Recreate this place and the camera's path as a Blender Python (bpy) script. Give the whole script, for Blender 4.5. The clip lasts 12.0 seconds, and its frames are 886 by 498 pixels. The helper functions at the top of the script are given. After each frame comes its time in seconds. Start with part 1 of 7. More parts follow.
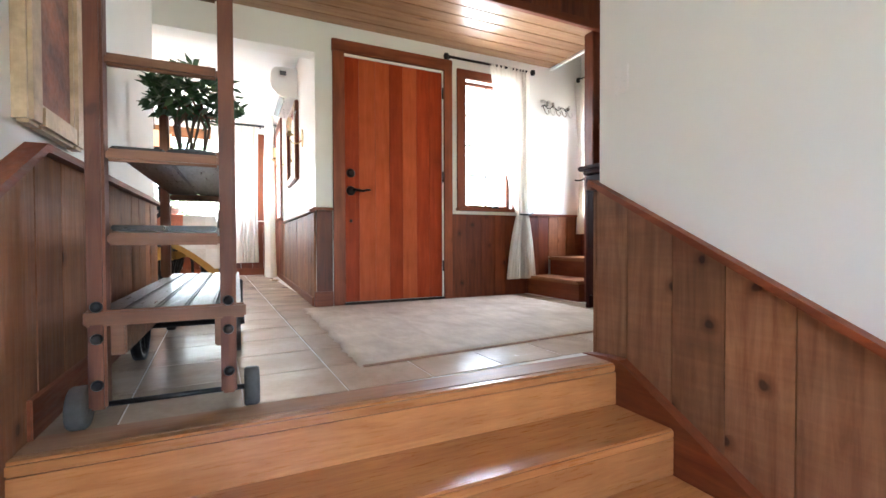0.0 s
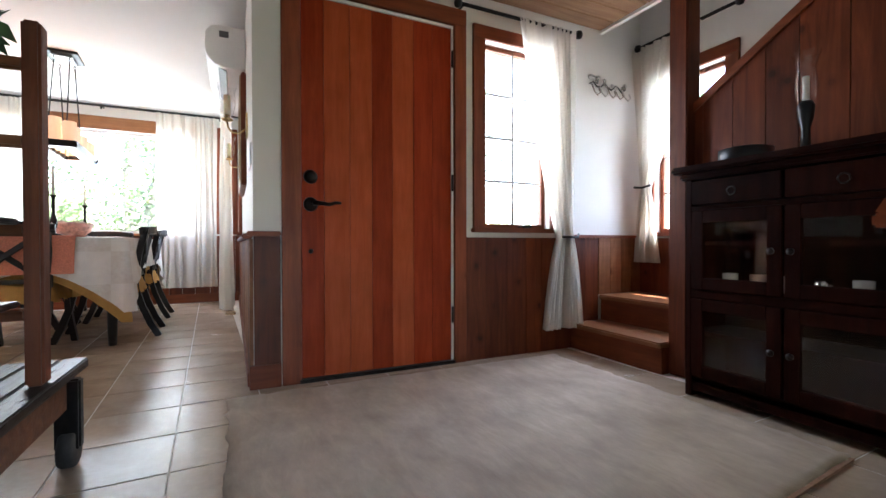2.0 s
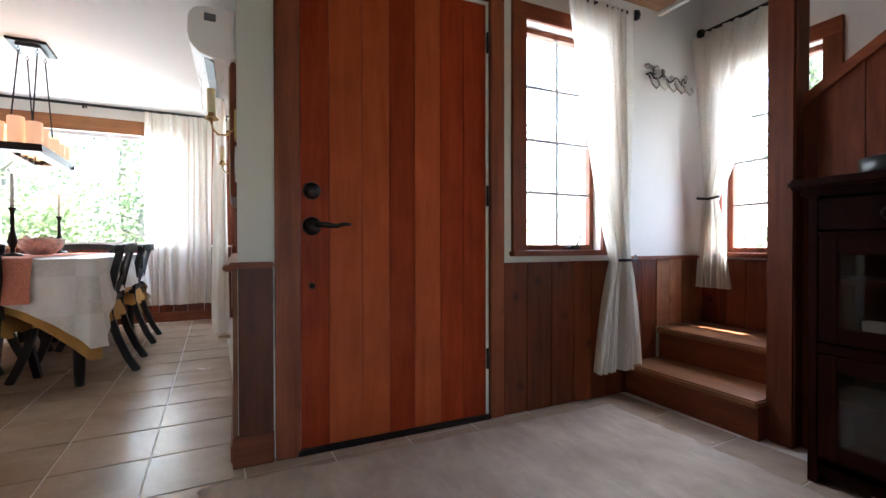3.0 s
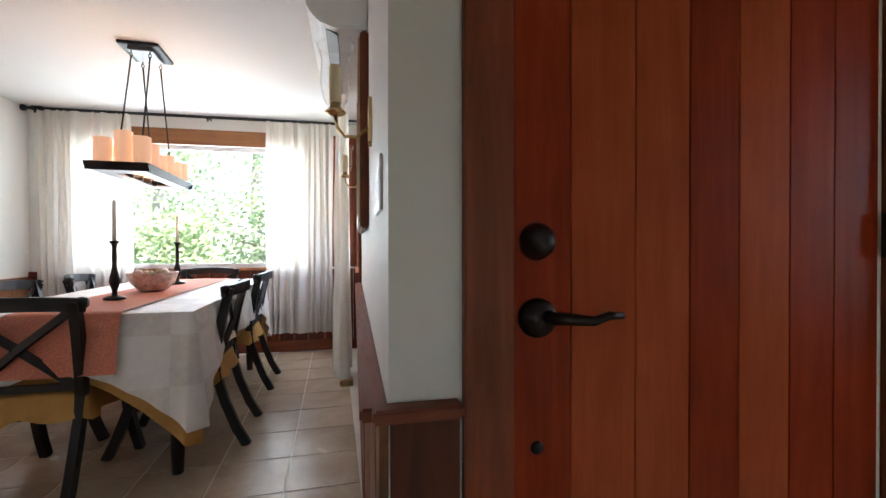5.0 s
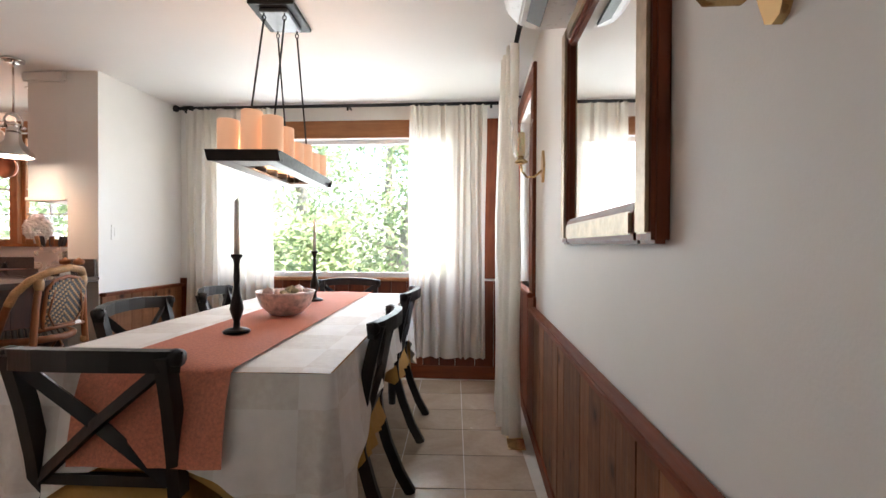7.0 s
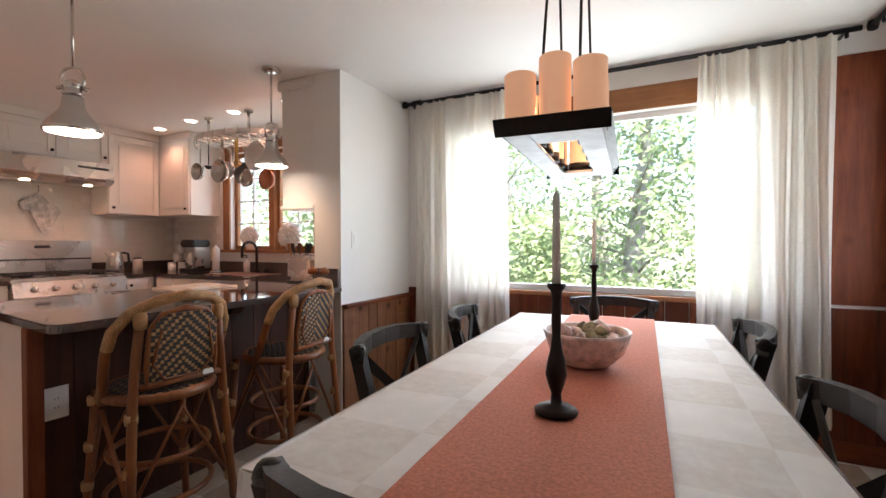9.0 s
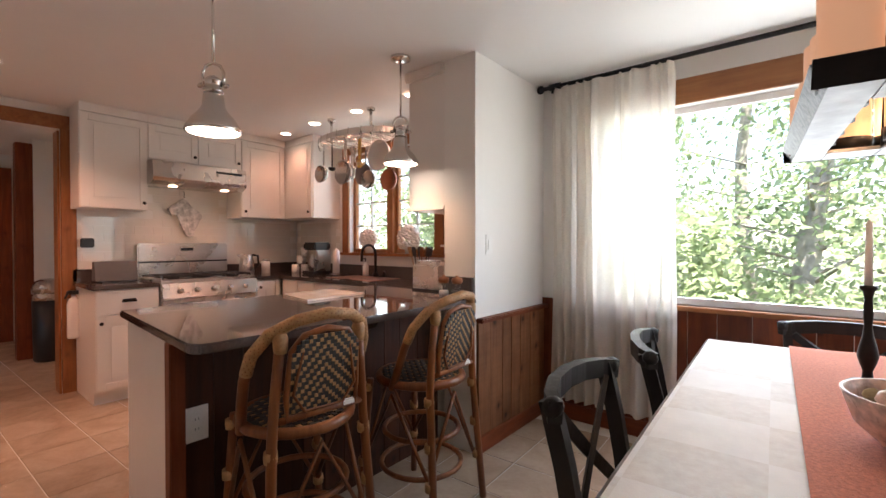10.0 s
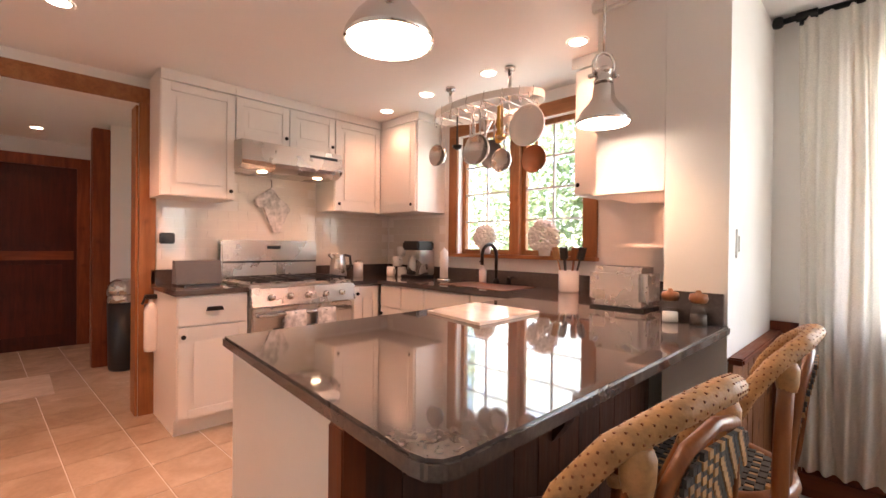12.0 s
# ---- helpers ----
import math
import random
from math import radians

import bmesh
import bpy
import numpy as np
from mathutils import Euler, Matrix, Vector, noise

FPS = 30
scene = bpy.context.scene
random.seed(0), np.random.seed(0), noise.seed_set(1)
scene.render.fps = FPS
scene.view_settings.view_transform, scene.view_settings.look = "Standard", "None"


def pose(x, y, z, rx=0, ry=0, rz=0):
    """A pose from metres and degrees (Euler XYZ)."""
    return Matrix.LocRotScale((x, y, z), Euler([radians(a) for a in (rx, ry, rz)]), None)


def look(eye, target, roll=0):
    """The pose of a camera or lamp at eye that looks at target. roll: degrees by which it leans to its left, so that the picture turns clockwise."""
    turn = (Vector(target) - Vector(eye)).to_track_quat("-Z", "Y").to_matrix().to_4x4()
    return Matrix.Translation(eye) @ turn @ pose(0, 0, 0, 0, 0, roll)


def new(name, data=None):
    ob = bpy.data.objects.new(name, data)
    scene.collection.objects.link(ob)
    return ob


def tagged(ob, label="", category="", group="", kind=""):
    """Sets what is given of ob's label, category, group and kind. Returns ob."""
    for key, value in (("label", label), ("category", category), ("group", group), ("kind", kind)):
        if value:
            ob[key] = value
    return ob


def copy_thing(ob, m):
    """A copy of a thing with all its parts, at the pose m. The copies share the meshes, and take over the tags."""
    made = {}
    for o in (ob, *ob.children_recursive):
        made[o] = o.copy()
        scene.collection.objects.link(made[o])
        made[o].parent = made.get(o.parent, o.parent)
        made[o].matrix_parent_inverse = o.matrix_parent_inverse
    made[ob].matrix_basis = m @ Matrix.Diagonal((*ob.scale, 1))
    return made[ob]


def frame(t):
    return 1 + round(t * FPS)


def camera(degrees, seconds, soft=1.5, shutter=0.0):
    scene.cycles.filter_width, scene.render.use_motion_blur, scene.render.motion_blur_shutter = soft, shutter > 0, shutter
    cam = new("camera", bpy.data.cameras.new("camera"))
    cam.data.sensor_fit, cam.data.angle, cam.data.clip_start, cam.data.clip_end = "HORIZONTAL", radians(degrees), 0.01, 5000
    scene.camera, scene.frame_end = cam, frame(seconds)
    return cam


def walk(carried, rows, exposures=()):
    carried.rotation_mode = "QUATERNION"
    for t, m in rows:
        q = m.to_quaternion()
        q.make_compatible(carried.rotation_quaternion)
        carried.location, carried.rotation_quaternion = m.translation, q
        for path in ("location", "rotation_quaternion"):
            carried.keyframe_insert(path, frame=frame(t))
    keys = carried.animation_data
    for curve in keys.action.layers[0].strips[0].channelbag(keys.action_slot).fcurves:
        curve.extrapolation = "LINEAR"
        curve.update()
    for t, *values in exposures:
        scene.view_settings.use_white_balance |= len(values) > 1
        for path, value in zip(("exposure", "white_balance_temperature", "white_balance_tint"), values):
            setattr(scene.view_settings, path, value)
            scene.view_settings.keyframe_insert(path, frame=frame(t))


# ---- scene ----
cam = camera(90.7, 12.0)
PATH = [
    (0, (0.097, -0.228, 0.52), (0.948, 1.582, 0.485), -0.2),
    (0.5, (0.281, 0.076, 0.525), (1.132, 1.885, 0.493), -0.2),
    (1, (0.419, 0.361, 0.574), (1.272, 2.169, 0.536), -0.1),
    (1.5, (0.51, 0.704, 0.624), (1.373, 2.508, 0.602), -0.2),
    (2, (0.579, 0.98, 0.728), (1.444, 2.783, 0.706), -0.1),
    (2.22, (0.611, 1.1, 0.806), (1.477, 2.902, 0.784), -0.1),
    (2.5, (0.652, 1.25, 0.81), (1.519, 3.052, 0.788), -0.1),
    (3, (0.673, 1.502, 0.861), (1.521, 3.313, 0.842), -0.1),
    (3.5, (0.668, 1.79, 0.931), (1.438, 3.635, 0.917), 0.1),
    (5.5, (0.563, 2.844, 1.106), (0.826, 4.827, 1.087), -0.1),
    (6, (0.496, 3.101, 1.126), (0.628, 5.097, 1.104), 0.0),
    (6.5, (0.405, 3.335, 1.136), (0.408, 5.335, 1.116), 0.1),
    (8.5, (-0.174, 4.03, 1.188), (-0.865, 5.907, 1.168), 0.3),
    (9, (-0.403, 4.158, 1.201), (-1.311, 5.939, 1.176), -0.1),
    (9.5, (-0.626, 4.259, 1.214), (-1.72, 5.933, 1.191), 0.0),
    (10, (-0.851, 4.34, 1.234), (-2.118, 5.887, 1.209), 0.0),
    (10.5, (-1.121, 4.372, 1.237), (-2.514, 5.807, 1.213), 0.2),
    (11, (-1.391, 4.413, 1.23), (-2.821, 5.81, 1.204), 0.3),
    (11.5, (-1.663, 4.481, 1.24), (-3.09, 5.882, 1.21), 0.4),
    (12, (-1.901, 4.502, 1.207), (-3.324, 5.906, 1.192), 0.6),
]
EXPOSURES = [(0, 5.0, 6050, 10), (1.0, 4.4, 5900, 11), (2.0, 3.9, 5900, 11), (3.5, 3.55, 5950, 11), (5.5, 3.25, 6150, 11), (6.5, 3.15, 6450, 13), (9, 2.78, 6350, 13), (10.5, 2.8, 6650, 16), (12, 3.55, 6850, 17)]
walk(cam, [(t, look(eye, target, roll)) for t, eye, target, roll in PATH], EXPOSURES)

# ---- world and light ----
world = bpy.data.worlds.new("sky")
scene.world = world
world.use_nodes = True
wn = world.node_tree
sky = wn.nodes.new("ShaderNodeTexSky")
sky.sky_type, sky.sun_disc = "NISHITA", False
sky.sun_elevation, sky.sun_rotation = radians(73.5), radians(128)
wn.links.new(sky.outputs[0], wn.nodes["Background"].inputs[0])
wn.nodes["Background"].inputs[1].default_value = 0.15


def lamp(name, kind, place, power, colour=(1, 1, 1), target=None, size=0.1, size_y=None, spot=110):
    data = bpy.data.lights.new(name, kind)
    data.energy, data.color = power, colour
    if kind == "AREA":
        data.size = size
        if size_y:
            data.shape, data.size_y = "RECTANGLE", size_y
    elif kind == "SUN":
        data.angle = radians(size)
    else:
        data.shadow_soft_size = size
        if kind == "SPOT":
            data.spot_size, data.spot_blend = radians(spot), 0.7
    ob = new(name, data)
    ob.matrix_world = look(place, target) if target else pose(*place)
    return ob


DAY = (0.88, 0.94, 1.0)
WARM = (1.0, 0.46, 0.28)
lamp("sun", "SUN", (2.8, -2.2, 12.0), 4.5, (1.0, 0.95, 0.86), target=(0, 0, 0), size=0.6)
lamp("daylight_dining", "AREA", (-0.9, 7.40, 1.45), 5.5, DAY, target=(-0.9, 0, 1.2), size=1.9, size_y=1.2)
lamp("daylight_side", "AREA", (0.74, 6.68, 1.5), 1.0, DAY, target=(-3, 6.5, 1.4), size=0.7, size_y=1.2)
lamp("daylight_entry", "AREA", (2.28, 3.56, 1.42), 2.0, DAY, target=(2.2, 0, 1.0), size=0.45, size_y=1.1)
lamp("daylight_stair", "AREA", (3.55, 2.98, 1.36), 1.3, DAY, target=(0, 3.0, 1.0), size=0.5, size_y=1.1)
lamp("daylight_kitchen", "AREA", (-3.95, 7.44, 1.65), 1.3, DAY, target=(-3.95, 0, 1.2), size=1.0, size_y=1.0)
# source behind the lower stairs is unseen, assumed from the light on them
lamp("daylight_lower", "AREA", (0.4, -3.12, 0.9), 0.4, DAY, target=(0.5, 2.0, 0.4), size=1.8, size_y=1.3)

# ---- materials ----


def material(name):
    m = bpy.data.materials.new(name)
    m.use_nodes = True
    return m, m.node_tree.nodes, m.node_tree.links, m.node_tree.nodes["Principled BSDF"]


def ramp(nodes, stops):
    r = nodes.new("ShaderNodeValToRGB")
    while len(r.color_ramp.elements) < len(stops):
        r.color_ramp.elements.new(0.5)
    for e, (p, c) in zip(r.color_ramp.elements, stops):
        e.position, e.color = p, (*c, 1)
    return r


def mixed(nodes, links, kind, fac, a, b):
    n = nodes.new("ShaderNodeMix")
    n.data_type, n.blend_type = "RGBA", kind
    if isinstance(fac, float):
        n.inputs[0].default_value = fac
    else:
        links.new(fac, n.inputs[0])
    for sock, v in ((n.inputs[6], a), (n.inputs[7], b)):
        if isinstance(v, tuple):
            sock.default_value = (*v, 1)
        else:
            links.new(v, sock)
    return n.outputs[2]


def bumped(nodes, links, bsdf, height, strength, distance=0.01):
    b = nodes.new("ShaderNodeBump")
    b.inputs["Strength"].default_value, b.inputs["Distance"].default_value = strength, distance
    links.new(height, b.inputs["Height"])
    links.new(b.outputs[0], bsdf.inputs["Normal"])


def noise_node(nodes, links, vector, scale, detail=4.0, rough=0.55, distort=0.0):
    n = nodes.new("ShaderNodeTexNoise")
    n.inputs["Scale"].default_value, n.inputs["Detail"].default_value = scale, detail
    n.inputs["Roughness"].default_value, n.inputs["Distortion"].default_value = rough, distort
    if vector is not None:
        links.new(vector, n.inputs["Vector"])
    return n


def coords(nodes, links, scale=(1, 1, 1), shift=9.0):
    tc, info = nodes.new("ShaderNodeTexCoord"), nodes.new("ShaderNodeObjectInfo")
    geo = nodes.new("ShaderNodeNewGeometry")
    add = nodes.new("ShaderNodeMath")
    add.operation = "ADD"
    links.new(info.outputs["Random"], add.inputs[0])
    links.new(geo.outputs["Random Per Island"], add.inputs[1])
    mul = nodes.new("ShaderNodeMath")
    mul.operation, mul.inputs[1].default_value = "MULTIPLY", shift
    links.new(add.outputs[0], mul.inputs[0])
    va = nodes.new("ShaderNodeVectorMath")
    links.new(tc.outputs["Object"], va.inputs[0])
    links.new(mul.outputs[0], va.inputs[1])
    mp = nodes.new("ShaderNodeMapping")
    mp.inputs["Scale"].default_value = scale
    links.new(va.outputs[0], mp.inputs[0])
    frac = nodes.new("ShaderNodeMath")
    frac.operation = "FRACT"
    links.new(add.outputs[0], frac.inputs[0])
    return mp.outputs[0], va.outputs[0], frac.outputs[0]


def wood(name, dark, light, axis="z", rough=0.45, vary=0.35, knots=0.6, grain=0.25, coat=0.0, shine=0.3, saw=0.0):
    m, n, l, b = material(name)
    s = {"x": (1.2, 14, 14), "y": (14, 1.2, 14), "z": (14, 14, 1.2)}[axis]
    ks = {"x": (2.2, 7, 7), "y": (7, 2.2, 7), "z": (7, 7, 2.2)}[axis]
    vec, raw, rnd = coords(n, l, s)
    g = noise_node(n, l, vec, 1.6, 8, 0.62, 0.7)
    base = ramp(n, [(0.25, dark), (0.75, light)])
    l.new(g.outputs[0], base.inputs[0])
    fine = noise_node(n, l, vec, 7.0, 6, 0.7, 0.3)
    col = mixed(n, l, "MULTIPLY", 0.3, base.outputs[0], ramp_of(n, l, fine.outputs[0], (0.45, 0.42, 0.4), (1, 1, 1)))
    blot = noise_node(n, l, raw, 4.5, 3, 0.5)
    col = mixed(n, l, "MULTIPLY", 0.5, col, ramp_of(n, l, blot.outputs[0], (0.62, 0.57, 0.53), (1.08, 1.06, 1.04)))
    tone = ramp(n, [(0.0, (1 - vary, 1 - vary * 1.1, 1 - vary * 1.2)), (0.5, (0.95, 0.95, 0.95)), (1.0, (1 + vary, 1 + vary * 0.95, 1 + vary * 0.9))])
    l.new(rnd, tone.inputs[0])
    col = mixed(n, l, "MULTIPLY", 1.0, col, tone.outputs[0])
    if saw:
        sm = n.new("ShaderNodeMapping")
        sm.inputs["Scale"].default_value = (2.5, 2.5, 34)
        l.new(raw, sm.inputs[0])
        marks = noise_node(n, l, sm.outputs[0], 1.0, 3, 0.6, 0.4)
        cloud = noise_node(n, l, raw, 2.6, 4, 0.6)
        col = mixed(n, l, "MULTIPLY", saw, col, ramp_of(n, l, marks.outputs[0], (0.62, 0.57, 0.53), (1.12, 1.1, 1.08)))
        col = mixed(n, l, "MULTIPLY", saw, col, ramp_of(n, l, cloud.outputs[0], (0.6, 0.54, 0.5), (1.18, 1.16, 1.14)))
    if knots:
        mp = n.new("ShaderNodeMapping")
        mp.inputs["Scale"].default_value = ks
        l.new(raw, mp.inputs[0])
        wob = noise_node(n, l, mp.outputs[0], 1.4, 2)
        vo = n.new("ShaderNodeTexVoronoi")
        if axis == "z":
            sep, both, flat2 = n.new("ShaderNodeSeparateXYZ"), n.new("ShaderNodeMath"), n.new("ShaderNodeCombineXYZ")
            l.new(raw, sep.inputs[0])
            l.new(sep.outputs[0], both.inputs[0])
            l.new(sep.outputs[1], both.inputs[1])
            l.new(both.outputs[0], flat2.inputs[0])
            l.new(sep.outputs[2], flat2.inputs[1])
            vo.voronoi_dimensions = "2D"
            mp = n.new("ShaderNodeMapping")
            mp.inputs["Scale"].default_value = (5.5, 5.0, 1)
            l.new(flat2.outputs[0], mp.inputs[0])
        vo.inputs["Scale"].default_value, vo.inputs["Randomness"].default_value = 0.8, 1.0
        wa = mixed(n, l, "LINEAR_LIGHT", 0.12, mp.outputs[0], wob.outputs["Color"])
        l.new(wa, vo.inputs["Vector"])
        kr = ramp(n, [(0.045, (0.14, 0.09, 0.07)), (0.075, (0.6, 0.5, 0.44)), (0.17, (1, 1, 1))])
        l.new(vo.outputs["Distance"], kr.inputs[0])
        some = ramp(n, [(0.45, (0, 0, 0)), (0.60, (knots, knots, knots))])
        l.new(vo.outputs["Color"], some.inputs[0])
        col = mixed(n, l, "MULTIPLY", some.outputs[0], col, kr.outputs[0])
    l.new(col, b.inputs["Base Color"])
    rr = ramp(n, [(0.3, (rough * 0.8,) * 3), (0.7, (min(1, rough * 1.3),) * 3)])
    l.new(fine.outputs[0], rr.inputs[0])
    l.new(rr.outputs[0], b.inputs["Roughness"])
    b.inputs["Coat Weight"].default_value, b.inputs["Coat Roughness"].default_value = coat, 0.18
    bumped(n, l, b, g.outputs[0], grain, 0.004)
    b.inputs["Specular IOR Level"].default_value = shine
    return m


def ramp_of(n, l, sock, a, c):
    r = ramp(n, [(0.3, a), (0.7, c)])
    l.new(sock, r.inputs[0])
    return r.outputs[0]


def plain(name, colour, rough=0.5, metal=0.0, spread=0.12, scale=6.0, bump=0.0, bump_scale=60.0, **extra):
    m, n, l, b = material(name)
    vec, raw, rnd = coords(n, l)
    big = noise_node(n, l, vec, scale, 5, 0.6)
    small = noise_node(n, l, vec, bump_scale, 4, 0.6)
    lo = tuple(c * (1 - spread) for c in colour)
    hi = tuple(min(1, c * (1 + spread)) for c in colour)
    l.new(ramp_of(n, l, big.outputs[0], lo, hi), b.inputs["Base Color"])
    l.new(ramp_of(n, l, small.outputs[0], (rough * 0.85,) * 3, (min(1, rough * 1.15),) * 3), b.inputs["Roughness"])
    b.inputs["Metallic"].default_value = metal
    if bump:
        bumped(n, l, b, small.outputs[0], bump, 0.003)
    for key, value in extra.items():
        b.inputs[key.replace("_", " ")].default_value = value
    return m


def glow(name, colour, strength):
    m, n, l, b = material(name)
    b.inputs["Base Color"].default_value = (*colour, 1)
    b.inputs["Emission Color"].default_value = (*colour, 1)
    b.inputs["Emission Strength"].default_value = strength
    return m


def pane_glass(name):
    m, n, l, b = material(name)
    clear, gloss, mix, lw = (n.new("ShaderNodeBsdfTransparent"), n.new("ShaderNodeBsdfGlossy"), n.new("ShaderNodeMixShader"), n.new("ShaderNodeLayerWeight"))
    gloss.inputs["Roughness"].default_value = 0.02
    power, low = n.new("ShaderNodeMath"), n.new("ShaderNodeMath")
    power.operation, power.inputs[1].default_value = "POWER", 5.0
    low.operation, low.inputs[1].default_value, low.inputs[2].default_value = "MULTIPLY_ADD", 0.7, 0.035
    l.new(lw.outputs["Facing"], power.inputs[0])
    l.new(power.outputs[0], low.inputs[0])
    l.new(low.outputs[0], mix.inputs[0])
    l.new(clear.outputs[0], mix.inputs[1])
    l.new(gloss.outputs[0], mix.inputs[2])
    l.new(mix.outputs[0], n["Material Output"].inputs["Surface"])
    return m


def sheer(name, colour, openness=0.25):
    m, n, l, b = material(name)
    vec, raw, rnd = coords(n, l)
    weave = noise_node(n, l, vec, 220, 2)
    diff, trans, clear = n.new("ShaderNodeBsdfDiffuse"), n.new("ShaderNodeBsdfTranslucent"), n.new("ShaderNodeBsdfTransparent")
    m1, m2 = n.new("ShaderNodeMixShader"), n.new("ShaderNodeMixShader")
    for s in (diff, trans):
        s.inputs["Color"].default_value = (*colour, 1)
    m1.inputs[0].default_value = 0.45
    l.new(diff.outputs[0], m1.inputs[1])
    l.new(trans.outputs[0], m1.inputs[2])
    l.new(ramp_of(n, l, weave.outputs[0], (openness * 0.5,) * 3, (openness * 1.5,) * 3), m2.inputs[0])
    l.new(m1.outputs[0], m2.inputs[1])
    l.new(clear.outputs[0], m2.inputs[2])
    l.new(m2.outputs[0], n["Material Output"].inputs["Surface"])
    return m


def tile_stone(name, a, c, rough):
    m, n, l, b = material(name)
    vec, raw, rnd = coords(n, l)
    big = noise_node(n, l, vec, 3.0, 6, 0.6, 0.8)
    fine = noise_node(n, l, vec, 40, 4, 0.6)
    col = mixed(n, l, "MULTIPLY", 0.25, ramp_of(n, l, big.outputs[0], a, c), ramp_of(n, l, fine.outputs[0], (0.6, 0.58, 0.55), (1, 1, 1)))
    tone = ramp(n, [(0, (0.9, 0.88, 0.86)), (1, (1.06, 1.06, 1.06))])
    l.new(rnd, tone.inputs[0])
    l.new(mixed(n, l, "MULTIPLY", 1.0, col, tone.outputs[0]), b.inputs["Base Color"])
    l.new(ramp_of(n, l, big.outputs[0], (rough * 0.75,) * 3, (rough * 1.25,) * 3), b.inputs["Roughness"])
    bumped(n, l, b, big.outputs[0], 0.08, 0.01)
    return m


WHITE = plain("white_wall_paint", (0.81, 0.785, 0.75), 0.6, spread=0.03, scale=1.5, bump=0.12, bump_scale=180)
CEIL = plain("white_ceiling_paint", (0.82, 0.81, 0.79), 0.7, spread=0.02, scale=1.2, bump=0.1, bump_scale=160)
CAB = plain("white_cabinet_paint", (0.80, 0.77, 0.73), 0.35, spread=0.02, scale=2)
PINE = wood("rustic_wainscot_wood", (0.19, 0.072, 0.031), (0.38, 0.18, 0.09), "z", 0.55, 0.3, 0.9, 0.4, saw=0.35)
# PINE made darker and redder; low light on these walls is in the colour
PINE_DIM = wood("dim_red_wainscot", (0.085, 0.016, 0.005), (0.24, 0.058, 0.019), "z", 0.45, 0.3, 0.7, 0.3)
TRIM_X = wood("fir_trim_x", (0.14, 0.028, 0.009), (0.31, 0.08, 0.027), "x", 0.45, 0.12, 0.35, 0.2)
TRIM_Y = wood("fir_trim_y", (0.14, 0.028, 0.009), (0.31, 0.08, 0.027), "y", 0.45, 0.12, 0.35, 0.2)
TRIM_Z = wood("fir_trim_z", (0.14, 0.028, 0.009), (0.31, 0.08, 0.027), "z", 0.45, 0.12, 0.35, 0.2)
DOORW = wood("fir_door_board", (0.25, 0.024, 0.006), (0.39, 0.055, 0.014), "z", 0.4, 0.15, 0.0, 0.08, shine=0.12)
DOORL = wood("light_fir_door_board", (0.42, 0.068, 0.019), (0.57, 0.125, 0.038), "z", 0.4, 0.15, 0.0, 0.08, shine=0.12)
# same fir as TRIM, lightened in colour where the casings look better lit
TRIMK_X = wood("brightened_fir_trim_x", (0.27, 0.10, 0.035), (0.45, 0.20, 0.08), "x", 0.45, 0.1, 0.3, 0.2)
TRIMK_Z = wood("brightened_fir_trim_z", (0.27, 0.10, 0.035), (0.45, 0.20, 0.08), "z", 0.45, 0.1, 0.3, 0.2)
PLANKC = wood("pine_ceiling_plank", (0.30, 0.14, 0.07), (0.52, 0.31, 0.17), "x", 0.32, 0.2, 0.7, 0.2, coat=0.3)
STEP = wood("varnished_fir_step", (0.42, 0.14, 0.038), (0.62, 0.27, 0.09), "x", 0.3, 0.15, 0.5, 0.12, coat=0.5)
NOSE = wood("worn_landing_board", (0.26, 0.12, 0.06), (0.42, 0.23, 0.13), "x", 0.45, 0.1, 0.5, 0.2)
STEPY = wood("stair_tread_y", (0.24, 0.09, 0.035), (0.42, 0.20, 0.095), "y", 0.4, 0.1, 0.5, 0.2)
# near-black brown, much darker than the other boards
DARKPINE = wood("dark_brown_board", (0.03, 0.008, 0.003), (0.09, 0.028, 0.011), "z", 0.5, 0.3, 0.7, 0.3)
DARKW = wood("dark_cabinet_wood", (0.012, 0.0025, 0.0016), (0.032, 0.0065, 0.0035), "z", 0.55, 0.15, 0.2, 0.15, shine=0.06)
BLACKW = wood("black_chair_wood", (0.006, 0.005, 0.005), (0.018, 0.014, 0.013), "z", 0.42, 0.1, 0.0, 0.2, shine=0.35)
CARTW = wood("worn_cart_post", (0.09, 0.026, 0.012), (0.25, 0.085, 0.042), "z", 0.5, 0.15, 0.6, 0.5)
CARTX = wood("worn_cart_rung", (0.12, 0.045, 0.021), (0.31, 0.14, 0.07), "x", 0.5, 0.15, 0.5, 0.5)
DECK = wood("dark_cart_board", (0.009, 0.006, 0.006), (0.034, 0.021, 0.018), "y", 0.30, 0.2, 0.4, 0.6)
RATTAN = wood("cane_rattan", (0.17, 0.045, 0.012), (0.36, 0.135, 0.045), "z", 0.4, 0.12, 0.0, 0.4, coat=0.3)
CANE = plain("pale_cane_wrap", (0.41, 0.22, 0.09), 0.5, spread=0.3, scale=40, bump=0.5, bump_scale=90)
WEB = plain("dark_woven_strap", (0.03, 0.025, 0.022), 0.5, bump=0.3)
IRON = plain("dark_iron", (0.02, 0.019, 0.02), 0.45, 0.6, spread=0.3, scale=20, bump=0.2)
BRONZE = plain("oil_rubbed_bronze", (0.03, 0.024, 0.022), 0.35, 0.8, spread=0.3)
STEEL = plain("brushed_steel", (0.60, 0.57, 0.54), 0.27, 1.0, spread=0.03, scale=2.0, bump_scale=3.0)
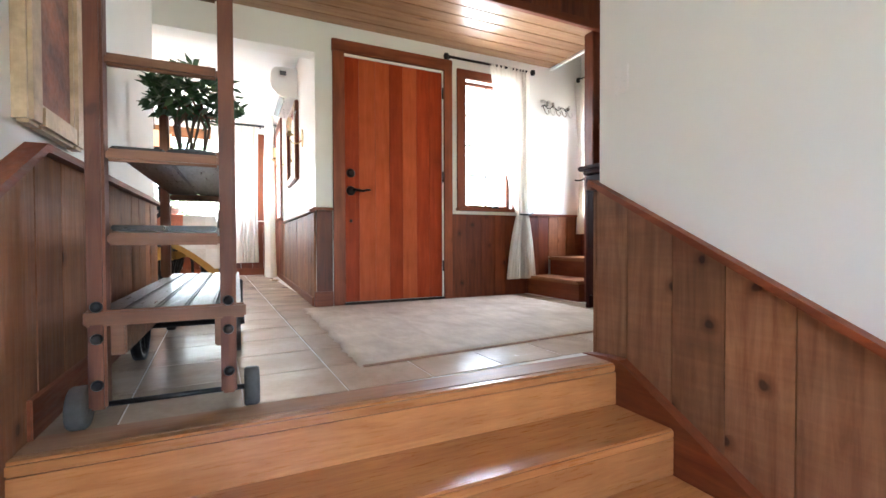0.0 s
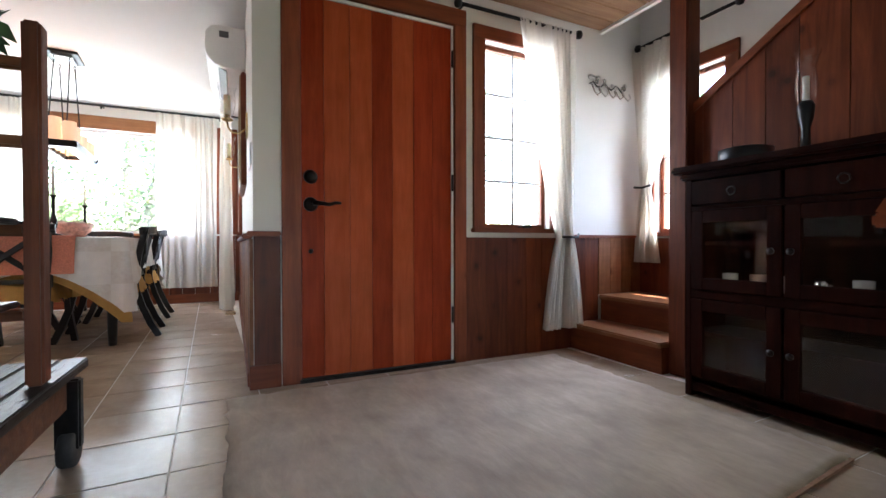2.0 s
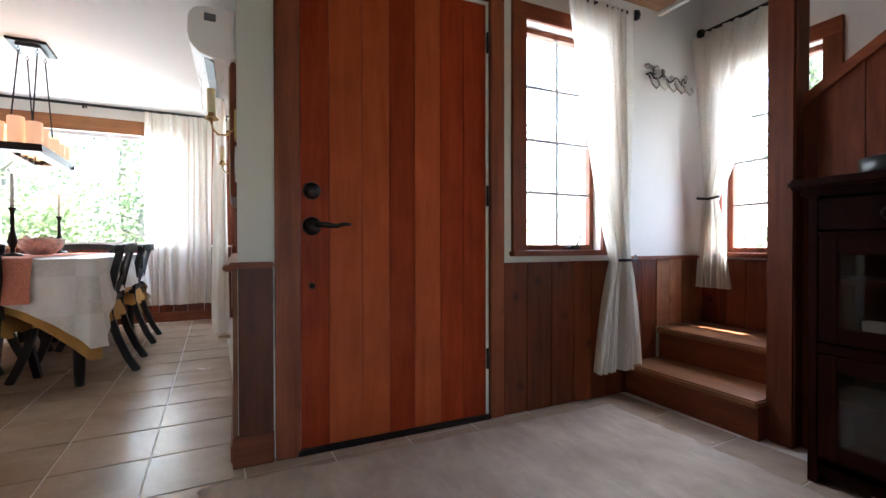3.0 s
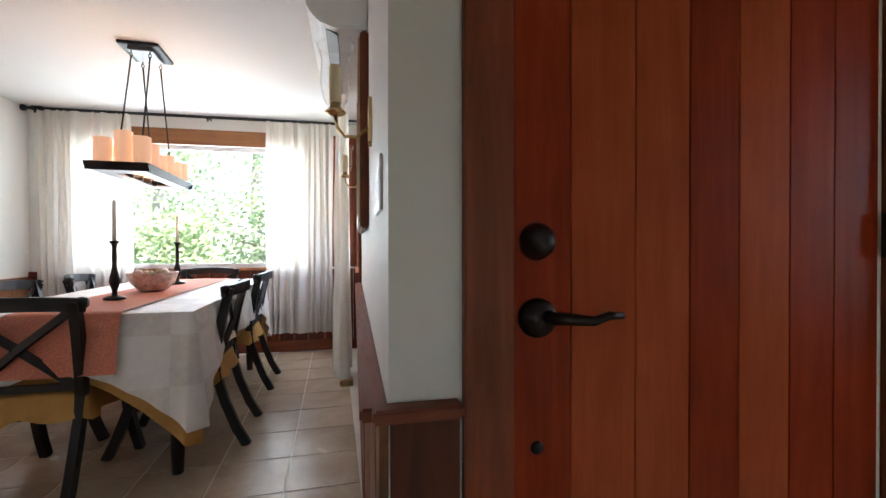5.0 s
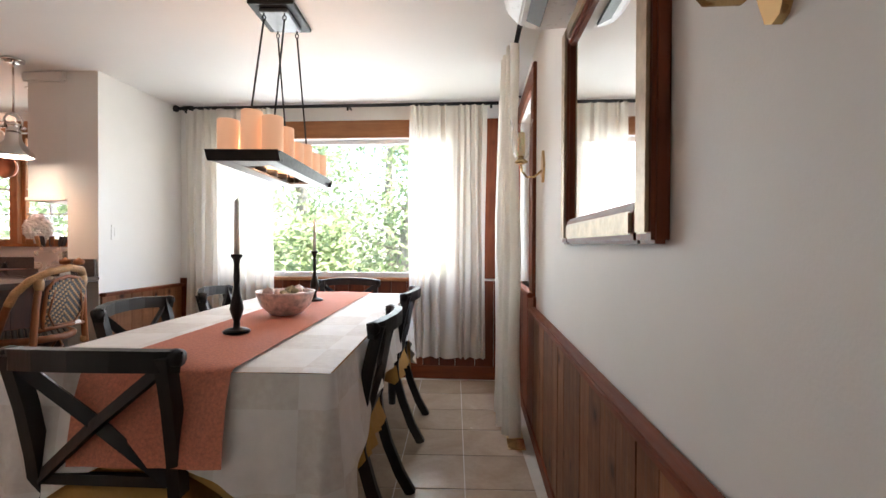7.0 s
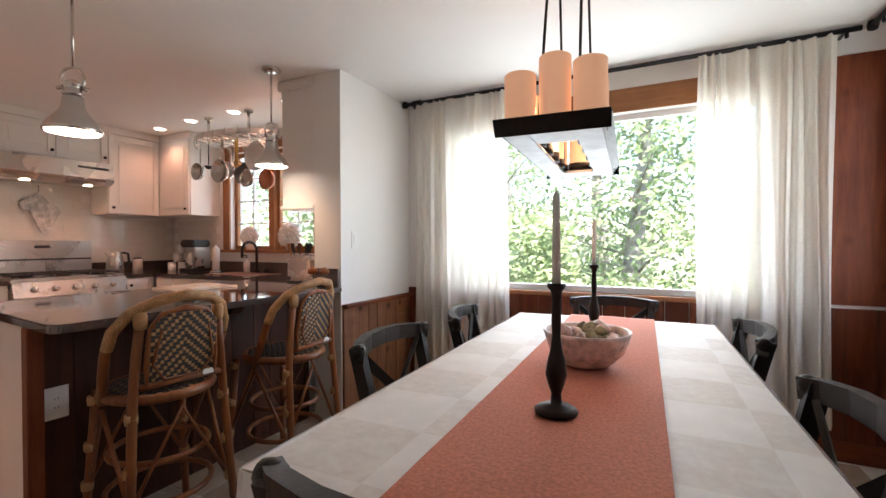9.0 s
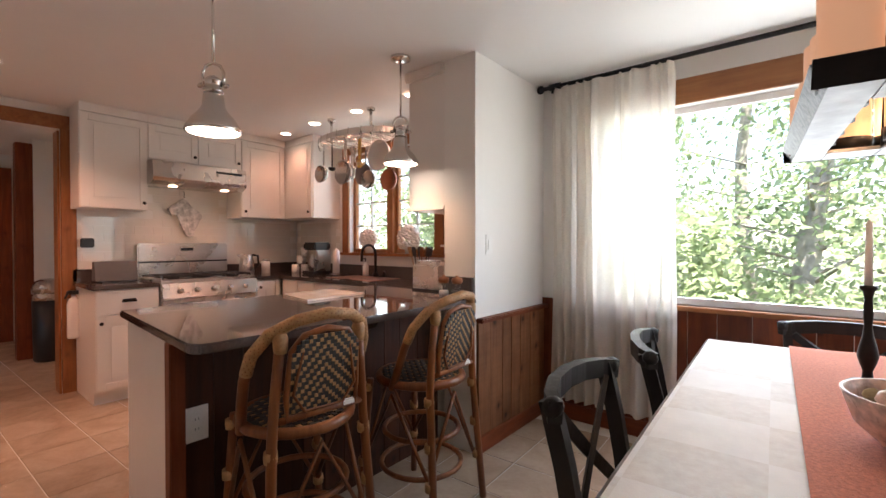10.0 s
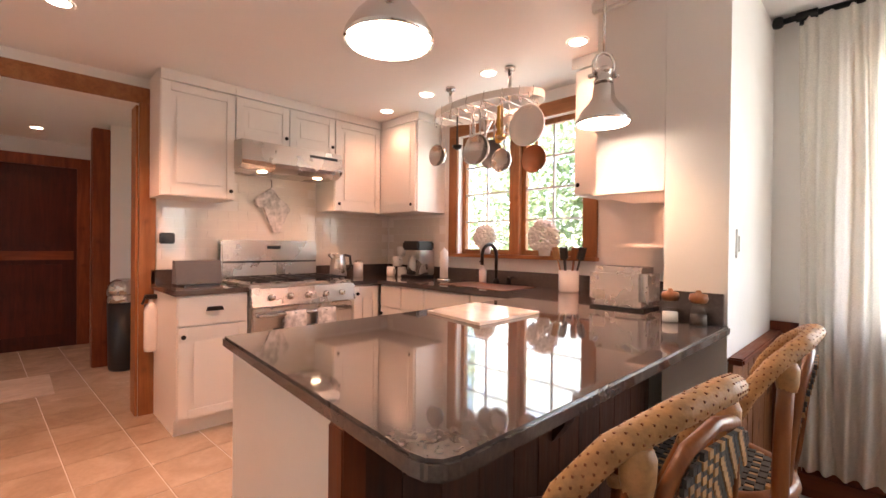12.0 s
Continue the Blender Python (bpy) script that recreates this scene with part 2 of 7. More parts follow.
CHROME = plain("polished_nickel", (0.66, 0.63, 0.60), 0.14, 1.0, spread=0.02, scale=2.0, bump_scale=3.0)
BRASS = plain("antique_brass", (0.60, 0.42, 0.2), 0.28, 1.0, spread=0.1, scale=3.0, bump_scale=4.0)
COPPER = plain("hammered_copper", (0.50, 0.21, 0.12), 0.3, 1.0, spread=0.15, scale=4.0, bump_scale=5.0)
STONE = plain("dark_grey_quartz", (0.085, 0.066, 0.060), 0.055, 0.0, spread=0.2, scale=90, Coat_Weight=0.4)
PEWTER = plain("brushed_pewter", (0.22, 0.22, 0.23), 0.38, 0.7, spread=0.15, scale=12, bump_scale=20)
MUNT = plain("grey_muntin", (0.45, 0.43, 0.41), 0.5)
BLACK = plain("black_plastic", (0.012, 0.012, 0.013), 0.35)
GREYP = plain("grey_plastic", (0.12, 0.115, 0.115), 0.5)
PLASTIC = plain("white_plastic", (0.82, 0.8, 0.77), 0.3, spread=0.02)
CERAMIC = plain("white_ceramic", (0.82, 0.8, 0.78), 0.15, spread=0.02)
CREAM = plain("cream_wax", (0.75, 0.68, 0.40), 0.5, spread=0.05, Subsurface_Weight=0.2)
WAX = plain("white_wax", (0.8, 0.78, 0.72), 0.45, spread=0.03)
SALT = plain("white_salt", (0.85, 0.84, 0.82), 0.8)
PEPPER = plain("peppercorns", (0.06, 0.04, 0.03), 0.7, spread=0.6, scale=200)
MUSTARD = plain("yellow_plastic", (0.62, 0.36, 0.05), 0.4)
RUBBER = plain("worn_rubber", (0.06, 0.055, 0.05), 0.8, bump=0.3)
LEAF = plain("dark_green_leaf", (0.03, 0.075, 0.022), 0.45, spread=0.5, scale=30)
STEM = plain("brown_stem", (0.09, 0.055, 0.035), 0.8, spread=0.3)
CLOTH = plain("white_damask_cloth", (0.82, 0.79, 0.765), 0.6, spread=0.05, scale=14, bump=0.2, bump_scale=140)
dn, dl = CLOTH.node_tree.nodes, CLOTH.node_tree.links
dtc, dck, dfl = dn.new("ShaderNodeTexCoord"), dn.new("ShaderNodeTexChecker"), noise_node(dn, dl, None, 45, 3)
dck.inputs["Scale"].default_value = 4.4
dl.new(dtc.outputs["Object"], dck.inputs["Vector"])
dl.new(dtc.outputs["Object"], dfl.inputs["Vector"])
dbase = dn["Principled BSDF"].inputs["Base Color"].links[0].from_socket
dsq = ramp_of(dn, dl, dfl.outputs[0], (0.85, 0.815, 0.79), (0.95, 0.94, 0.92))
dl.new(mixed(dn, dl, "MULTIPLY", dck.outputs["Fac"], dbase, dsq), dn["Principled BSDF"].inputs["Base Color"])
RUNNER = plain("coral_woven_runner", (0.59, 0.205, 0.13), 0.85, spread=0.22, scale=120, bump=0.6, bump_scale=160)
CUSHION = plain("mustard_cushion_fabric", (0.47, 0.255, 0.065), 0.85, spread=0.12, scale=14, bump=0.3, bump_scale=120)
RUG = wood("pale_beige_rug_pile", (0.50, 0.40, 0.31), (0.68, 0.57, 0.46), "y", 0.9, 0.05, 0.0, 0.9)
rmap = [q for q in RUG.node_tree.nodes if q.type == "MAPPING"][0]
rmap.inputs["Scale"].default_value, rmap.inputs["Rotation"].default_value = (5, 1.8, 5), (0, 0, radians(35))
RUGEDGE = plain("brown_rug_edge_shade", (0.3, 0.17, 0.11), 0.9, spread=0.2, scale=40, bump=0.5)
SHEER = sheer("sheer_white_voile", (0.88, 0.835, 0.76), 0.19)
TILE = tile_stone("beige_ceramic_tile", (0.40, 0.30, 0.22), (0.58, 0.46, 0.35), 0.22)
GROUT = plain("pale_grout", (0.64, 0.59, 0.52), 0.9, bump=0.3)
SUBWAY = plain("white_glazed_tile", (0.78, 0.74, 0.68), 0.08, spread=0.03)
PANE = pane_glass("window_glass")
MIRROR = plain("silvered_mirror", (0.9, 0.9, 0.9), 0.02, 1.0, spread=0.0)
BULB = glow("warm_bulb", (1.0, 0.72, 0.45), 2.0)
LED = glow("downlight_lens", (1.0, 0.85, 0.7), 2.2)
PAINTING = plain("dark_red_painting", (0.20, 0.06, 0.025), 0.5, spread=0.7, scale=9)
GILT = plain("pale_gilt_moulding", (0.44, 0.32, 0.20), 0.4, 0.35, spread=0.25, scale=18)
DOORD = wood("dark_red_door", (0.045, 0.007, 0.003), (0.11, 0.019, 0.008), "z", 0.45, 0.2, 0.3, 0.2)
FLORAL = plain("blue_flower_towel", (0.62, 0.58, 0.56), 0.85, spread=0.5, scale=22)
BOWLC = plain("mottled_pink_ceramic", (0.64, 0.47, 0.42), 0.3, spread=0.45, scale=28)
FRUIT = plain("dried_pod_mix", (0.35, 0.30, 0.18), 0.7, spread=0.5, scale=25)
FLOWER = plain("white_flower_petals", (0.85, 0.83, 0.80), 0.7, spread=0.05)
GROUND = plain("forest_ground", (0.10, 0.11, 0.05), 0.95, spread=0.5, scale=3, bump=0.5)
BARK = plain("grey_bark", (0.34, 0.30, 0.26), 0.9, spread=0.4, scale=12, bump=0.7, bump_scale=30)


def leafy(name, a, c):
    m, n, l, b = material(name)
    vec, raw, rnd = coords(n, l)
    geo = n.new("ShaderNodeNewGeometry")
    col = ramp(n, [(0, a), (1, c)])
    l.new(geo.outputs["Random Per Island"], col.inputs[0])
    diff, trans, mix = n.new("ShaderNodeBsdfDiffuse"), n.new("ShaderNodeBsdfTranslucent"), n.new("ShaderNodeMixShader")
    l.new(col.outputs[0], diff.inputs[0])
    l.new(col.outputs[0], trans.inputs[0])
    mix.inputs[0].default_value = 0.45
    l.new(diff.outputs[0], mix.inputs[1])
    l.new(trans.outputs[0], mix.inputs[2])
    l.new(mix.outputs[0], n["Material Output"].inputs["Surface"])
    return m


TREELEAF = leafy("sunlit_leaves", (0.21, 0.28, 0.13), (0.40, 0.46, 0.28))

# ---- mesh tools ----


def bm_new():
    return bmesh.new()


def box(bm, x0, x1, y0, y1, z0, z1, bevel=0.0):
    ps = [(x0, y0, z0), (x1, y0, z0), (x1, y1, z0), (x0, y1, z0), (x0, y0, z1), (x1, y0, z1), (x1, y1, z1), (x0, y1, z1)]
    vs = [bm.verts.new(p) for p in ps]
    fs = [bm.faces.new([vs[i] for i in q]) for q in ((3, 2, 1, 0), (4, 5, 6, 7), (0, 1, 5, 4), (1, 2, 6, 5), (2, 3, 7, 6), (3, 0, 4, 7))]
    if bevel:
        es = list({e for f in fs for e in f.edges})
        bmesh.ops.bevel(bm, geom=es, offset=bevel, segments=2, affect="EDGES", clamp_overlap=True)
    return bm


def boxm(x0, x1, y0, y1, z0, z1, bevel=0.0):
    return box(bm_new(), x0, x1, y0, y1, z0, z1, bevel)


def lathe(bm, profile, centre=(0, 0, 0), steps=24, axis="z", cap=True):
    rings = []
    cx, cy, cz = centre
    for r, h in profile:
        ring = []
        for i in range(steps):
            a = 2 * math.pi * i / steps
            u, v = r * math.cos(a), r * math.sin(a)
            p = {"z": (cx + u, cy + v, cz + h), "x": (cx + h, cy + u, cz + v), "y": (cx + v, cy + h, cz + u)}[axis]
            ring.append(bm.verts.new(p))
        rings.append(ring)
    for a, c in zip(rings, rings[1:]):
        for i in range(steps):
            f = bm.faces.new((a[i], a[(i + 1) % steps], c[(i + 1) % steps], c[i]))
            f.smooth = True
    if cap:
        if profile[0][0] > 1e-4:
            bm.faces.new(rings[0][::-1])
        if profile[-1][0] > 1e-4:
            bm.faces.new(rings[-1])
    return bm


def tube(bm, points, r, steps=10, closed=False):
    pts = [Vector(p) for p in points]
    rad = r if isinstance(r, (list, tuple)) else [r] * len(pts)
    rings, prev = [], None
    for i, p in enumerate(pts):
        a = pts[(i - 1) % len(pts)] if (closed or i) else p
        c = pts[(i + 1) % len(pts)] if (closed or i < len(pts) - 1) else p
        d = (c - a).normalized()
        if prev is None:
            side = d.orthogonal().normalized()
        else:
            side = (prev - d * prev.dot(d)).normalized()
        prev = side
        up = d.cross(side)
        rings.append([bm.verts.new(p + (side * math.cos(2 * math.pi * k / steps) + up * math.sin(2 * math.pi * k / steps)) * rad[i]) for k in range(steps)])
    pairs = list(zip(rings, rings[1:])) + ([(rings[-1], rings[0])] if closed else [])
    for a, c in pairs:
        for k in range(steps):
            f = bm.faces.new((a[k], a[(k + 1) % steps], c[(k + 1) % steps], c[k]))
            f.smooth = True
    if not closed:
        bm.faces.new(rings[0][::-1])
        bm.faces.new(rings[-1])
    return bm


def bar(bm, points, w, h, up=(0, 0, 1)):
    """A rectangular section swept along points: w across, h along up."""
    pts, up = [Vector(p) for p in points], Vector(up)
    rings = []
    for i, p in enumerate(pts):
        d = (pts[min(i + 1, len(pts) - 1)] - pts[max(i - 1, 0)]).normalized()
        s = d.cross(up).normalized()
        u = s.cross(d)
        rings.append([bm.verts.new(p + s * a * w / 2 + u * b * h / 2) for a, b in ((-1, -1), (1, -1), (1, 1), (-1, 1))])
    for a, c in zip(rings, rings[1:]):
        for k in range(4):
            bm.faces.new((a[k], a[(k + 1) % 4], c[(k + 1) % 4], c[k]))
    bm.faces.new(rings[0][::-1])
    bm.faces.new(rings[-1])
    return bm


def prism(bm, outline, axis, a, c):
    """An outline in the plane across axis, pulled from a to c."""
    def at(p, t):
        return {"x": (t, p[0], p[1]), "y": (p[0], t, p[1]), "z": (p[0], p[1], t)}[axis]
    lo, hi = [bm.verts.new(at(p, a)) for p in outline], [bm.verts.new(at(p, c)) for p in outline]
    n = len(outline)
    bm.faces.new(lo[::-1])
    bm.faces.new(hi)
    for i in range(n):
        bm.faces.new((lo[i], lo[(i + 1) % n], hi[(i + 1) % n], hi[i]))
    return bm


def mesh_of(name, bm, mat):
    bmesh.ops.recalc_face_normals(bm, faces=bm.faces)
    me = bpy.data.meshes.new(name)
    bm.to_mesh(me)
    bm.free()
    me.materials.append(mat)
    return me


def part(name, bm, mat, parent=None, label=""):
    ob = new(name, mesh_of(name, bm, mat) if isinstance(bm, bmesh.types.BMesh) else bm)
    if parent is not None:
        ob.parent = parent
        ob.matrix_parent_inverse = Matrix.Translation(-parent.location) if parent.type == "EMPTY" and parent.parent is None else Matrix()
    return tagged(ob, label)


def thing(name, place, label, category, group=""):
    ob = new(name)
    ob.empty_display_size = 0.1
    ob.location = place
    return tagged(ob, label, category, group)


def structure(name, bm, mat, label):
    return tagged(part(name, bm, mat), label, kind="structure")


def pieces(name, me, places, parent):
    """Objects of their own on one mesh, one at each place."""
    for p in places:
        ob = new(name, me)
        ob.location = p
        ob.parent = parent

# ---- setting: plan in metres, upper floor at z = 0 ----
CEILING, PLANKS, HIGH, LOW = 2.35, 2.28, 3.3, -0.68
DOOR_Y, WIN_Y, RIGHT_X, LEFT_X, KIT_X, STAIR_X = 3.38, 7.30, 0.67, -0.42, -5.55, 3.42
T = 0.15


def wall(name, axis, at, thick, lo, hi, z0, z1, holes=(), mat=WHITE, label="white painted plaster wall"):
    """A wall across axis from at to at + thick, from lo to hi, with holes (lo, hi, z0, z1) that do not overlap along it."""
    bm = bm_new()

    def put(a, c, e, f):
        if c - a > 1e-4 and f - e > 1e-4:
            p, q = sorted((at, at + thick))
            box(bm, p, q, a, c, e, f) if axis == "x" else box(bm, a, c, p, q, e, f)
    cur = lo
    for a, c, e, f in sorted(holes):
        put(cur, a, z0, z1)
        put(a, c, z0, e)
        put(a, c, f, z1)
        cur = c
    put(cur, hi, z0, z1)
    return structure(name, bm, mat, label)


floor = structure("floor", box(box(box(bm_new(), 2.72, STAIR_X, 1.285, 3.5, -0.17, -0.0025), LEFT_X - 0.2, 2.72, 1.285, 3.5, -0.17, -0.0025), -9.0, RIGHT_X + 0.2, 3.5, WIN_Y + 0.2, -0.17, -0.0025), GROUT, "beige ceramic tile floor with pale grout")
floor_lower = structure("floor_lower", boxm(-1.5, 1.9, -3.3, 1.2, LOW - 0.1, LOW), STEP, "varnished wooden lower floor")
wall_door = wall("wall_door", "y", DOOR_Y, 0.16, RIGHT_X, STAIR_X + T, 0, HIGH, [(0.90, 1.79, -0.02, 2.05), (2.02, 2.54, 0.83, 2.02)])
wall_header = wall("wall_header", "y", DOOR_Y, 0.16, LEFT_X - 0.1, RIGHT_X, 2.03, HIGH)
wall_dining_right = wall("wall_dining_right", "x", RIGHT_X, 0.16, DOOR_Y + 0.16, WIN_Y + T, 0, CEILING + 0.1, [(6.30, 7.08, 0.86, 2.12)])
wall_window = wall("wall_window", "y", WIN_Y, T, KIT_X - T, RIGHT_X, 0, CEILING + 0.1, [(-4.55, -3.36, 1.14, 2.16), (-1.95, 0.12, 0.86, 2.07)])
wall_wing = wall("wall_wing", "x", -2.55, 0.23, 6.43, WIN_Y, 0, CEILING)
wall_kitchen = wall("wall_kitchen", "x", KIT_X, -T, DOOR_Y + 0.16, WIN_Y, 0, CEILING + 0.1, [(4.05, 5.13, -0.02, 2.17)])
wall_south = wall("wall_south", "y", DOOR_Y, 0.16, KIT_X - T, LEFT_X - 0.1, 0, CEILING + 0.1)
wall_left = wall("wall_left", "x", LEFT_X, -0.1, -3.3, DOOR_Y, LOW, HIGH)
wall_right = wall("wall_right", "x", 1.617, 0.12, -3.3, 1.30, LOW, HIGH)
wall_back = wall("wall_back", "y", -3.2, -0.12, LEFT_X - 0.1, 1.72, LOW, HIGH, [(-0.3, 1.3, 0.2, 1.6)])
wall_stair = wall("wall_stair", "x", STAIR_X, T, 0.0, DOOR_Y, 0, HIGH, [(2.72, 3.24, 0.81, 1.92)])
wall_stair_end = wall("wall_stair_end", "y", 0.0, -0.1, 1.737, STAIR_X + T, 0, HIGH)
ceiling = structure("ceiling", box(bm_new(), KIT_X - 3.2, RIGHT_X + 0.1, DOOR_Y + 0.16, WIN_Y, CEILING, CEILING + 0.08), CEIL, "smooth white painted ceiling")
ceiling_high = structure("ceiling_high", boxm(LEFT_X - 0.2, STAIR_X + 0.2, -3.3, DOOR_Y + 0.1, HIGH, HIGH + 0.1), CEIL, "white painted stairwell ceiling")
# boarded ceiling over the entry and its edge beam
bm = bm_new()
y = 2.56
while y < DOOR_Y - 0.02:
    box(bm, LEFT_X, 3.02, y, min(y + 0.132, DOOR_Y), PLANKS, PLANKS + 0.02, 0.004)
    y += 0.137
structure("ceiling_planks", bm, PLANKC, "knotty varnished pine plank ceiling")
bm = bm_new()
x = LEFT_X
while x < 3.0:
    box(bm, x, min(x + 0.14, 3.02), 2.53, 2.555, PLANKS - 0.02, HIGH, 0.003)
    x += 0.143
structure("loft_fascia", bm, PINE_DIM, "vertical dim reddish boards along the loft edge")
structure("loft_beam", boxm(LEFT_X, 3.02, 2.49, 2.53, PLANKS - 0.035, PLANKS + 0.03, 0.004), TRIM_X, "stained wooden trim along the loft edge")
structure("loft_side", boxm(3.0, 3.03, 2.53, DOOR_Y, PLANKS - 0.02, HIGH), WHITE, "white loft side wall")

# unseen slab added outside to block sun through the side window
structure("eave", boxm(RIGHT_X + 0.17, RIGHT_X + 0.95, DOOR_Y + 0.17, WIN_Y + 0.6, CEILING + 0.06, CEILING + 0.16), WHITE, "unseen white overhang added to keep sun off the side window")

# hall beyond the kitchen doorway
wall_hall_end = wall("wall_hall_end", "x", -8.6, -0.1, 2.5, 6.4, 0, CEILING + 0.1)
wall_hall_side = wall("wall_hall_side", "y", 5.45, 0.1, -8.6, KIT_X - T, 0, CEILING + 0.1)
wall_hall_south = wall("wall_hall_south", "y", 3.2, -0.1, -8.6, KIT_X - T, 0, CEILING + 0.1)
structure("hall_floor_edge", boxm(-9.0, KIT_X - T, 3.1, 3.6, -0.17, -0.02), GROUT, "floor base of the hall")
structure("ceiling_hall", boxm(-8.7, KIT_X, 3.1, 3.55, CEILING, CEILING + 0.08), CEIL, "white hall ceiling")

# lower flight of steps
for i in range(4):
    z, y = -0.17 * i, 1.16 - 0.28 * i
    step = structure("stair_step_%d" % (i + 1), boxm(LEFT_X, 1.54, y - (0.033 if i == 0 else 0.024), y + 0.02, z - 0.17, z - 0.036), STEP, "varnished fir stair riser with knots")
    if i:
        part("tread", boxm(LEFT_X, 1.54, y - 0.03, y + 0.302, z - 0.036, z, 0.008), STEP, step)
    else:
        part("nosing", boxm(LEFT_X, 1.54, 1.125, 1.165, -0.0355, 0.002, 0.008), STEP, step)
        part("landing_board", boxm(LEFT_X, 1.54, 1.1655, 1.285, -0.036, 0.002, 0.003), NOSE, step, "worn grey-brown landing board")
structure("stringer_right", prism(bm_new(), [(1.33, 0.0), (1.33, -0.16), (1.1, -0.30), (0.0, -0.68 - 0.3), (0.0, -0.62), (1.12, 0.015), (1.2, 0.015)], "x", 1.545, 1.598), TRIM_Y, "reddish stair skirt board")
structure("stringer_left", prism(bm_new(), [(1.33, 0.0), (1.33, -0.16), (1.1, -0.30), (0.0, -0.68 - 0.3), (0.0, -0.62), (1.12, 0.015), (1.2, 0.015)], "x", LEFT_X, LEFT_X + 0.012), TRIM_Y, "reddish stair skirt board")


def boards_x(owner, x, side, y0, y1, base, top, width=0.14, mat=PINE, seed=1, gap=0.004, name="plank"):
    """Upright boards on a wall across x; base and top are heights as functions of y."""
    rnd = random.Random(seed)
    y = y0
    while y < y1 - 0.01:
        w = min(width * rnd.uniform(0.8, 1.2), y1 - y)
        d = 0.016 + rnd.uniform(0, 0.003)
        a, c = y + gap / 2, y + w - gap / 2
        bm = prism(bm_new(), [(a, base(a)), (c, base(c)), (c, top(c)), (a, top(a))], "x", x, x + side * d)
        part(name, bm, mat, owner)
        y += w


def boards_y(owner, y, side, x0, x1, base, top, width=0.14, mat=PINE, seed=1, gap=0.004, name="plank"):
    rnd = random.Random(seed)
    x = x0
    while x < x1 - 0.01:
        w = min(width * rnd.uniform(0.8, 1.2), x1 - x)
        d = 0.016 + rnd.uniform(0, 0.003)
        part(name, boxm(x + gap / 2, x + w - gap / 2, *sorted((y, y + side * d)), base, top), mat, owner)
        x += w


flat = lambda v: (lambda y: v)
WAIN = 0.77
cap_r = lambda y: 0.765 - 0.54 * (1.30 - y)
low_r = lambda y: max(LOW, min(-0.0, -0.05 - 0.60 * (1.2 - y)))
boards_x(wall_right, 1.617, -1, -1.1, 1.30, low_r, cap_r, 0.20, PINE, 3)
part("cap_rail", bar(bm_new(), [(1.60, -1.1, cap_r(-1.1) + 0.012), (1.60, 1.33, cap_r(1.33) + 0.012)], 0.06, 0.024), TRIM_Y, wall_right)
part("corner_board", boxm(1.60, 1.737, 1.302, 1.32, 0, 0.755), PINE, wall_right)
part("corner_cap", boxm(1.57, 1.757, 1.302, 1.342, 0.755, 0.78, 0.005), TRIM_X, wall_right)
cap_l = lambda y: 0.77 if y > 1.33 else 0.77 - 0.54 * (1.33 - y)
boards_x(wall_left, LEFT_X, 1, -1.0, 1.33, low_r, cap_l, 0.19, PINE, 4)
boards_x(wall_left, LEFT_X, 1, 1.33, DOOR_Y - 0.02, flat(0.0), cap_l, 0.19, PINE, 5)
part("cap_rail", bar(bm_new(), [(LEFT_X + 0.02, -1.0, cap_l(-1.0) + 0.012), (LEFT_X + 0.02, 1.33, 0.782), (LEFT_X + 0.02, DOOR_Y - 0.02, 0.782)], 0.06, 0.024), TRIM_Y, wall_left)
part("baseboard", boxm(LEFT_X, LEFT_X + 0.03, 1.25, DOOR_Y, 0.0, 0.11, 0.003), TRIM_Y, wall_left)
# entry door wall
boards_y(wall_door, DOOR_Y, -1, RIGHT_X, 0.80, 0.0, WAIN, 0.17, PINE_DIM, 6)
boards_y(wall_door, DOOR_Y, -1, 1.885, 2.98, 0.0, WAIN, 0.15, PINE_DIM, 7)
boards_y(wall_door, DOOR_Y, -1, 2.98, STAIR_X, 0.36, WAIN, 0.13, PINE, 8)
part("cap_rail", boxm(RIGHT_X - 0.03, 0.80, DOOR_Y - 0.045, DOOR_Y + 0.0, WAIN, WAIN + 0.025, 0.005), TRIM_X, wall_door)
part("cap_rail", boxm(2.66, STAIR_X, DOOR_Y - 0.04, DOOR_Y, WAIN, WAIN + 0.022, 0.005), TRIM_X, wall_door)
part("base_board", boxm(RIGHT_X - 0.02, 0.80, DOOR_Y - 0.03, DOOR_Y - 0.002, 0.0, 0.12, 0.003), TRIM_X, wall_door)
# dining walls
boards_x(wall_dining_right, RIGHT_X, -1, DOOR_Y, 6.15, flat(0.0), flat(WAIN - 0.012), 0.13, PINE, 9)
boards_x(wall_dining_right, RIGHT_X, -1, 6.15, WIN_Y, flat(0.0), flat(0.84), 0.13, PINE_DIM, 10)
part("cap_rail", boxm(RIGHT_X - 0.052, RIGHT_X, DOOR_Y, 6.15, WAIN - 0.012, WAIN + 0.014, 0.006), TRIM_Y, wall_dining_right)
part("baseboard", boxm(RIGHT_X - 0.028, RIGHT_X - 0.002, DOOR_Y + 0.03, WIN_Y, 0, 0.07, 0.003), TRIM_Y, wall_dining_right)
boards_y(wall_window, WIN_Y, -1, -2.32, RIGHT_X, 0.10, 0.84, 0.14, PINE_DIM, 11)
part("baseboard", boxm(-2.32, RIGHT_X, WIN_Y - 0.03, WIN_Y - 0.002, 0, 0.11, 0.003), TRIM_X, wall_window)
boards_x(wall_wing, -2.32, 1, 6.44, WIN_Y - 0.02, flat(0.1), flat(WAIN), 0.13, PINE, 12)
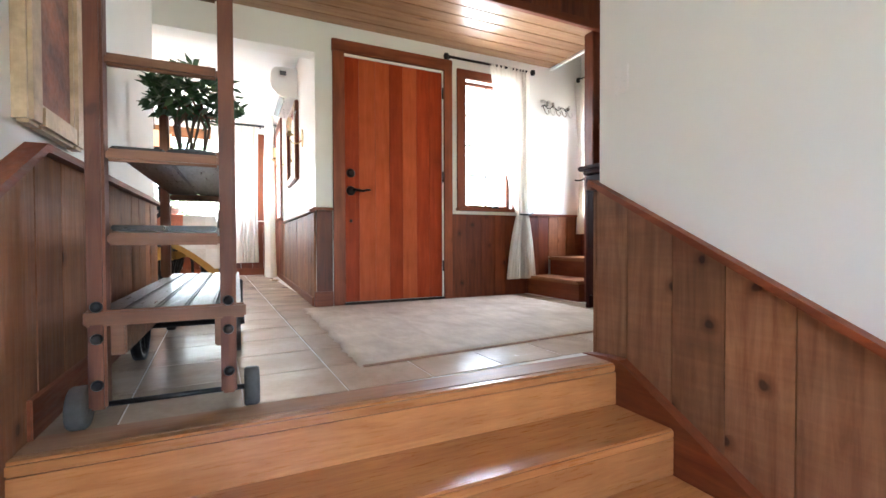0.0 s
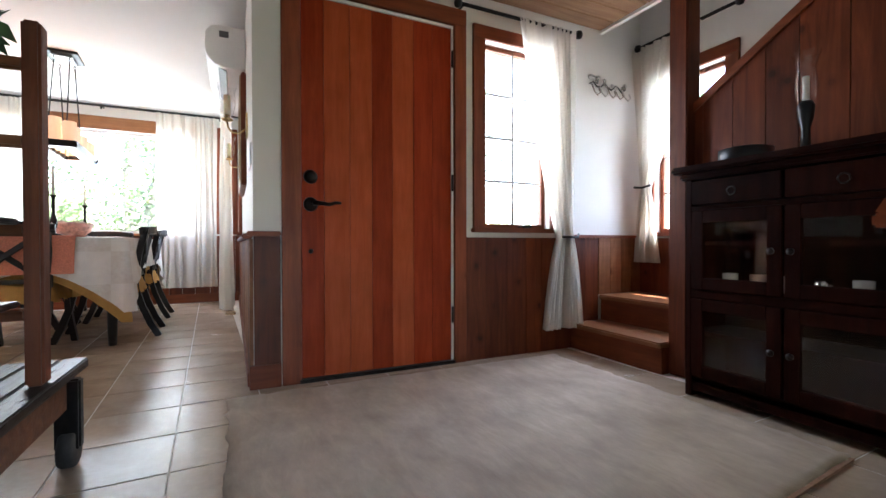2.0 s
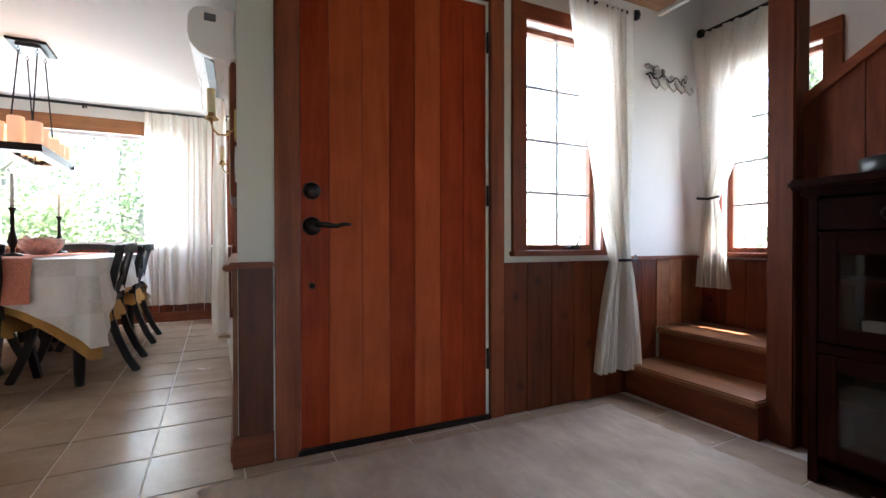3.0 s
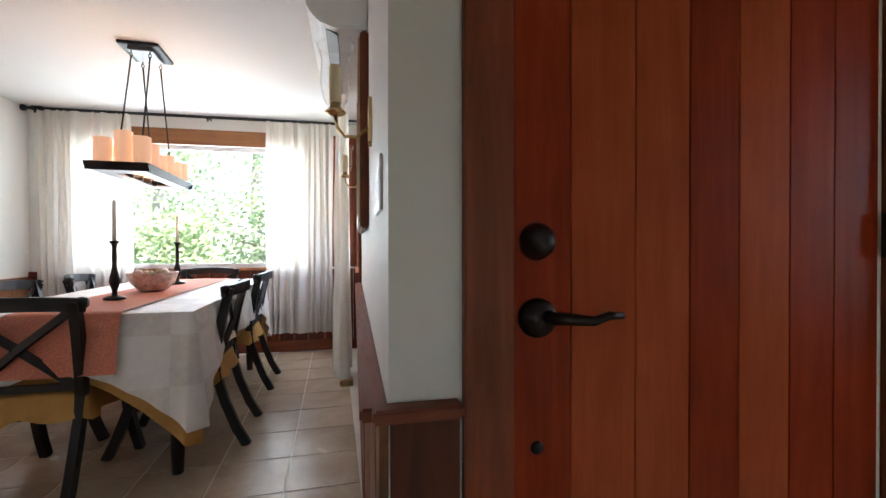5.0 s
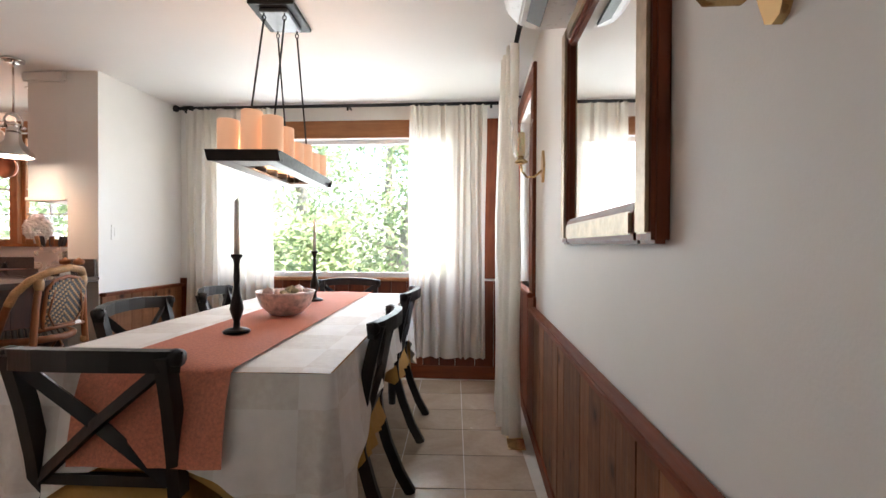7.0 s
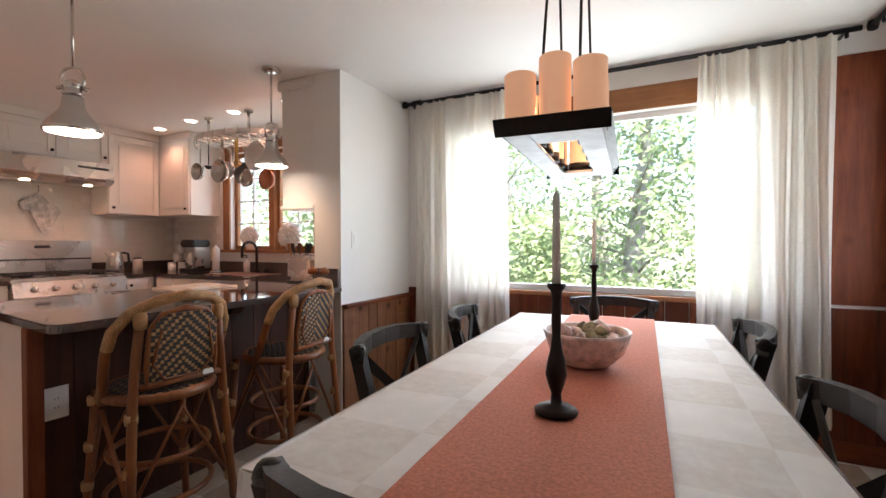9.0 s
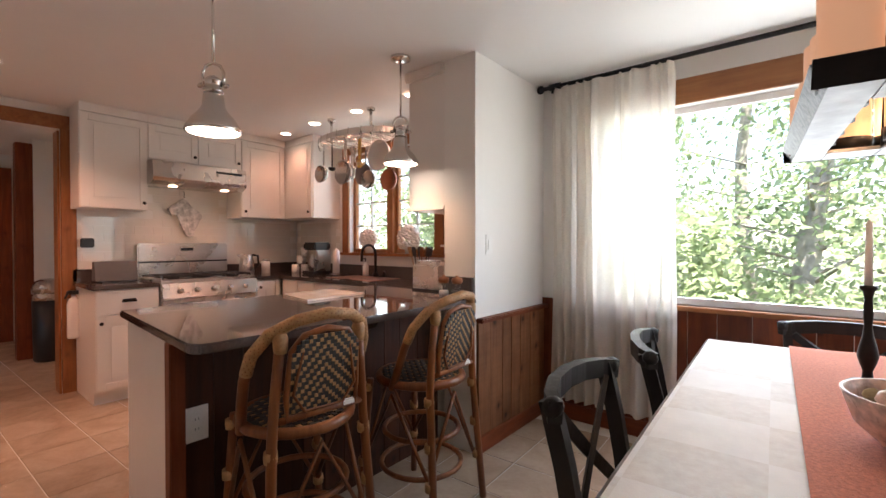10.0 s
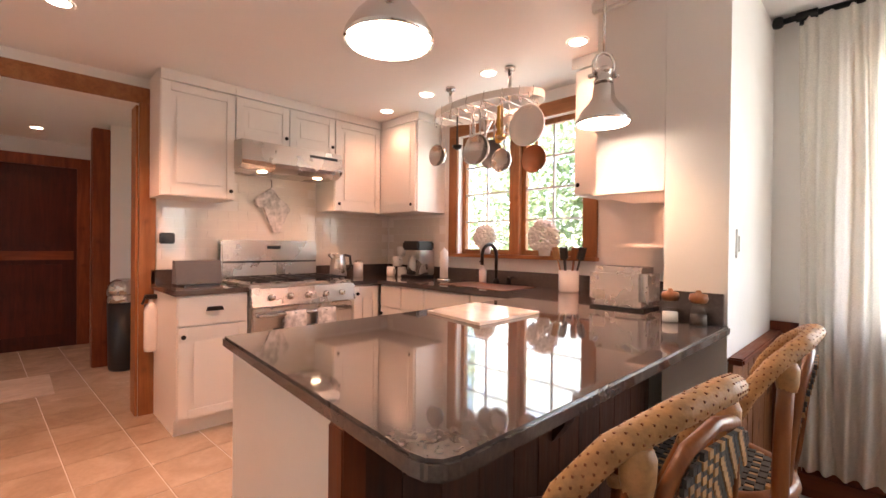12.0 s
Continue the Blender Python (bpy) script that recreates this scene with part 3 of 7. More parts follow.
part("cap_rail", boxm(-2.32, -2.265, 6.43, WIN_Y - 0.02, WAIN, WAIN + 0.026, 0.006), TRIM_Y, wall_wing)
part("baseboard", boxm(-2.32, -2.29, 6.44, WIN_Y - 0.03, 0, 0.1, 0.003), TRIM_Y, wall_wing)

# upper flight: two steps to a landing, then up behind the boarded half wall
for name, x0, x1, y0, z0, z1 in (("upper_step_1", 2.72, 3.0, 2.64, 0, 0.18), ("upper_step_2", 3.0, STAIR_X, 2.64, 0, 0.36)):
    s = structure(name, boxm(x0, x1, y0, DOOR_Y - 0.02, z0, z1 - 0.032), TRIM_Y, "stained wooden stair riser")
    part("tread", boxm(x0 - 0.03, x1, y0 - 0.01, DOOR_Y - 0.02, z1 - 0.032, z1, 0.008), STEPY, s, "worn wooden tread")
for i in range(6):
    structure("upper_step_%d" % (i + 3), boxm(2.9, STAIR_X, 2.64 - 0.26 * (i + 1), 2.64 - 0.26 * i, 0.0, 0.36 + 0.18 * (i + 1), 0.006), STEPY, "stained wooden upper stair")
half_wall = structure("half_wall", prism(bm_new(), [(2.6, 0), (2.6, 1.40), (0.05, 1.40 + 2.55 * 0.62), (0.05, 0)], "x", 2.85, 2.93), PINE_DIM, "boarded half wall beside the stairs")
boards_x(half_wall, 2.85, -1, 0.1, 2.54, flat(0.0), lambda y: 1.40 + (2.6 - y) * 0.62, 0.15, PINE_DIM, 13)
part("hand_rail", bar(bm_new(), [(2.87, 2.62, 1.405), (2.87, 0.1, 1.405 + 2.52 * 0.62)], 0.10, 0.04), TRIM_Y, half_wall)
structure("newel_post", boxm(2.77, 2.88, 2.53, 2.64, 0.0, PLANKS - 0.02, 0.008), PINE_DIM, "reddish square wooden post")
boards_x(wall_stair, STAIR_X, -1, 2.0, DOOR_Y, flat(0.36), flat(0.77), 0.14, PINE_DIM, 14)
part("cap_rail", boxm(STAIR_X - 0.04, STAIR_X, 2.0, 2.62, 0.77, 0.795, 0.005), TRIM_Y, wall_stair)


# ---- openings ----
def casing_y(name, x0, x1, z0, z1, y, side, w=0.09, sill=True, head=None, label="stained fir window casing"):
    """Casing round an opening in a wall across y; side is the room's side."""
    t = side * 0.022
    owner = structure(name, boxm(x0 - w, x0, *sorted((y, y + t)), z0 - (0 if sill else w), z1, 0.003), TRIM_Z, label)
    part("side_casing", boxm(x1, x1 + w, *sorted((y, y + t)), z0 - (0 if sill else w), z1, 0.003), TRIM_Z, owner)
    part("head_casing", boxm(x0 - w, x1 + w, *sorted((y, y + t)), z1, z1 + (head or w), 0.003), TRIM_X, owner)
    if sill:
        part("sill", boxm(x0 - w - 0.01, x1 + w + 0.01, *sorted((y - side * 0.06, y + side * 0.05)), z0 - 0.028, z0, 0.005), TRIM_X, owner)
    return owner


def casing_x(name, y0, y1, z0, z1, x, side, w=0.09, head=None, sill=True, label="stained fir window casing"):
    t = side * 0.022
    owner = structure(name, boxm(*sorted((x, x + t)), y0 - w, y0, z0, z1, 0.003), TRIM_Z, label)
    part("side_casing", boxm(*sorted((x, x + t)), y1, y1 + w, z0, z1, 0.003), TRIM_Z, owner)
    part("head_casing", boxm(*sorted((x, x + t)), y0 - w, y1 + w, z1, z1 + (head or w), 0.003), TRIM_Y, owner)
    if sill:
        part("sill", boxm(*sorted((x - side * 0.06, x + side * 0.05)), y0 - w, y1 + w, z0 - 0.028, z0, 0.005), TRIM_Y, owner)
    return owner


def sash_y(owner, x0, x1, z0, z1, y, cols, rows, mat, frame=0.03, bars=0.015):
    for name, a, c, e, f in (("frame_left", x0, x0 + frame, z0, z1), ("frame_right", x1 - frame, x1, z0, z1), ("frame_top", x0 + frame, x1 - frame, z1 - frame, z1), ("frame_bottom", x0 + frame, x1 - frame, z0, z0 + frame)):
        part("sash_" + name.split("_")[1], boxm(a, c, y - 0.02, y + 0.02, e, f, 0.003), mat, owner)
    g = part("pane", boxm(x0 + frame, x1 - frame, y - 0.002, y + 0.002, z0 + frame, z1 - frame), PANE, owner)
    g.visible_shadow = False
    for i in range(1, cols):
        x = x0 + frame + (x1 - x0 - 2 * frame) * i / cols
        part("muntin", boxm(x - bars / 2, x + bars / 2, y - 0.012, y + 0.012, z0 + frame, z1 - frame), MUNT, owner)
    for j in range(1, rows):
        z = z0 + frame + (z1 - z0 - 2 * frame) * j / rows
        part("muntin", boxm(x0 + frame, x1 - frame, y - 0.011, y + 0.011, z - bars / 2, z + bars / 2), MUNT, owner)


def sash_x(owner, y0, y1, z0, z1, x, cols, rows, mat, frame=0.03, bars=0.015):
    for name, a, c, e, f in (("left", y0, y0 + frame, z0, z1), ("right", y1 - frame, y1, z0, z1), ("top", y0 + frame, y1 - frame, z1 - frame, z1), ("bottom", y0 + frame, y1 - frame, z0, z0 + frame)):
        part("sash_" + name, boxm(x - 0.02, x + 0.02, a, c, e, f, 0.003), mat, owner)
    g = part("pane", boxm(x - 0.002, x + 0.002, y0 + frame, y1 - frame, z0 + frame, z1 - frame), PANE, owner)
    g.visible_shadow = False
    for i in range(1, cols):
        y = y0 + frame + (y1 - y0 - 2 * frame) * i / cols
        part("muntin", boxm(x - 0.012, x + 0.012, y - bars / 2, y + bars / 2, z0 + frame, z1 - frame), MUNT, owner)
    for j in range(1, rows):
        z = z0 + frame + (z1 - z0 - 2 * frame) * j / rows
        part("muntin", boxm(x - 0.011, x + 0.011, y0 + frame, y1 - frame, z - bars / 2, z + bars / 2), MUNT, owner)


def crank(owner, x, y, z):
    bm = bm_new()
    box(bm, x - 0.04, x + 0.03, y - 0.03, y, z, z + 0.02, 0.006)
    tube(bm, [(x, y - 0.02, z + 0.015), (x + 0.02, y - 0.03, z + 0.05), (x + 0.03, y - 0.03, z + 0.09)], 0.005)
    tube(bm, [(x - 0.04, y - 0.02, z + 0.015), (x - 0.08, y - 0.02, z + 0.005)], 0.004)
    part("crank_handle", bm, BRONZE, owner, "dark bronze window crank")


window_1 = casing_y("window_1", 2.02, 2.54, 0.83, 2.02, DOOR_Y, -1, 0.085)
sash_y(window_1, 2.02, 2.54, 0.83, 2.02, DOOR_Y + 0.07, 2, 4, TRIM_Z)
crank(window_1, 2.38, DOOR_Y + 0.04, 0.835)
window_2 = casing_x("window_2", 2.72, 3.24, 0.81, 1.92, STAIR_X, -1, 0.085)
sash_x(window_2, 2.72, 3.24, 0.81, 1.92, STAIR_X + 0.07, 2, 4, TRIM_Z)
window_3 = casing_y("window_3", -1.95, 0.12, 0.86, 2.07, WIN_Y, -1, 0.10, head=0.15)
sash_y(window_3, -1.95, 0.12, 0.86, 2.07, WIN_Y + 0.08, 1, 1, CERAMIC, 0.04)
window_4 = casing_x("window_4", 6.30, 7.08, 0.86, 2.12, RIGHT_X, -1, 0.12)
sash_x(window_4, 6.30, 7.08, 0.86, 2.12, RIGHT_X + 0.09, 1, 1, TRIM_Z, 0.05)
window_5 = casing_y("window_5", -4.55, -3.36, 1.14, 2.16, WIN_Y, -1, 0.10)
part("mullion", boxm(-3.995, -3.915, WIN_Y + 0.01, WIN_Y + 0.10, 1.14, 2.16, 0.003), TRIM_Z, window_5)
sash_y(window_5, -4.55, -3.995, 1.14, 2.16, WIN_Y + 0.07, 2, 4, TRIM_Z, 0.04, 0.014)
sash_y(window_5, -3.915, -3.36, 1.14, 2.16, WIN_Y + 0.07, 2, 4, TRIM_Z, 0.04, 0.014)
# unseen window, assumed as the opening for daylight_lower
window_6 = casing_y("window_6", -0.3, 1.3, 0.2, 1.6, -3.2, 1, 0.09)
sash_y(window_6, -0.3, 1.3, 0.2, 1.6, -3.26, 2, 1, TRIM_Z)
doorway = casing_x("doorway", 4.05, 5.13, 0.001, 2.17, KIT_X, 1, 0.10, head=0.11, sill=False, label="wide stained wooden doorway casing")
part("jamb", boxm(KIT_X - T, KIT_X, 5.112, 5.128, 0, 2.155), TRIM_Z, doorway)

# front door
door_1 = structure("door_1", boxm(0.805, 0.90, DOOR_Y - 0.028, DOOR_Y - 0.002, 0, 2.06, 0.004), TRIM_Z, "wide front door of clear red fir boards")
part("jamb_casing", boxm(1.80, 1.88, DOOR_Y - 0.028, DOOR_Y - 0.002, 0, 2.06, 0.004), TRIM_Z, door_1)
part("head_casing", boxm(0.80, 1.88, DOOR_Y - 0.03, DOOR_Y - 0.002, 2.06, 2.16, 0.004), TRIM_X, door_1)
part("weather_strip", boxm(1.783, 1.793, DOOR_Y - 0.008, DOOR_Y + 0.02, 0, 2.05), CERAMIC, door_1, "white weather strip")
part("weather_strip", boxm(0.90, 1.775, DOOR_Y - 0.018, DOOR_Y + 0.02, 2.036, 2.05), CERAMIC, door_1, "white weather strip")
part("threshold", boxm(0.89, 1.80, DOOR_Y - 0.03, DOOR_Y + 0.1, 0, 0.02), BRONZE, door_1)
xs = [0.903, 1.02, 1.16, 1.285, 1.405, 1.535, 1.655, 1.780]
for a, c in zip(xs, xs[1:]):
    part("board", boxm(a + 0.0006, c - 0.0006, DOOR_Y - 0.012, DOOR_Y + 0.03, 0.022, 2.034, 0.0015), DOORL if a in (1.16, 1.405, 1.02) else DOORW, door_1)
bm = lathe(bm_new(), [(0.0, -0.03), (0.02, -0.03), (0.028, -0.02), (0.033, -0.012), (0.036, 0)], (0.950, DOOR_Y - 0.012, 1.085), 20, "y")
part("deadbolt", bm, BRONZE, door_1, "dark bronze deadbolt")
bm = lathe(bm_new(), [(0.0, -0.02), (0.03, -0.018), (0.037, -0.008), (0.038, 0)], (0.950, DOOR_Y - 0.012, 0.94), 20, "y")
tube(bm, [(0.965, DOOR_Y - 0.02, 0.945), (0.965, DOOR_Y - 0.06, 0.945), (1.0, DOOR_Y - 0.062, 0.943), (1.04, DOOR_Y - 0.062, 0.938), (1.07, DOOR_Y - 0.062, 0.948), (1.10, DOOR_Y - 0.062, 0.947)], [0.012, 0.012, 0.011, 0.009, 0.008, 0.006])
part("lever_handle", bm, BRONZE, door_1, "dark bronze lever handle")
part("keyhole_plug", lathe(bm_new(), [(0.0, -0.005), (0.012, -0.004), (0.013, 0)], (0.950, DOOR_Y - 0.012, 0.692), 14, "y"), BRONZE, door_1)
for z in (0.25, 1.05, 1.8):
    part("hinge", lathe(bm_new(), [(0.007, 0), (0.007, 0.1)], (1.785, DOOR_Y - 0.022, z), 10), BRONZE, door_1)

door_2 = structure("door_2", boxm(-8.6, -8.575, 3.95, 5.05, 0, 2.06), DOORD, "dark reddish wooden door at the end of the hall")
part("casing", box(boxm(-8.6, -8.56, 5.05, 5.17, 0, 2.18), -8.6, -8.56, 3.84, 5.05, 2.06, 2.18), TRIM_Z, door_2)
for z0, z1 in ((0.15, 0.95), (1.15, 1.95)):
    part("panel", boxm(-8.575, -8.565, 4.08, 4.92, z0, z1, 0.004), DOORD, door_2)
part("rail", boxm(-8.575, -8.56, 3.98, 5.02, 1.0, 1.1, 0.003), TRIM_Y, door_2)
structure("hall_post", boxm(-7.35, -7.22, 5.05, 5.19, 0, 2.3, 0.006), TRIM_Z, "tall reddish wooden post in the hall")
structure("hall_beam", boxm(-7.35, -7.22, 5.19, 5.45, 0, 2.35), WHITE, "white wall return in the hall")

for ob in (window_3, *window_3.children, window_5, *window_5.children, doorway, *doorway.children):
    if ob.data.materials[0] in (TRIM_X, TRIM_Y):
        ob.data.materials[0] = TRIMK_X
    elif ob.data.materials[0] == TRIM_Z:
        ob.data.materials[0] = TRIMK_Z
part("corner_casing", boxm(0.34, RIGHT_X - 0.03, WIN_Y - 0.022, WIN_Y - 0.001, 0.86, 2.22, 0.003), TRIM_Z, window_4)
part("corner_casing", boxm(RIGHT_X - 0.021, RIGHT_X - 0.001, 7.2005, WIN_Y - 0.023, 0.86, 2.24, 0.003), TRIM_Z, window_4)

# ---- entry things ----


def curtain_y(name, x0, x1, z0, z1, y, folds, depth, label, waist=None, seed=0, side=1.0, group="sheer window curtains"):
    """A hanging sheer across y. waist: (height, centre, width) of a tie."""
    rnd = random.Random(seed)
    bm = bm_new()
    nx, nz = folds * 12, 30
    ph = [rnd.uniform(0, 6.28) for _ in range(4)]
    grid = []
    for j in range(nz + 1):
        v = j / nz
        z = z0 + (z1 - z0) * v
        a, c = x0, x1
        amp = depth * (0.55 + 0.45 * (1 - v))
        if waist:
            wz, wc, ww = waist
            if z > wz:
                k = ((z - wz) / (z1 - wz)) ** 0.8
                a, c = wc - ww / 2 + (x0 - wc + ww / 2) * k, wc + ww / 2 + (x1 - wc - ww / 2) * k
            else:
                k = ((wz - z) / (wz - z0)) ** 0.7
                a, c = wc - ww / 2 - ww * 1.15 * k, wc + ww / 2 + ww * 0.9 * k
        row = []
        for i in range(nx + 1):
            u = i / nx
            q = u + 0.045 * math.sin(u * 9.1 + ph[1]) + 0.022 * math.sin(u * 23.0 + ph[2]) + 0.012 * math.sin(v * 2.2 + ph[1])
            swell = 0.45 + 0.75 * (0.5 + 0.5 * noise.noise(Vector((u * folds * 0.8, v * 1.4, seed * 3.1))))
            w = swell * math.sin(q * folds * 6.283 + ph[0]) + 0.35 * math.sin(q * folds * 2.3 * 6.283 + ph[2]) * (0.3 + 0.7 * v) + 0.5 * noise.noise(Vector((u * folds * 1.7, v * 2.5, seed * 1.7)))
            row.append(bm.verts.new((a + (c - a) * (u + 0.012 * math.sin(v * 5 + u * 20 + ph[3])), y + side * amp * 0.5 * w, z)))
        grid.append(row)
    for j in range(nz):
        for i in range(nx):
            f = bm.faces.new((grid[j][i], grid[j][i + 1], grid[j + 1][i + 1], grid[j + 1][i]))
            f.smooth = True
    return bm


def curtain(name, bm, place, rz, label, group="sheer window curtains", tie=None):
    c = thing(name, place, label, "curtain", group)
    c.matrix_basis = pose(*place, 0, 0, rz)
    ob = part("panel", bm, SHEER, None)
    ob.parent = c
    if tie:
        t = part("tie_back", tie, IRON, None)
        t.parent = c
    return c


def rod(name, a, c, r, label, knobs=(True, True)):
    o = thing(name, ((a[0] + c[0]) / 2, (a[1] + c[1]) / 2, a[2]), label, "curtain rod")
    part("rod", tube(bm_new(), [a, c], r), IRON, o)
    for p, k in zip((a, c), knobs):
        if k:
            part("finial", lathe(bm_new(), [(0, -0.03), (0.02, -0.022), (0.026, 0), (0.02, 0.022), (0, 0.03)], p, 12), IRON, o)
    return o


r1 = rod("curtain_rod", (1.80, DOOR_Y - 0.07, 2.17), (2.74, DOOR_Y - 0.07, 2.17), 0.011, "thin black iron curtain rod over the entry window")
part("bracket", tube(bm_new(), [(1.84, DOOR_Y - 0.07, 2.17), (1.84, DOOR_Y, 2.17)], 0.008), IRON, r1)
part("bracket", tube(bm_new(), [(2.70, DOOR_Y - 0.07, 2.17), (2.70, DOOR_Y, 2.17)], 0.008), IRON, r1)
W = curtain_y("c", -0.25, 0.20, 0.0, 2.02, 0, 9, 0.07, "", (0.62, 0.135, 0.11), 1)
curtain("entry_curtain", W, (2.48, DOOR_Y - 0.08, 0.155), 0, "long white sheer curtain tied back beside the entry window", tie=tube(bm_new(), [(0.07, -0.05, 0.62), (0.20, -0.05, 0.62), (0.25, 0.0, 0.64)], 0.008))
r2 = rod("curtain_rod", (STAIR_X - 0.07, 2.60, 2.2), (STAIR_X - 0.07, 3.34, 2.2), 0.011, "black iron curtain rod over the stair window")
part("bracket", tube(bm_new(), [(STAIR_X - 0.07, 3.3, 2.2), (STAIR_X, 3.3, 2.2)], 0.008), IRON, r2)
W = curtain_y("c", -0.26, 0.28, 0.0, 1.60, 0, 7, 0.055, "", (0.55, 0.16, 0.07), 2)
curtain("stair_curtain", W, (STAIR_X - 0.08, 3.10, 0.59), 90, "short white sheer curtain tied back at the stair window", tie=tube(bm_new(), [(0.08, 0.05, 0.56), (0.15, 0.05, 0.55), (0.22, 0.05, 0.56)], 0.008))

hooks = thing("coat_hook_rack", (3.10, DOOR_Y - 0.01, 1.85), "ornate silver leaf coat hook rack on a white wall", "coat hooks")
part("bar", tube(bm_new(), [(2.895 + 0.035 * i, DOOR_Y - 0.012, 1.88 + 0.02 * math.sin(i * 1.9)) for i in range(11)], 0.005), IRON, hooks)
for i in range(5):
    x = 2.915 + 0.075 * i
    bm = tube(bm_new(), [(x, DOOR_Y - 0.012, 1.88), (x + 0.01, DOOR_Y - 0.03, 1.82), (x + 0.02, DOOR_Y - 0.05, 1.79), (x + 0.035, DOOR_Y - 0.06, 1.81), (x + 0.03, DOOR_Y - 0.05, 1.84)], 0.005)
    part("hook", bm, STEEL, hooks)
    bm = bm_new()
    for k in range(3):
        a = 0.8 + k * 0.8 + i
        lathe(bm, [(0.0, -0.003), (0.018, 0.0), (0.0, 0.003)], (x + 0.03 * math.cos(a), DOOR_Y - 0.014, 1.91 + 0.025 * math.sin(a)), 8, "y")
    part("leaf", bm, STEEL, hooks)

rug = thing("rug", (1.45, 2.4, 0), "pale beige low-pile rug with brown shade under its front edge", "rug")
bm = bm_new()
N = 44
g = [[bm.verts.new((0.56 + 1.90 * i / N, 1.555 + 1.68 * j / N + 0.16 * (i / N) * (1 - j / N), 0.013 + 0.003 * noise.noise(Vector((i * 0.4, j * 0.4, 0))))) for i in range(N + 1)] for j in range(N + 1)]
for j in range(N):
    for i in range(N):
        bm.faces.new((g[j][i], g[j][i + 1], g[j + 1][i + 1], g[j + 1][i])).smooth = True
rrnd = random.Random(12)
edge = [g[0][i] for i in range(N)] + [g[j][N] for j in range(N)] + [g[N][i] for i in range(N, 0, -1)] + [g[j][0] for j in range(N, 0, -1)]
for v in edge:
    v.co.x += rrnd.uniform(-0.009, 0.009)
    v.co.y += rrnd.uniform(-0.009, 0.009)
hem = [bm.verts.new((v.co.x + (0.012 if v.co.x > 1.5 else -0.012) * rrnd.uniform(0.2, 1.2), v.co.y + (0.012 if v.co.y > 2.4 else -0.012) * rrnd.uniform(0.2, 1.2), 0.001)) for v in edge]
for i in range(len(edge)):
    bm.faces.new((edge[i], edge[(i + 1) % len(edge)], hem[(i + 1) % len(hem)], hem[i])).smooth = True
part("rug_top", bm, RUG, rug)
# brown strip stands in for the brownish shade under the rug's front edge
part("binding", bar(bm_new(), [(0.565 + 1.88 * k / 8, 1.543 + 0.16 * k / 8, 0.005) for k in range(9)], 0.012, 0.008), RUGEDGE, rug)

# old factory cart with ladder ends
cart = thing("factory_cart", (-0.11, 2.1, 0), "antique wooden factory cart with ladder ends and iron wheels", "cart")
CX0, CX1, CY0, CY1 = -0.26, 0.09, 1.33, 2.95
for i in range(5):
    w = (CX1 + 0.02 - CX0 + 0.02) / 5
    part("deck_board", boxm(CX0 - 0.02 + w * i + 0.003, CX0 - 0.02 + w * (i + 1) - 0.003, CY0 - 0.03, CY1, 0.29, 0.325, 0.005), DECK, cart)
part("deck_edge", boxm(CX0 - 0.03, CX1 + 0.03, CY0 - 0.055, CY0 - 0.03, 0.285, 0.33, 0.006), CARTX, cart)
for x in (CX0 + 0.03, CX1 - 0.03):
    part("side_beam", boxm(x - 0.03, x + 0.03, CY0, CY1 - 0.08, 0.19, 0.289, 0.005), CARTX, cart)
for y, z0 in ((CY0 - 0.02, 0.05), (2.62, 0.2)):
    for x in (CX0 + 0.0, CX1 - 0.02):
        p = part("post", boxm(x - 0.022, x + 0.022, y - 0.03, y + 0.03, z0 if y < 2 else 0.326, 1.36, 0.007), CARTW, cart)
        if y < 2:
            for z in (0.12, 0.25, 0.34):
                part("bolt", lathe(bm_new(), [(0.0, -0.012), (0.012, -0.01), (0.016, 0)], (x, y - 0.03, z), 10, "y"), IRON, p)
    for z in ((0.53, 0.77, 1.04, 1.28) if y < 2 else (0.53, 0.77, 1.02, 1.24)):
        part("rung", boxm(CX0 + 0.02, CX1 - 0.04, y - 0.014, y + 0.014, z - 0.018, z + 0.018, 0.008), CARTX, cart)
for z in (0.535, 0.765):
    for i in range(2):
        w = (CX1 - CX0 - 0.07) / 2
        part("shelf_board", boxm(CX0 + 0.025 + w * i, CX0 + 0.02 + w * (i + 1), CY0 + 0.0, 2.60, z + 0.019, z + 0.036, 0.004), DECK, cart)


def spoked_wheel(owner, centre, r, width, spokes=6):
    w = part("wheel", lathe(bm_new(), [(r - 0.022, -width / 2), (r, -width / 2), (r, width / 2), (r - 0.022, width / 2), (r - 0.022, -width / 2)], centre, 28, "x", False), IRON, owner, "cast iron wheel")
    part("hub", lathe(bm_new(), [(0.02, -width), (0.024, 0), (0.02, width)], centre, 14, "x"), IRON, w)
    for k in range(spokes):
        a = 6.283 * k / spokes
        part("spoke", tube(bm_new(), [(centre[0], centre[1] + 0.018 * math.cos(a), centre[2] + 0.018 * math.sin(a)), (centre[0], centre[1] + (r - 0.012) * math.cos(a), centre[2] + (r - 0.012) * math.sin(a))], 0.008, 6), IRON, w)


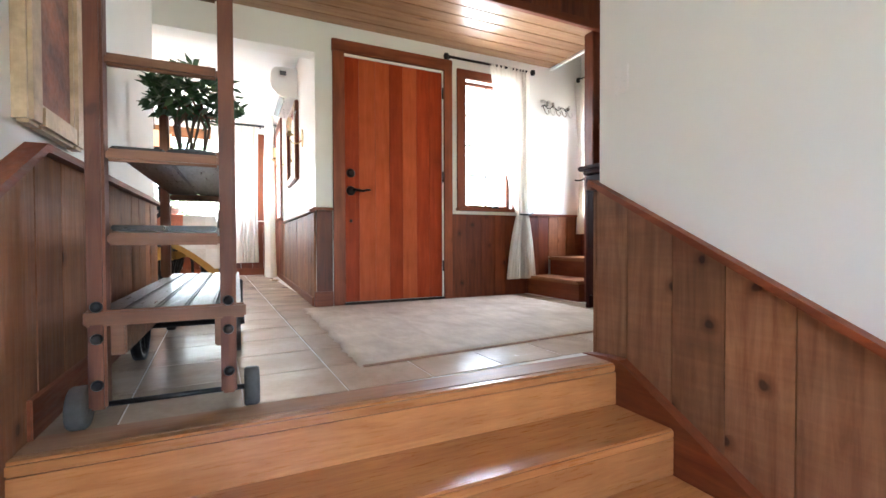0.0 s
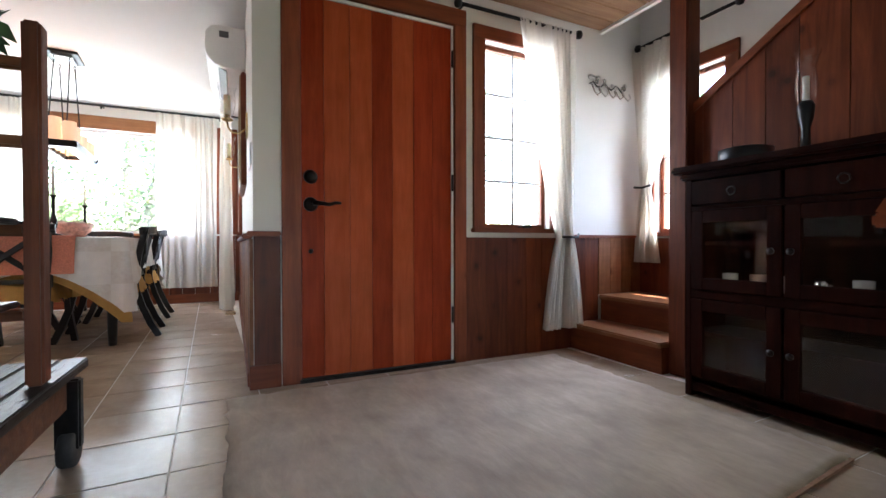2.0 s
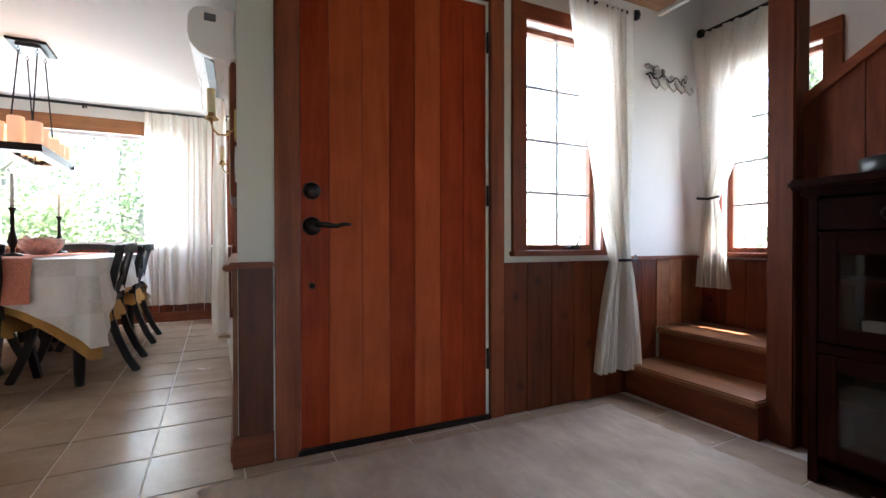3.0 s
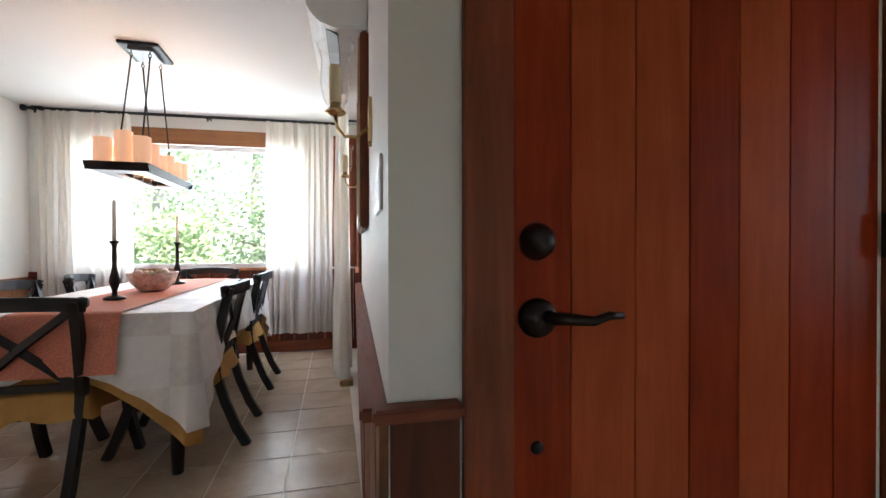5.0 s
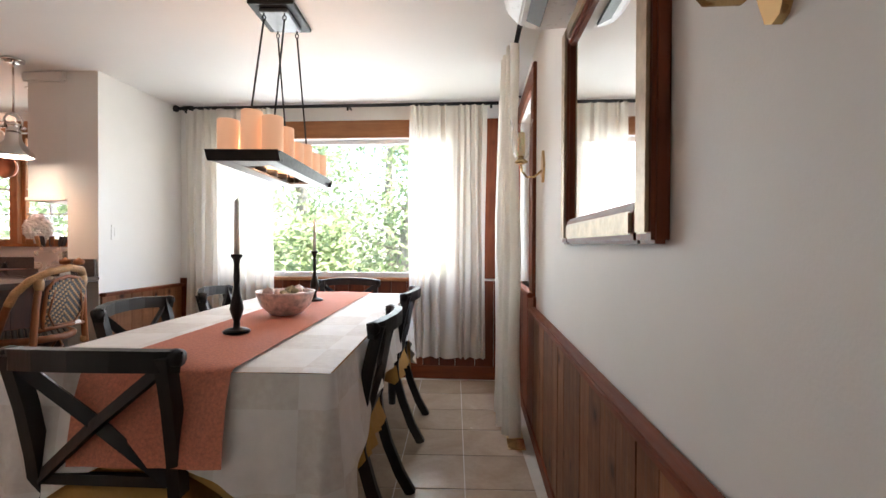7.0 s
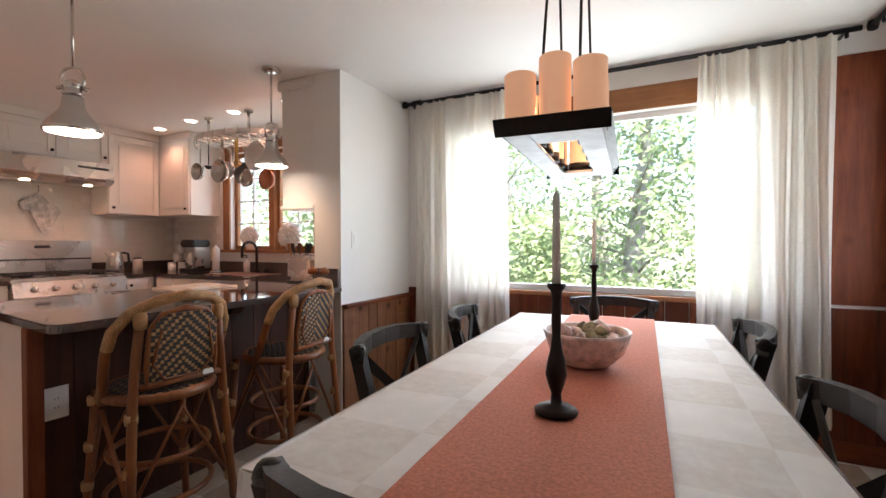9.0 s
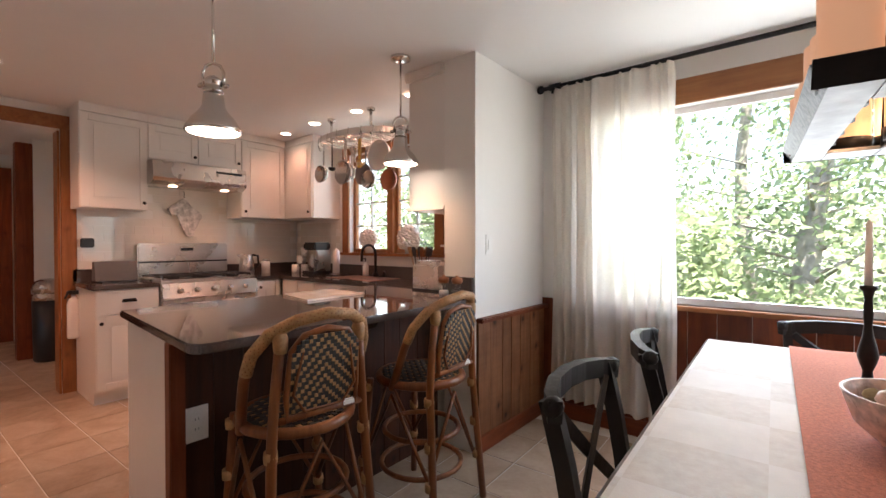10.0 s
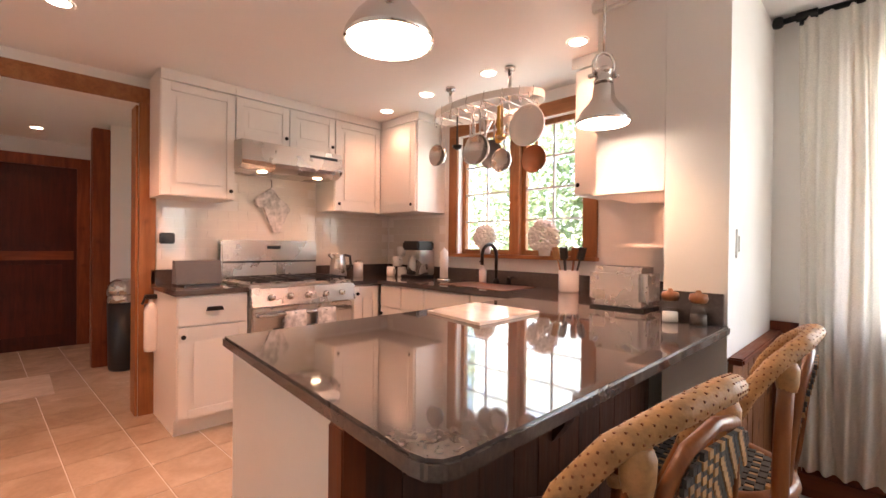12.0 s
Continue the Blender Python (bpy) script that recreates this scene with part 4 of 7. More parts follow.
for x in (CX0 - 0.035, CX1 + 0.0):
    spoked_wheel(cart, (x, 2.10, 0.145), 0.145, 0.035)
part("axle", tube(bm_new(), [(CX0 - 0.05, 2.10, 0.145), (CX1 + 0.02, 2.10, 0.145)], 0.012), IRON, cart)
for x, y in ((CX0 - 0.045, CY0 - 0.03), (CX1 + 0.045, CY0 - 0.03), (CX0 + 0.0, 2.80), (CX1 - 0.0, 2.80)):
    part("caster_wheel", lathe(bm_new(), [(0.0, -0.022), (0.055, -0.022), (0.06, -0.015), (0.06, 0.015), (0.055, 0.022), (0.0, 0.022)], (x, y, 0.06), 20, "x"), RUBBER, cart, "small worn caster wheel")
    if y > 2:
        part("caster_fork", boxm(x - 0.035, x + 0.035, y - 0.02, y + 0.02, 0.06, 0.289, 0.006), IRON, cart)
part("axle", tube(bm_new(), [(CX0 - 0.05, CY0 - 0.03, 0.06), (CX1 + 0.05, CY0 - 0.03, 0.06)], 0.008), IRON, cart)

plant = thing("potted_plant", (-0.09, 2.2, 0.80), "bushy green plant in a low black pot on the cart shelf", "plant")
part("tray", box(bm_new(), -0.2, 0.02, 2.0, 2.4, 0.803, 0.85, 0.012), BLACK, plant)
part("pot", lathe(bm_new(), [(0.07, 0.0), (0.095, 0.09), (0.1, 0.1), (0.085, 0.1)], (-0.09, 2.2, 0.85), 18), BLACK, plant)
rnd = random.Random(4)
bl = bm_new()
for k in range(9):
    a = rnd.uniform(0, 6.28)
    x, y = -0.09 + 0.05 * math.cos(a), 2.2 + 0.05 * math.sin(a)
    bm = bm_new()
    tube(bm, [(x, y, 0.93), (x + rnd.uniform(-0.04, 0.04), y + rnd.uniform(-0.04, 0.04), 1.08), (-0.09 + rnd.uniform(-0.05, 0.05), 2.2 + rnd.uniform(-0.05, 0.05), 1.2)], 0.006, 6)
    part("stem", bm, STEM, plant)
for k in range(520):
    a, b = rnd.uniform(0, 6.28), rnd.uniform(-0.75, 1)
    r = 0.17 * rnd.uniform(0.4, 1) ** 0.5
    c = Vector((-0.08 + 1.15 * r * math.cos(a) * math.sqrt(1 - min(1, b * b) * 0.8), 2.2 + 1.25 * r * math.sin(a) * math.sqrt(1 - min(1, b * b) * 0.8), 1.22 + 0.12 * b))
    d = Vector((rnd.uniform(-1, 1), rnd.uniform(-1, 1), rnd.uniform(-0.9, 0.4))).normalized()
    s = d.orthogonal().normalized() * 0.016
    L = rnd.uniform(0.05, 0.075)
    v = [bl.verts.new(p) for p in (c, c + d * L * 0.45 + s, c + d * L, c + d * L * 0.45 - s)]
    bl.faces.new(v)
tagged(part("leaves", bl, LEAF, plant), kind="stuff")

frame_p = thing("framed_painting", (LEFT_X + 0.02, 1.52, 1.0), "large dark red painting in a wide gilt wooden frame", "picture")
part("canvas", boxm(LEFT_X, LEFT_X + 0.025, 1.32, 1.60, 0.90, 1.80), PAINTING, frame_p)
for b in ((1.24, 1.32, 0.83, 1.88), (1.60, 1.68, 0.83, 1.88), (1.32, 1.60, 0.83, 0.90), (1.32, 1.60, 1.80, 1.88)):
    part("frame_bar", boxm(LEFT_X, LEFT_X + 0.045, *b, 0.01), GILT, frame_p)


def raised_door_x(owner, name, x, side, y0, y1, z0, z1, mat, knob=None, kmat=BRONZE, glassy=False):
    """A framed door facing along x. knob: its y and z."""
    t = side * 0.02
    w = 0.055
    d = part(name, boxm(*sorted((x, x + t)), y0, y0 + w, z0, z1, 0.003), mat, owner)
    part("stile", boxm(*sorted((x, x + t)), y1 - w, y1, z0, z1, 0.003), mat, d)
    part("rail", boxm(*sorted((x, x + t)), y0 + w, y1 - w, z1 - w, z1, 0.003), mat, d)
    part("rail", boxm(*sorted((x, x + t)), y0 + w, y1 - w, z0, z0 + w, 0.003), mat, d)
    if glassy:
        part("pane", boxm(*sorted((x + side * 0.006, x + side * 0.010)), y0 + w, y1 - w, z0 + w, z1 - w), PANE, d)
    else:
        part("panel", boxm(*sorted((x, x + side * 0.009)), y0 + w, y1 - w, z0 + w, z1 - w), mat, d)
        part("raised_field", boxm(*sorted((x + side * 0.009, x + side * 0.018)), y0 + w + 0.03, y1 - w - 0.03, z0 + w + 0.03, z1 - w - 0.03, 0.006), mat, d)
    if knob:
        part("knob", lathe(bm_new(), [(0.005, 0), (0.006, 0.012 * side), (0.014, 0.018 * side), (0.014, 0.024 * side), (0.0, 0.028 * side)], (x + t, knob[0], knob[1]), 12, "x"), kmat, d)
    return d


# dark glazed cabinet beside the stairs
cab = thing("glass_cabinet", (2.69, 1.96, 0), "dark reddish wooden cabinet with glazed doors and drawers", "cabinet")
X0, X1, Y0, Y1 = 2.55, 2.83, 1.54, 2.38
for y in (Y0, Y1 - 0.03):
    part("side_panel", boxm(X0, X1, y, y + 0.03, 0.0, 1.06, 0.003), DARKW, cab)
part("back_panel", boxm(X1 - 0.015, X1, Y0 + 0.03, Y1 - 0.03, 0.08, 1.06), DARKW, cab)
for z in (0.07, 0.30, 0.50, 0.72, 0.88):
    part("shelf", boxm(X0 + 0.01, X1 - 0.015, Y0 + 0.03, Y1 - 0.03, z, z + 0.02), DARKW, cab)
part("top", boxm(X0 - 0.045, X1 + 0.01, Y0 - 0.05, Y1 + 0.05, 1.06, 1.095, 0.01), DARKW, cab)
part("cornice", boxm(X0 - 0.02, X1, Y0 - 0.02, Y1 + 0.02, 1.03, 1.06, 0.008), DARKW, cab)
part("rail", boxm(X0, X0 + 0.02, Y0 + 0.03, Y1 - 0.03, 0.885, 0.905), DARKW, cab)
part("rail", boxm(X0, X0 + 0.02, Y0 + 0.03, Y1 - 0.03, 0.475, 0.51), DARKW, cab)
part("plinth", boxm(X0 + 0.01, X0 + 0.03, Y0 + 0.03, Y1 - 0.03, 0.03, 0.10), DARKW, cab)
ym = (Y0 + Y1) / 2
for a, c in ((Y0 + 0.035, ym - 0.005), (ym + 0.005, Y1 - 0.035)):
    dr = part("drawer", boxm(X0 - 0.012, X0 + 0.2, a, c, 0.91, 1.02, 0.004), DARKW, cab)
    part("ring_pull", tube(bm_new(), [(X0 - 0.02, (a + c) / 2 + 0.018 * math.cos(k), 0.96 + 0.018 * math.sin(k)) for k in [i * 0.52 for i in range(12)]], 0.003, 6, True), BRONZE, dr)
    for z0, z1 in ((0.105, 0.47), (0.515, 0.88)):
        raised_door_x(cab, "door", X0 + 0.012, -1, a, c, z0, z1, DARKW, ((c - 0.03) if a < ym - 0.1 else (a + 0.03), (z0 + z1) / 2), glassy=True)
rnd = random.Random(9)
for k in range(6):
    y = Y0 + 0.1 + 0.12 * k
    mug = thing("cup", (X0 + 0.12, y, 0.52), "small pale cup on the cabinet shelf", "cup", "cups in the cabinet")
    part("bowl", lathe(bm_new(), [(0.02, 0), (0.03, 0.01), (0.032, 0.07), (0.028, 0.07), (0.026, 0.015)], (X0 + 0.12, y, 0.52), 14), CERAMIC if k % 2 else STEEL, mug)
holder = thing("round_box", (2.66, 2.17, 1.095), "round dark lidded box on the cabinet", "box")
part("body", lathe(bm_new(), [(0.10, 0), (0.105, 0.005), (0.105, 0.055), (0.09, 0.06), (0.0, 0.06)], (2.66, 2.17, 1.095), 28), BLACK, holder)
hur = thing("hurricane_lamp", (2.68, 1.95, 1.095), "dark candle lamp with a clear glass chimney", "candle lamp")
part("stand", lathe(bm_new(), [(0.045, 0), (0.045, 0.012), (0.018, 0.02), (0.015, 0.1), (0.025, 0.14), (0.03, 0.19), (0.02, 0.21)], (2.68, 1.95, 1.095), 16), BLACK, hur)
part("candle", lathe(bm_new(), [(0.012, 0), (0.012, 0.1), (0.0, 0.105)], (2.68, 1.95, 1.305), 12), WAX, hur)
part("chimney", lathe(bm_new(), [(0.03, 0), (0.042, 0.06), (0.03, 0.14), (0.05, 0.2), (0.048, 0.2), (0.028, 0.14), (0.04, 0.06), (0.028, 0)], (2.68, 1.95, 1.30), 18, cap=False), PANE, hur)

# ---- dining room things ----
TOP = 0.785
r3 = rod("curtain_rod", (-2.29, WIN_Y - 0.11, 2.32), (0.50, WIN_Y - 0.11, 2.32), 0.014, "long black iron curtain rod over the dining window", (True, False))
part("collar", lathe(bm_new(), [(0.022, -0.04), (0.022, 0.04)], (-2.18, WIN_Y - 0.11, 2.32), 12, "x"), IRON, r3)
for x in (-2.2, -0.77, 0.44):
    part("bracket", tube(bm_new(), [(x, WIN_Y - 0.11, 2.28), (x, WIN_Y - 0.11, 2.32), (x, WIN_Y, 2.32)], 0.009), IRON, r3)
r4 = rod("curtain_rod", (RIGHT_X - 0.13, 5.75, 2.32), (RIGHT_X - 0.13, 7.18, 2.32), 0.014, "black iron curtain rod along the side window", (True, True))
for y in (5.85, 7.05):
    part("bracket", tube(bm_new(), [(RIGHT_X - 0.13, y, 2.28), (RIGHT_X - 0.13, y, 2.32), (RIGHT_X, y, 2.32)], 0.009), IRON, r4)
for name, x0, x1, z0, seed, folds in (("dining_curtain", -2.2, -1.42, 0.16, 5, 9), ("dining_curtain", -0.24, 0.40, 0.20, 6, 8)):
    W = curtain_y("c", -(x1 - x0) / 2, (x1 - x0) / 2, 0, 2.31 - z0, 0, folds, 0.075, "", None, seed)
    curtain(name, W, ((x0 + x1) / 2, WIN_Y - 0.11, z0), 0, "long gathered white sheer curtain at the dining window")
W = curtain_y("c", -0.22, 0.2, 0, 2.26, 0, 5, 0.14, "", None, 7)
curtain("side_curtain", W, (RIGHT_X - 0.16, 6.27, 0.04), 90, "floor-length white sheer curtain at the side window")

table = thing("dining_table", (-0.645, 5.72, 0), "long dining table covered by a white cloth", "table")
TX0, TX1, TY0, TY1 = -1.145, -0.145, 4.735, 6.76
part("tabletop", boxm(TX0 + 0.01, TX1 - 0.01, TY0 + 0.01, TY1 - 0.01, TOP - 0.045, TOP - 0.008, 0.005), BLACKW, table)
for x in (TX0 + 0.1, TX1 - 0.1):
    for y in (TY0 + 0.12, TY1 - 0.12):
        part("leg", lathe(bm_new(), [(0.025, 0), (0.03, 0.1), (0.035, 0.5), (0.045, 0.6), (0.045, TOP - 0.045)], (x, y, 0), 12), BLACKW, table)
part("apron", boxm(TX0 + 0.08, TX1 - 0.08, TY0 + 0.1, TY1 - 0.1, TOP - 0.13, TOP - 0.045), BLACKW, table)


def cloth(bm, x0, x1, y0, y1, z, drop, seed, wave=0.02, points=0.0, n=60):
    """A cloth over a table top: a flat top and a wavy skirt."""
    def skirt_point(s):
        per = 2 * ((x1 - x0) + (y1 - y0))
        d = s * per
        if d < x1 - x0:
            return Vector((x0 + d, y0, 0)), Vector((0, -1, 0)), min(d, x1 - x0 - d)
        d -= x1 - x0
        if d < y1 - y0:
            return Vector((x1, y0 + d, 0)), Vector((1, 0, 0)), min(d, y1 - y0 - d)
        d -= y1 - y0
        if d < x1 - x0:
            return Vector((x1 - d, y1, 0)), Vector((0, 1, 0)), min(d, x1 - x0 - d)
        d -= x1 - x0
        return Vector((x0, y1 - d, 0)), Vector((-1, 0, 0)), min(d, y1 - y0 - d)
    m = n * 7
    rows = []
    for j in range(9):
        v = j / 8
        row = []
        for i in range(m):
            p, o, c = skirt_point((i + 0.01) / m)
            near = max(0.0, 1 - c / 0.42) ** 1.4
            w = noise.noise(Vector((p.x * 9 + seed, p.y * 9, v * 1.2)))
            fold = math.sin(c * 46 + seed) * near * 0.5
            out = o * (0.006 + wave * v * max(0.1, 0.75 + w + fold) + 0.03 * near * v)
            dz = drop * v * (1 + points * near)
            row.append(bm.verts.new((p.x + out.x, p.y + out.y, z - dz - (0.004 if j == 0 else 0))))
        rows.append(row)
    for j in range(8):
        for i in range(m):
            bm.faces.new((rows[j][i], rows[j][(i + 1) % m], rows[j + 1][(i + 1) % m], rows[j + 1][i])).smooth = True
    nx, ny = 24, 48
    g = []
    for j in range(ny + 1):
        row = []
        for i in range(nx + 1):
            x, y = x0 + (x1 - x0) * i / nx, y0 + (y1 - y0) * j / ny
            edge = min(x - x0, x1 - x, y - y0, y1 - y)
            row.append(bm.verts.new((x, y, z - (0.004 if edge < 1e-5 else 0) + 0.0025 * noise.noise(Vector((x * 6, y * 6, seed))))))
        g.append(row)
    for j in range(ny):
        for i in range(nx):
            bm.faces.new((g[j][i], g[j][i + 1], g[j + 1][i + 1], g[j + 1][i])).smooth = True
    return bm


under = thing("undercloth", (-0.645, 5.72, TOP - 0.4), "mustard yellow undercloth with pointed corners", "tablecloth")
part("cloth", cloth(bm_new(), TX0 + 0.012, TX1 - 0.012, TY0 + 0.012, TY1 - 0.012, TOP - 0.006, 0.29, 8, 0.012, 1.1), CUSHION, under)
tcloth = thing("tablecloth", (-0.645, 5.72, TOP - 0.3), "white damask tablecloth hanging over the table edge", "tablecloth")
part("cloth", cloth(bm_new(), TX0 - 0.004, TX1 + 0.004, TY0 - 0.004, TY1 + 0.004, TOP, 0.25, 8, 0.036, 1.15), CLOTH, tcloth)
runner = thing("table_runner", (-0.645, 5.72, TOP), "coral pink woven table runner down the middle", "table runner")
RX0, RX1 = -0.85, -0.418
bm = bm_new()
prof = [(TY0 - 0.072, TOP - 0.25), (TY0 - 0.066, TOP - 0.18), (TY0 - 0.048, TOP - 0.08), (TY0 - 0.02, TOP - 0.002), (TY0, TOP + 0.007)] + [(TY0 + (TY1 - TY0) * k / 30, TOP + 0.0065) for k in range(1, 31)] + [(TY1 + 0.016, TOP - 0.01), (TY1 + 0.04, TOP - 0.3)]
g = []
for k, (y, z) in enumerate(prof):
    g.append([bm.verts.new((RX0 + (RX1 - RX0) * i / 10, y + (0.004 * math.sin(i * 1.3) if z < TOP else 0), z + (0.003 * noise.noise(Vector((i * 0.5, y * 5, 1))) if z > TOP else 0))) for i in range(11)])
for a, c in zip(g, g[1:]):
    for i in range(10):
        bm.faces.new((a[i], a[i + 1], c[i + 1], c[i])).smooth = True
part("cloth", bm, RUNNER, runner)


# the table stands slightly askew in the room
askew = Matrix.Translation((-0.645, 5.72, 0)) @ Matrix.Rotation(radians(2.2), 4, "Z") @ Matrix.Translation((0.645, -5.72, 0))
for ob in (table, under, tcloth, runner):
    ob.matrix_basis = askew @ ob.matrix_basis


def candlestick(x, y, tall):
    c = thing("candlestick", (x, y, TOP + 0.008), "dark turned bronze candlestick with a white taper candle", "candlestick", "candlesticks on the table")
    z = TOP + 0.010
    part("stick", lathe(bm_new(), [(q, w * 0.925) for q, w in ((0.05, 0), (0.052, 0.008), (0.04, 0.016), (0.014, 0.022), (0.012, 0.05), (0.02, 0.075), (0.026, 0.10), (0.022, 0.13), (0.014, 0.165), (0.010, 0.20), (0.012, 0.24), (0.010, 0.29), (0.014, 0.315), (0.022, 0.325), (0.022, 0.335), (0.0, 0.335))], (x, y, z), 22), BRONZE, c)
    part("candle", lathe(bm_new(), [(0.0105, 0), (0.009, tall * 0.95), (0.003, tall), (0.0, tall + 0.004)], (x, y, z + 0.31), 12), WAX, c)
    return c


candlestick(-0.637, 5.215, 0.22)
candlestick(-0.69, 6.21, 0.20)
bowl = thing("bowl", (-0.64, 5.677, TOP + 0.008), "mottled pink ceramic bowl filled with dried pods", "bowl")
part("shell", lathe(bm_new(), [(0.055, 0.0), (0.075, 0.006), (0.12, 0.05), (0.138, 0.105), (0.143, 0.118), (0.136, 0.118), (0.13, 0.10), (0.11, 0.05), (0.06, 0.016), (0.0, 0.014)], (-0.64, 5.677, TOP + 0.009), 32), BOWLC, bowl)
rnd = random.Random(5)
for k in range(22):
    a, r = rnd.uniform(0, 6.28), 0.10 * rnd.uniform(0, 1) ** 0.5
    s = rnd.uniform(0.018, 0.032)
    pod = thing("dried_pod", (-0.64 + r * math.cos(a), 5.677 + r * math.sin(a), TOP + 0.09), "dried brown and cream seed pod in the bowl", "dried pod", "pods in the bowl")
    bm = lathe(bm_new(), [(0.0, -s), (s * 0.7, -s * 0.6), (s, 0), (s * 0.8, s * 0.5), (0.0, s * 0.9)], (-0.64 + r * math.cos(a), 5.677 + r * math.sin(a), TOP + 0.105 + rnd.uniform(-0.01, 0.022)), 10)
    part("pod", bm, FRUIT if k % 3 else BOWLC, pod)


def cross_chair():
    """An X-back chair at the origin, facing +y, its back at -y."""
    c = thing("dining_chair", (0, 0, 0), "black wooden cross-back dining chair with a mustard cushion", "chair", "chairs round the table")
    for s in (-1, 1):
        part("back_leg", bar(bm_new(), [(0.208 * s, -0.345, 0.0), (0.205 * s, -0.29, 0.10), (0.20 * s, -0.235, 0.24), (0.20 * s, -0.195, 0.38), (0.20 * s, -0.188, 0.45), (0.203 * s, -0.20, 0.56), (0.207 * s, -0.225, 0.70), (0.213 * s, -0.262, 0.853)], 0.034, 0.044, (0, 1, 0)), BLACKW, c)
        part("front_leg", bar(bm_new(), [(0.215 * s, 0.31, 0.0), (0.21 * s, 0.265, 0.10), (0.202 * s, 0.215, 0.24), (0.197 * s, 0.19, 0.36), (0.195 * s, 0.185, 0.43)], 0.036, 0.044, (0, 1, 0)), BLACKW, c)
        part("cross_bar", bar(bm_new(), [(-0.19 * s, -0.205, 0.49), (0.0, -0.235 - 0.006 * s, 0.655), (0.19 * s, -0.25, 0.81)], 0.014, 0.034, (0, 0.3, 1)), BLACKW, c)
    part("top_rail", bar(bm_new(), [(-0.24, -0.235, 0.8340), (-0.19, -0.268, 0.8410), (-0.10, -0.296, 0.8480), (0.0, -0.305, 0.8500), (0.10, -0.296, 0.8480), (0.19, -0.268, 0.8410), (0.24, -0.235, 0.8340)], 0.034, 0.056), BLACKW, c)
    for s in (-1, 1):
        part("rail_scroll", lathe(bm_new(), [(0.0, -0.02), (0.022, -0.018), (0.026, 0), (0.022, 0.018), (0.0, 0.02)], (0.23 * s, -0.245, 0.8440), 12, "x"), BLACKW, c)
    part("lower_rail", bar(bm_new(), [(-0.19, -0.20, 0.49), (0.19, -0.20, 0.49)], 0.02, 0.03), BLACKW, c)
    part("seat", prism(bm_new(), [(-0.205, -0.20), (0.205, -0.20), (0.225, 0.21), (0.15, 0.235), (-0.15, 0.235), (-0.225, 0.21)], "z", 0.425, 0.45), BLACKW, c)
    bm = bm_new()
    n = 14
    top = [[bm.verts.new((-0.215 + 0.43 * i / n, -0.20 + 0.43 * j / n, 0.455 + 0.035 * (1 - abs(2 * i / n - 1) ** 4) * (1 - abs(2 * j / n - 1) ** 4) + 0.004 * noise.noise(Vector((i, j, 0))))) for i in range(n + 1)] for j in range(n + 1)]
    for j in range(n):
        for i in range(n):
            bm.faces.new((top[j][i], top[j][i + 1], top[j + 1][i + 1], top[j + 1][i])).smooth = True
    rim = [top[0][i] for i in range(n)] + [top[j][n] for j in range(n)] + [top[n][i] for i in range(n, 0, -1)] + [top[j][0] for j in range(n, 0, -1)]
    low = [bm.verts.new((v.co.x * 1.11 + 0.014 * math.sin(k * 1.7), v.co.y * 1.11 + 0.014 * math.cos(k * 1.9), 0.355 + 0.012 * math.sin(k * 1.1))) for k, v in enumerate(rim)]
    for k in range(len(rim)):
        bm.faces.new((rim[k], rim[(k + 1) % len(rim)], low[(k + 1) % len(rim)], low[k])).smooth = True
    part("cushion", bm, CUSHION, c, "mustard yellow seat cushion with a skirt")
    return c


chair = cross_chair()
chair.matrix_basis = pose(-0.72, 4.885, 0, 0, 0, 1)
for x, y, rz in ((-0.67, 6.72, 184), (-0.315, 5.31, 93), (-0.35, 6.25, 92), (-1.07, 5.55, -88), (-1.06, 6.22, -77)):
    copy_thing(chair, pose(x, y, 0, 0, 0, rz))

# chandelier of candle shades
SHADE = glow("amber_candle_shade", (0.80, 0.57, 0.40), 0.0)
sn, sl = SHADE.node_tree.nodes, SHADE.node_tree.links
sb = sn["Principled BSDF"]
sb.inputs["Emission Color"].default_value = (1.0, 0.47, 0.25, 1)
sb.inputs["Emission Strength"].default_value = 0.055
sb.inputs["Roughness"].default_value = 0.6
HX, HY, HZ = -0.715, 5.785, 1.507
ch = thing("chandelier", (HX, HY, HZ), "black iron tray chandelier with lit amber candle shades", "chandelier")
LX, LY = 0.135, 0.432
for name, b in (("tray_side", (-LX, -0.06, -LY, LY)), ("tray_side", (0.06, LX, -LY, LY)), ("tray_end", (-0.06, 0.06, -LY, -0.30)), ("tray_end", (-0.06, 0.06, 0.30, LY))):
    part(name, boxm(HX + b[0], HX + b[1], HY + b[2], HY + b[3], HZ - 0.004, HZ + 0.006, 0.002), PEWTER, ch)
for s in (-1, 1):
    part("tray_lip", prism(bm_new(), [(HX + s * LX, HZ - 0.005), (HX + s * (LX + 0.023), HZ + 0.04), (HX + s * (LX + 0.013), HZ + 0.04), (HX + s * (LX - 0.01), HZ)], "y", HY - LY, HY + LY), IRON, ch)
    part("tray_lip", prism(bm_new(), [(HY + s * LY, HZ - 0.005), (HY + s * (LY + 0.025), HZ + 0.04), (HY + s * (LY + 0.015), HZ + 0.04), (HY + s * (LY - 0.01), HZ)], "x", HX - LX - 0.021, HX + LX + 0.021), IRON, ch)
spots = [(-0.098, -0.365, 0.15), (0.0, -0.35, 0.195), (0.098, -0.365, 0.165)]
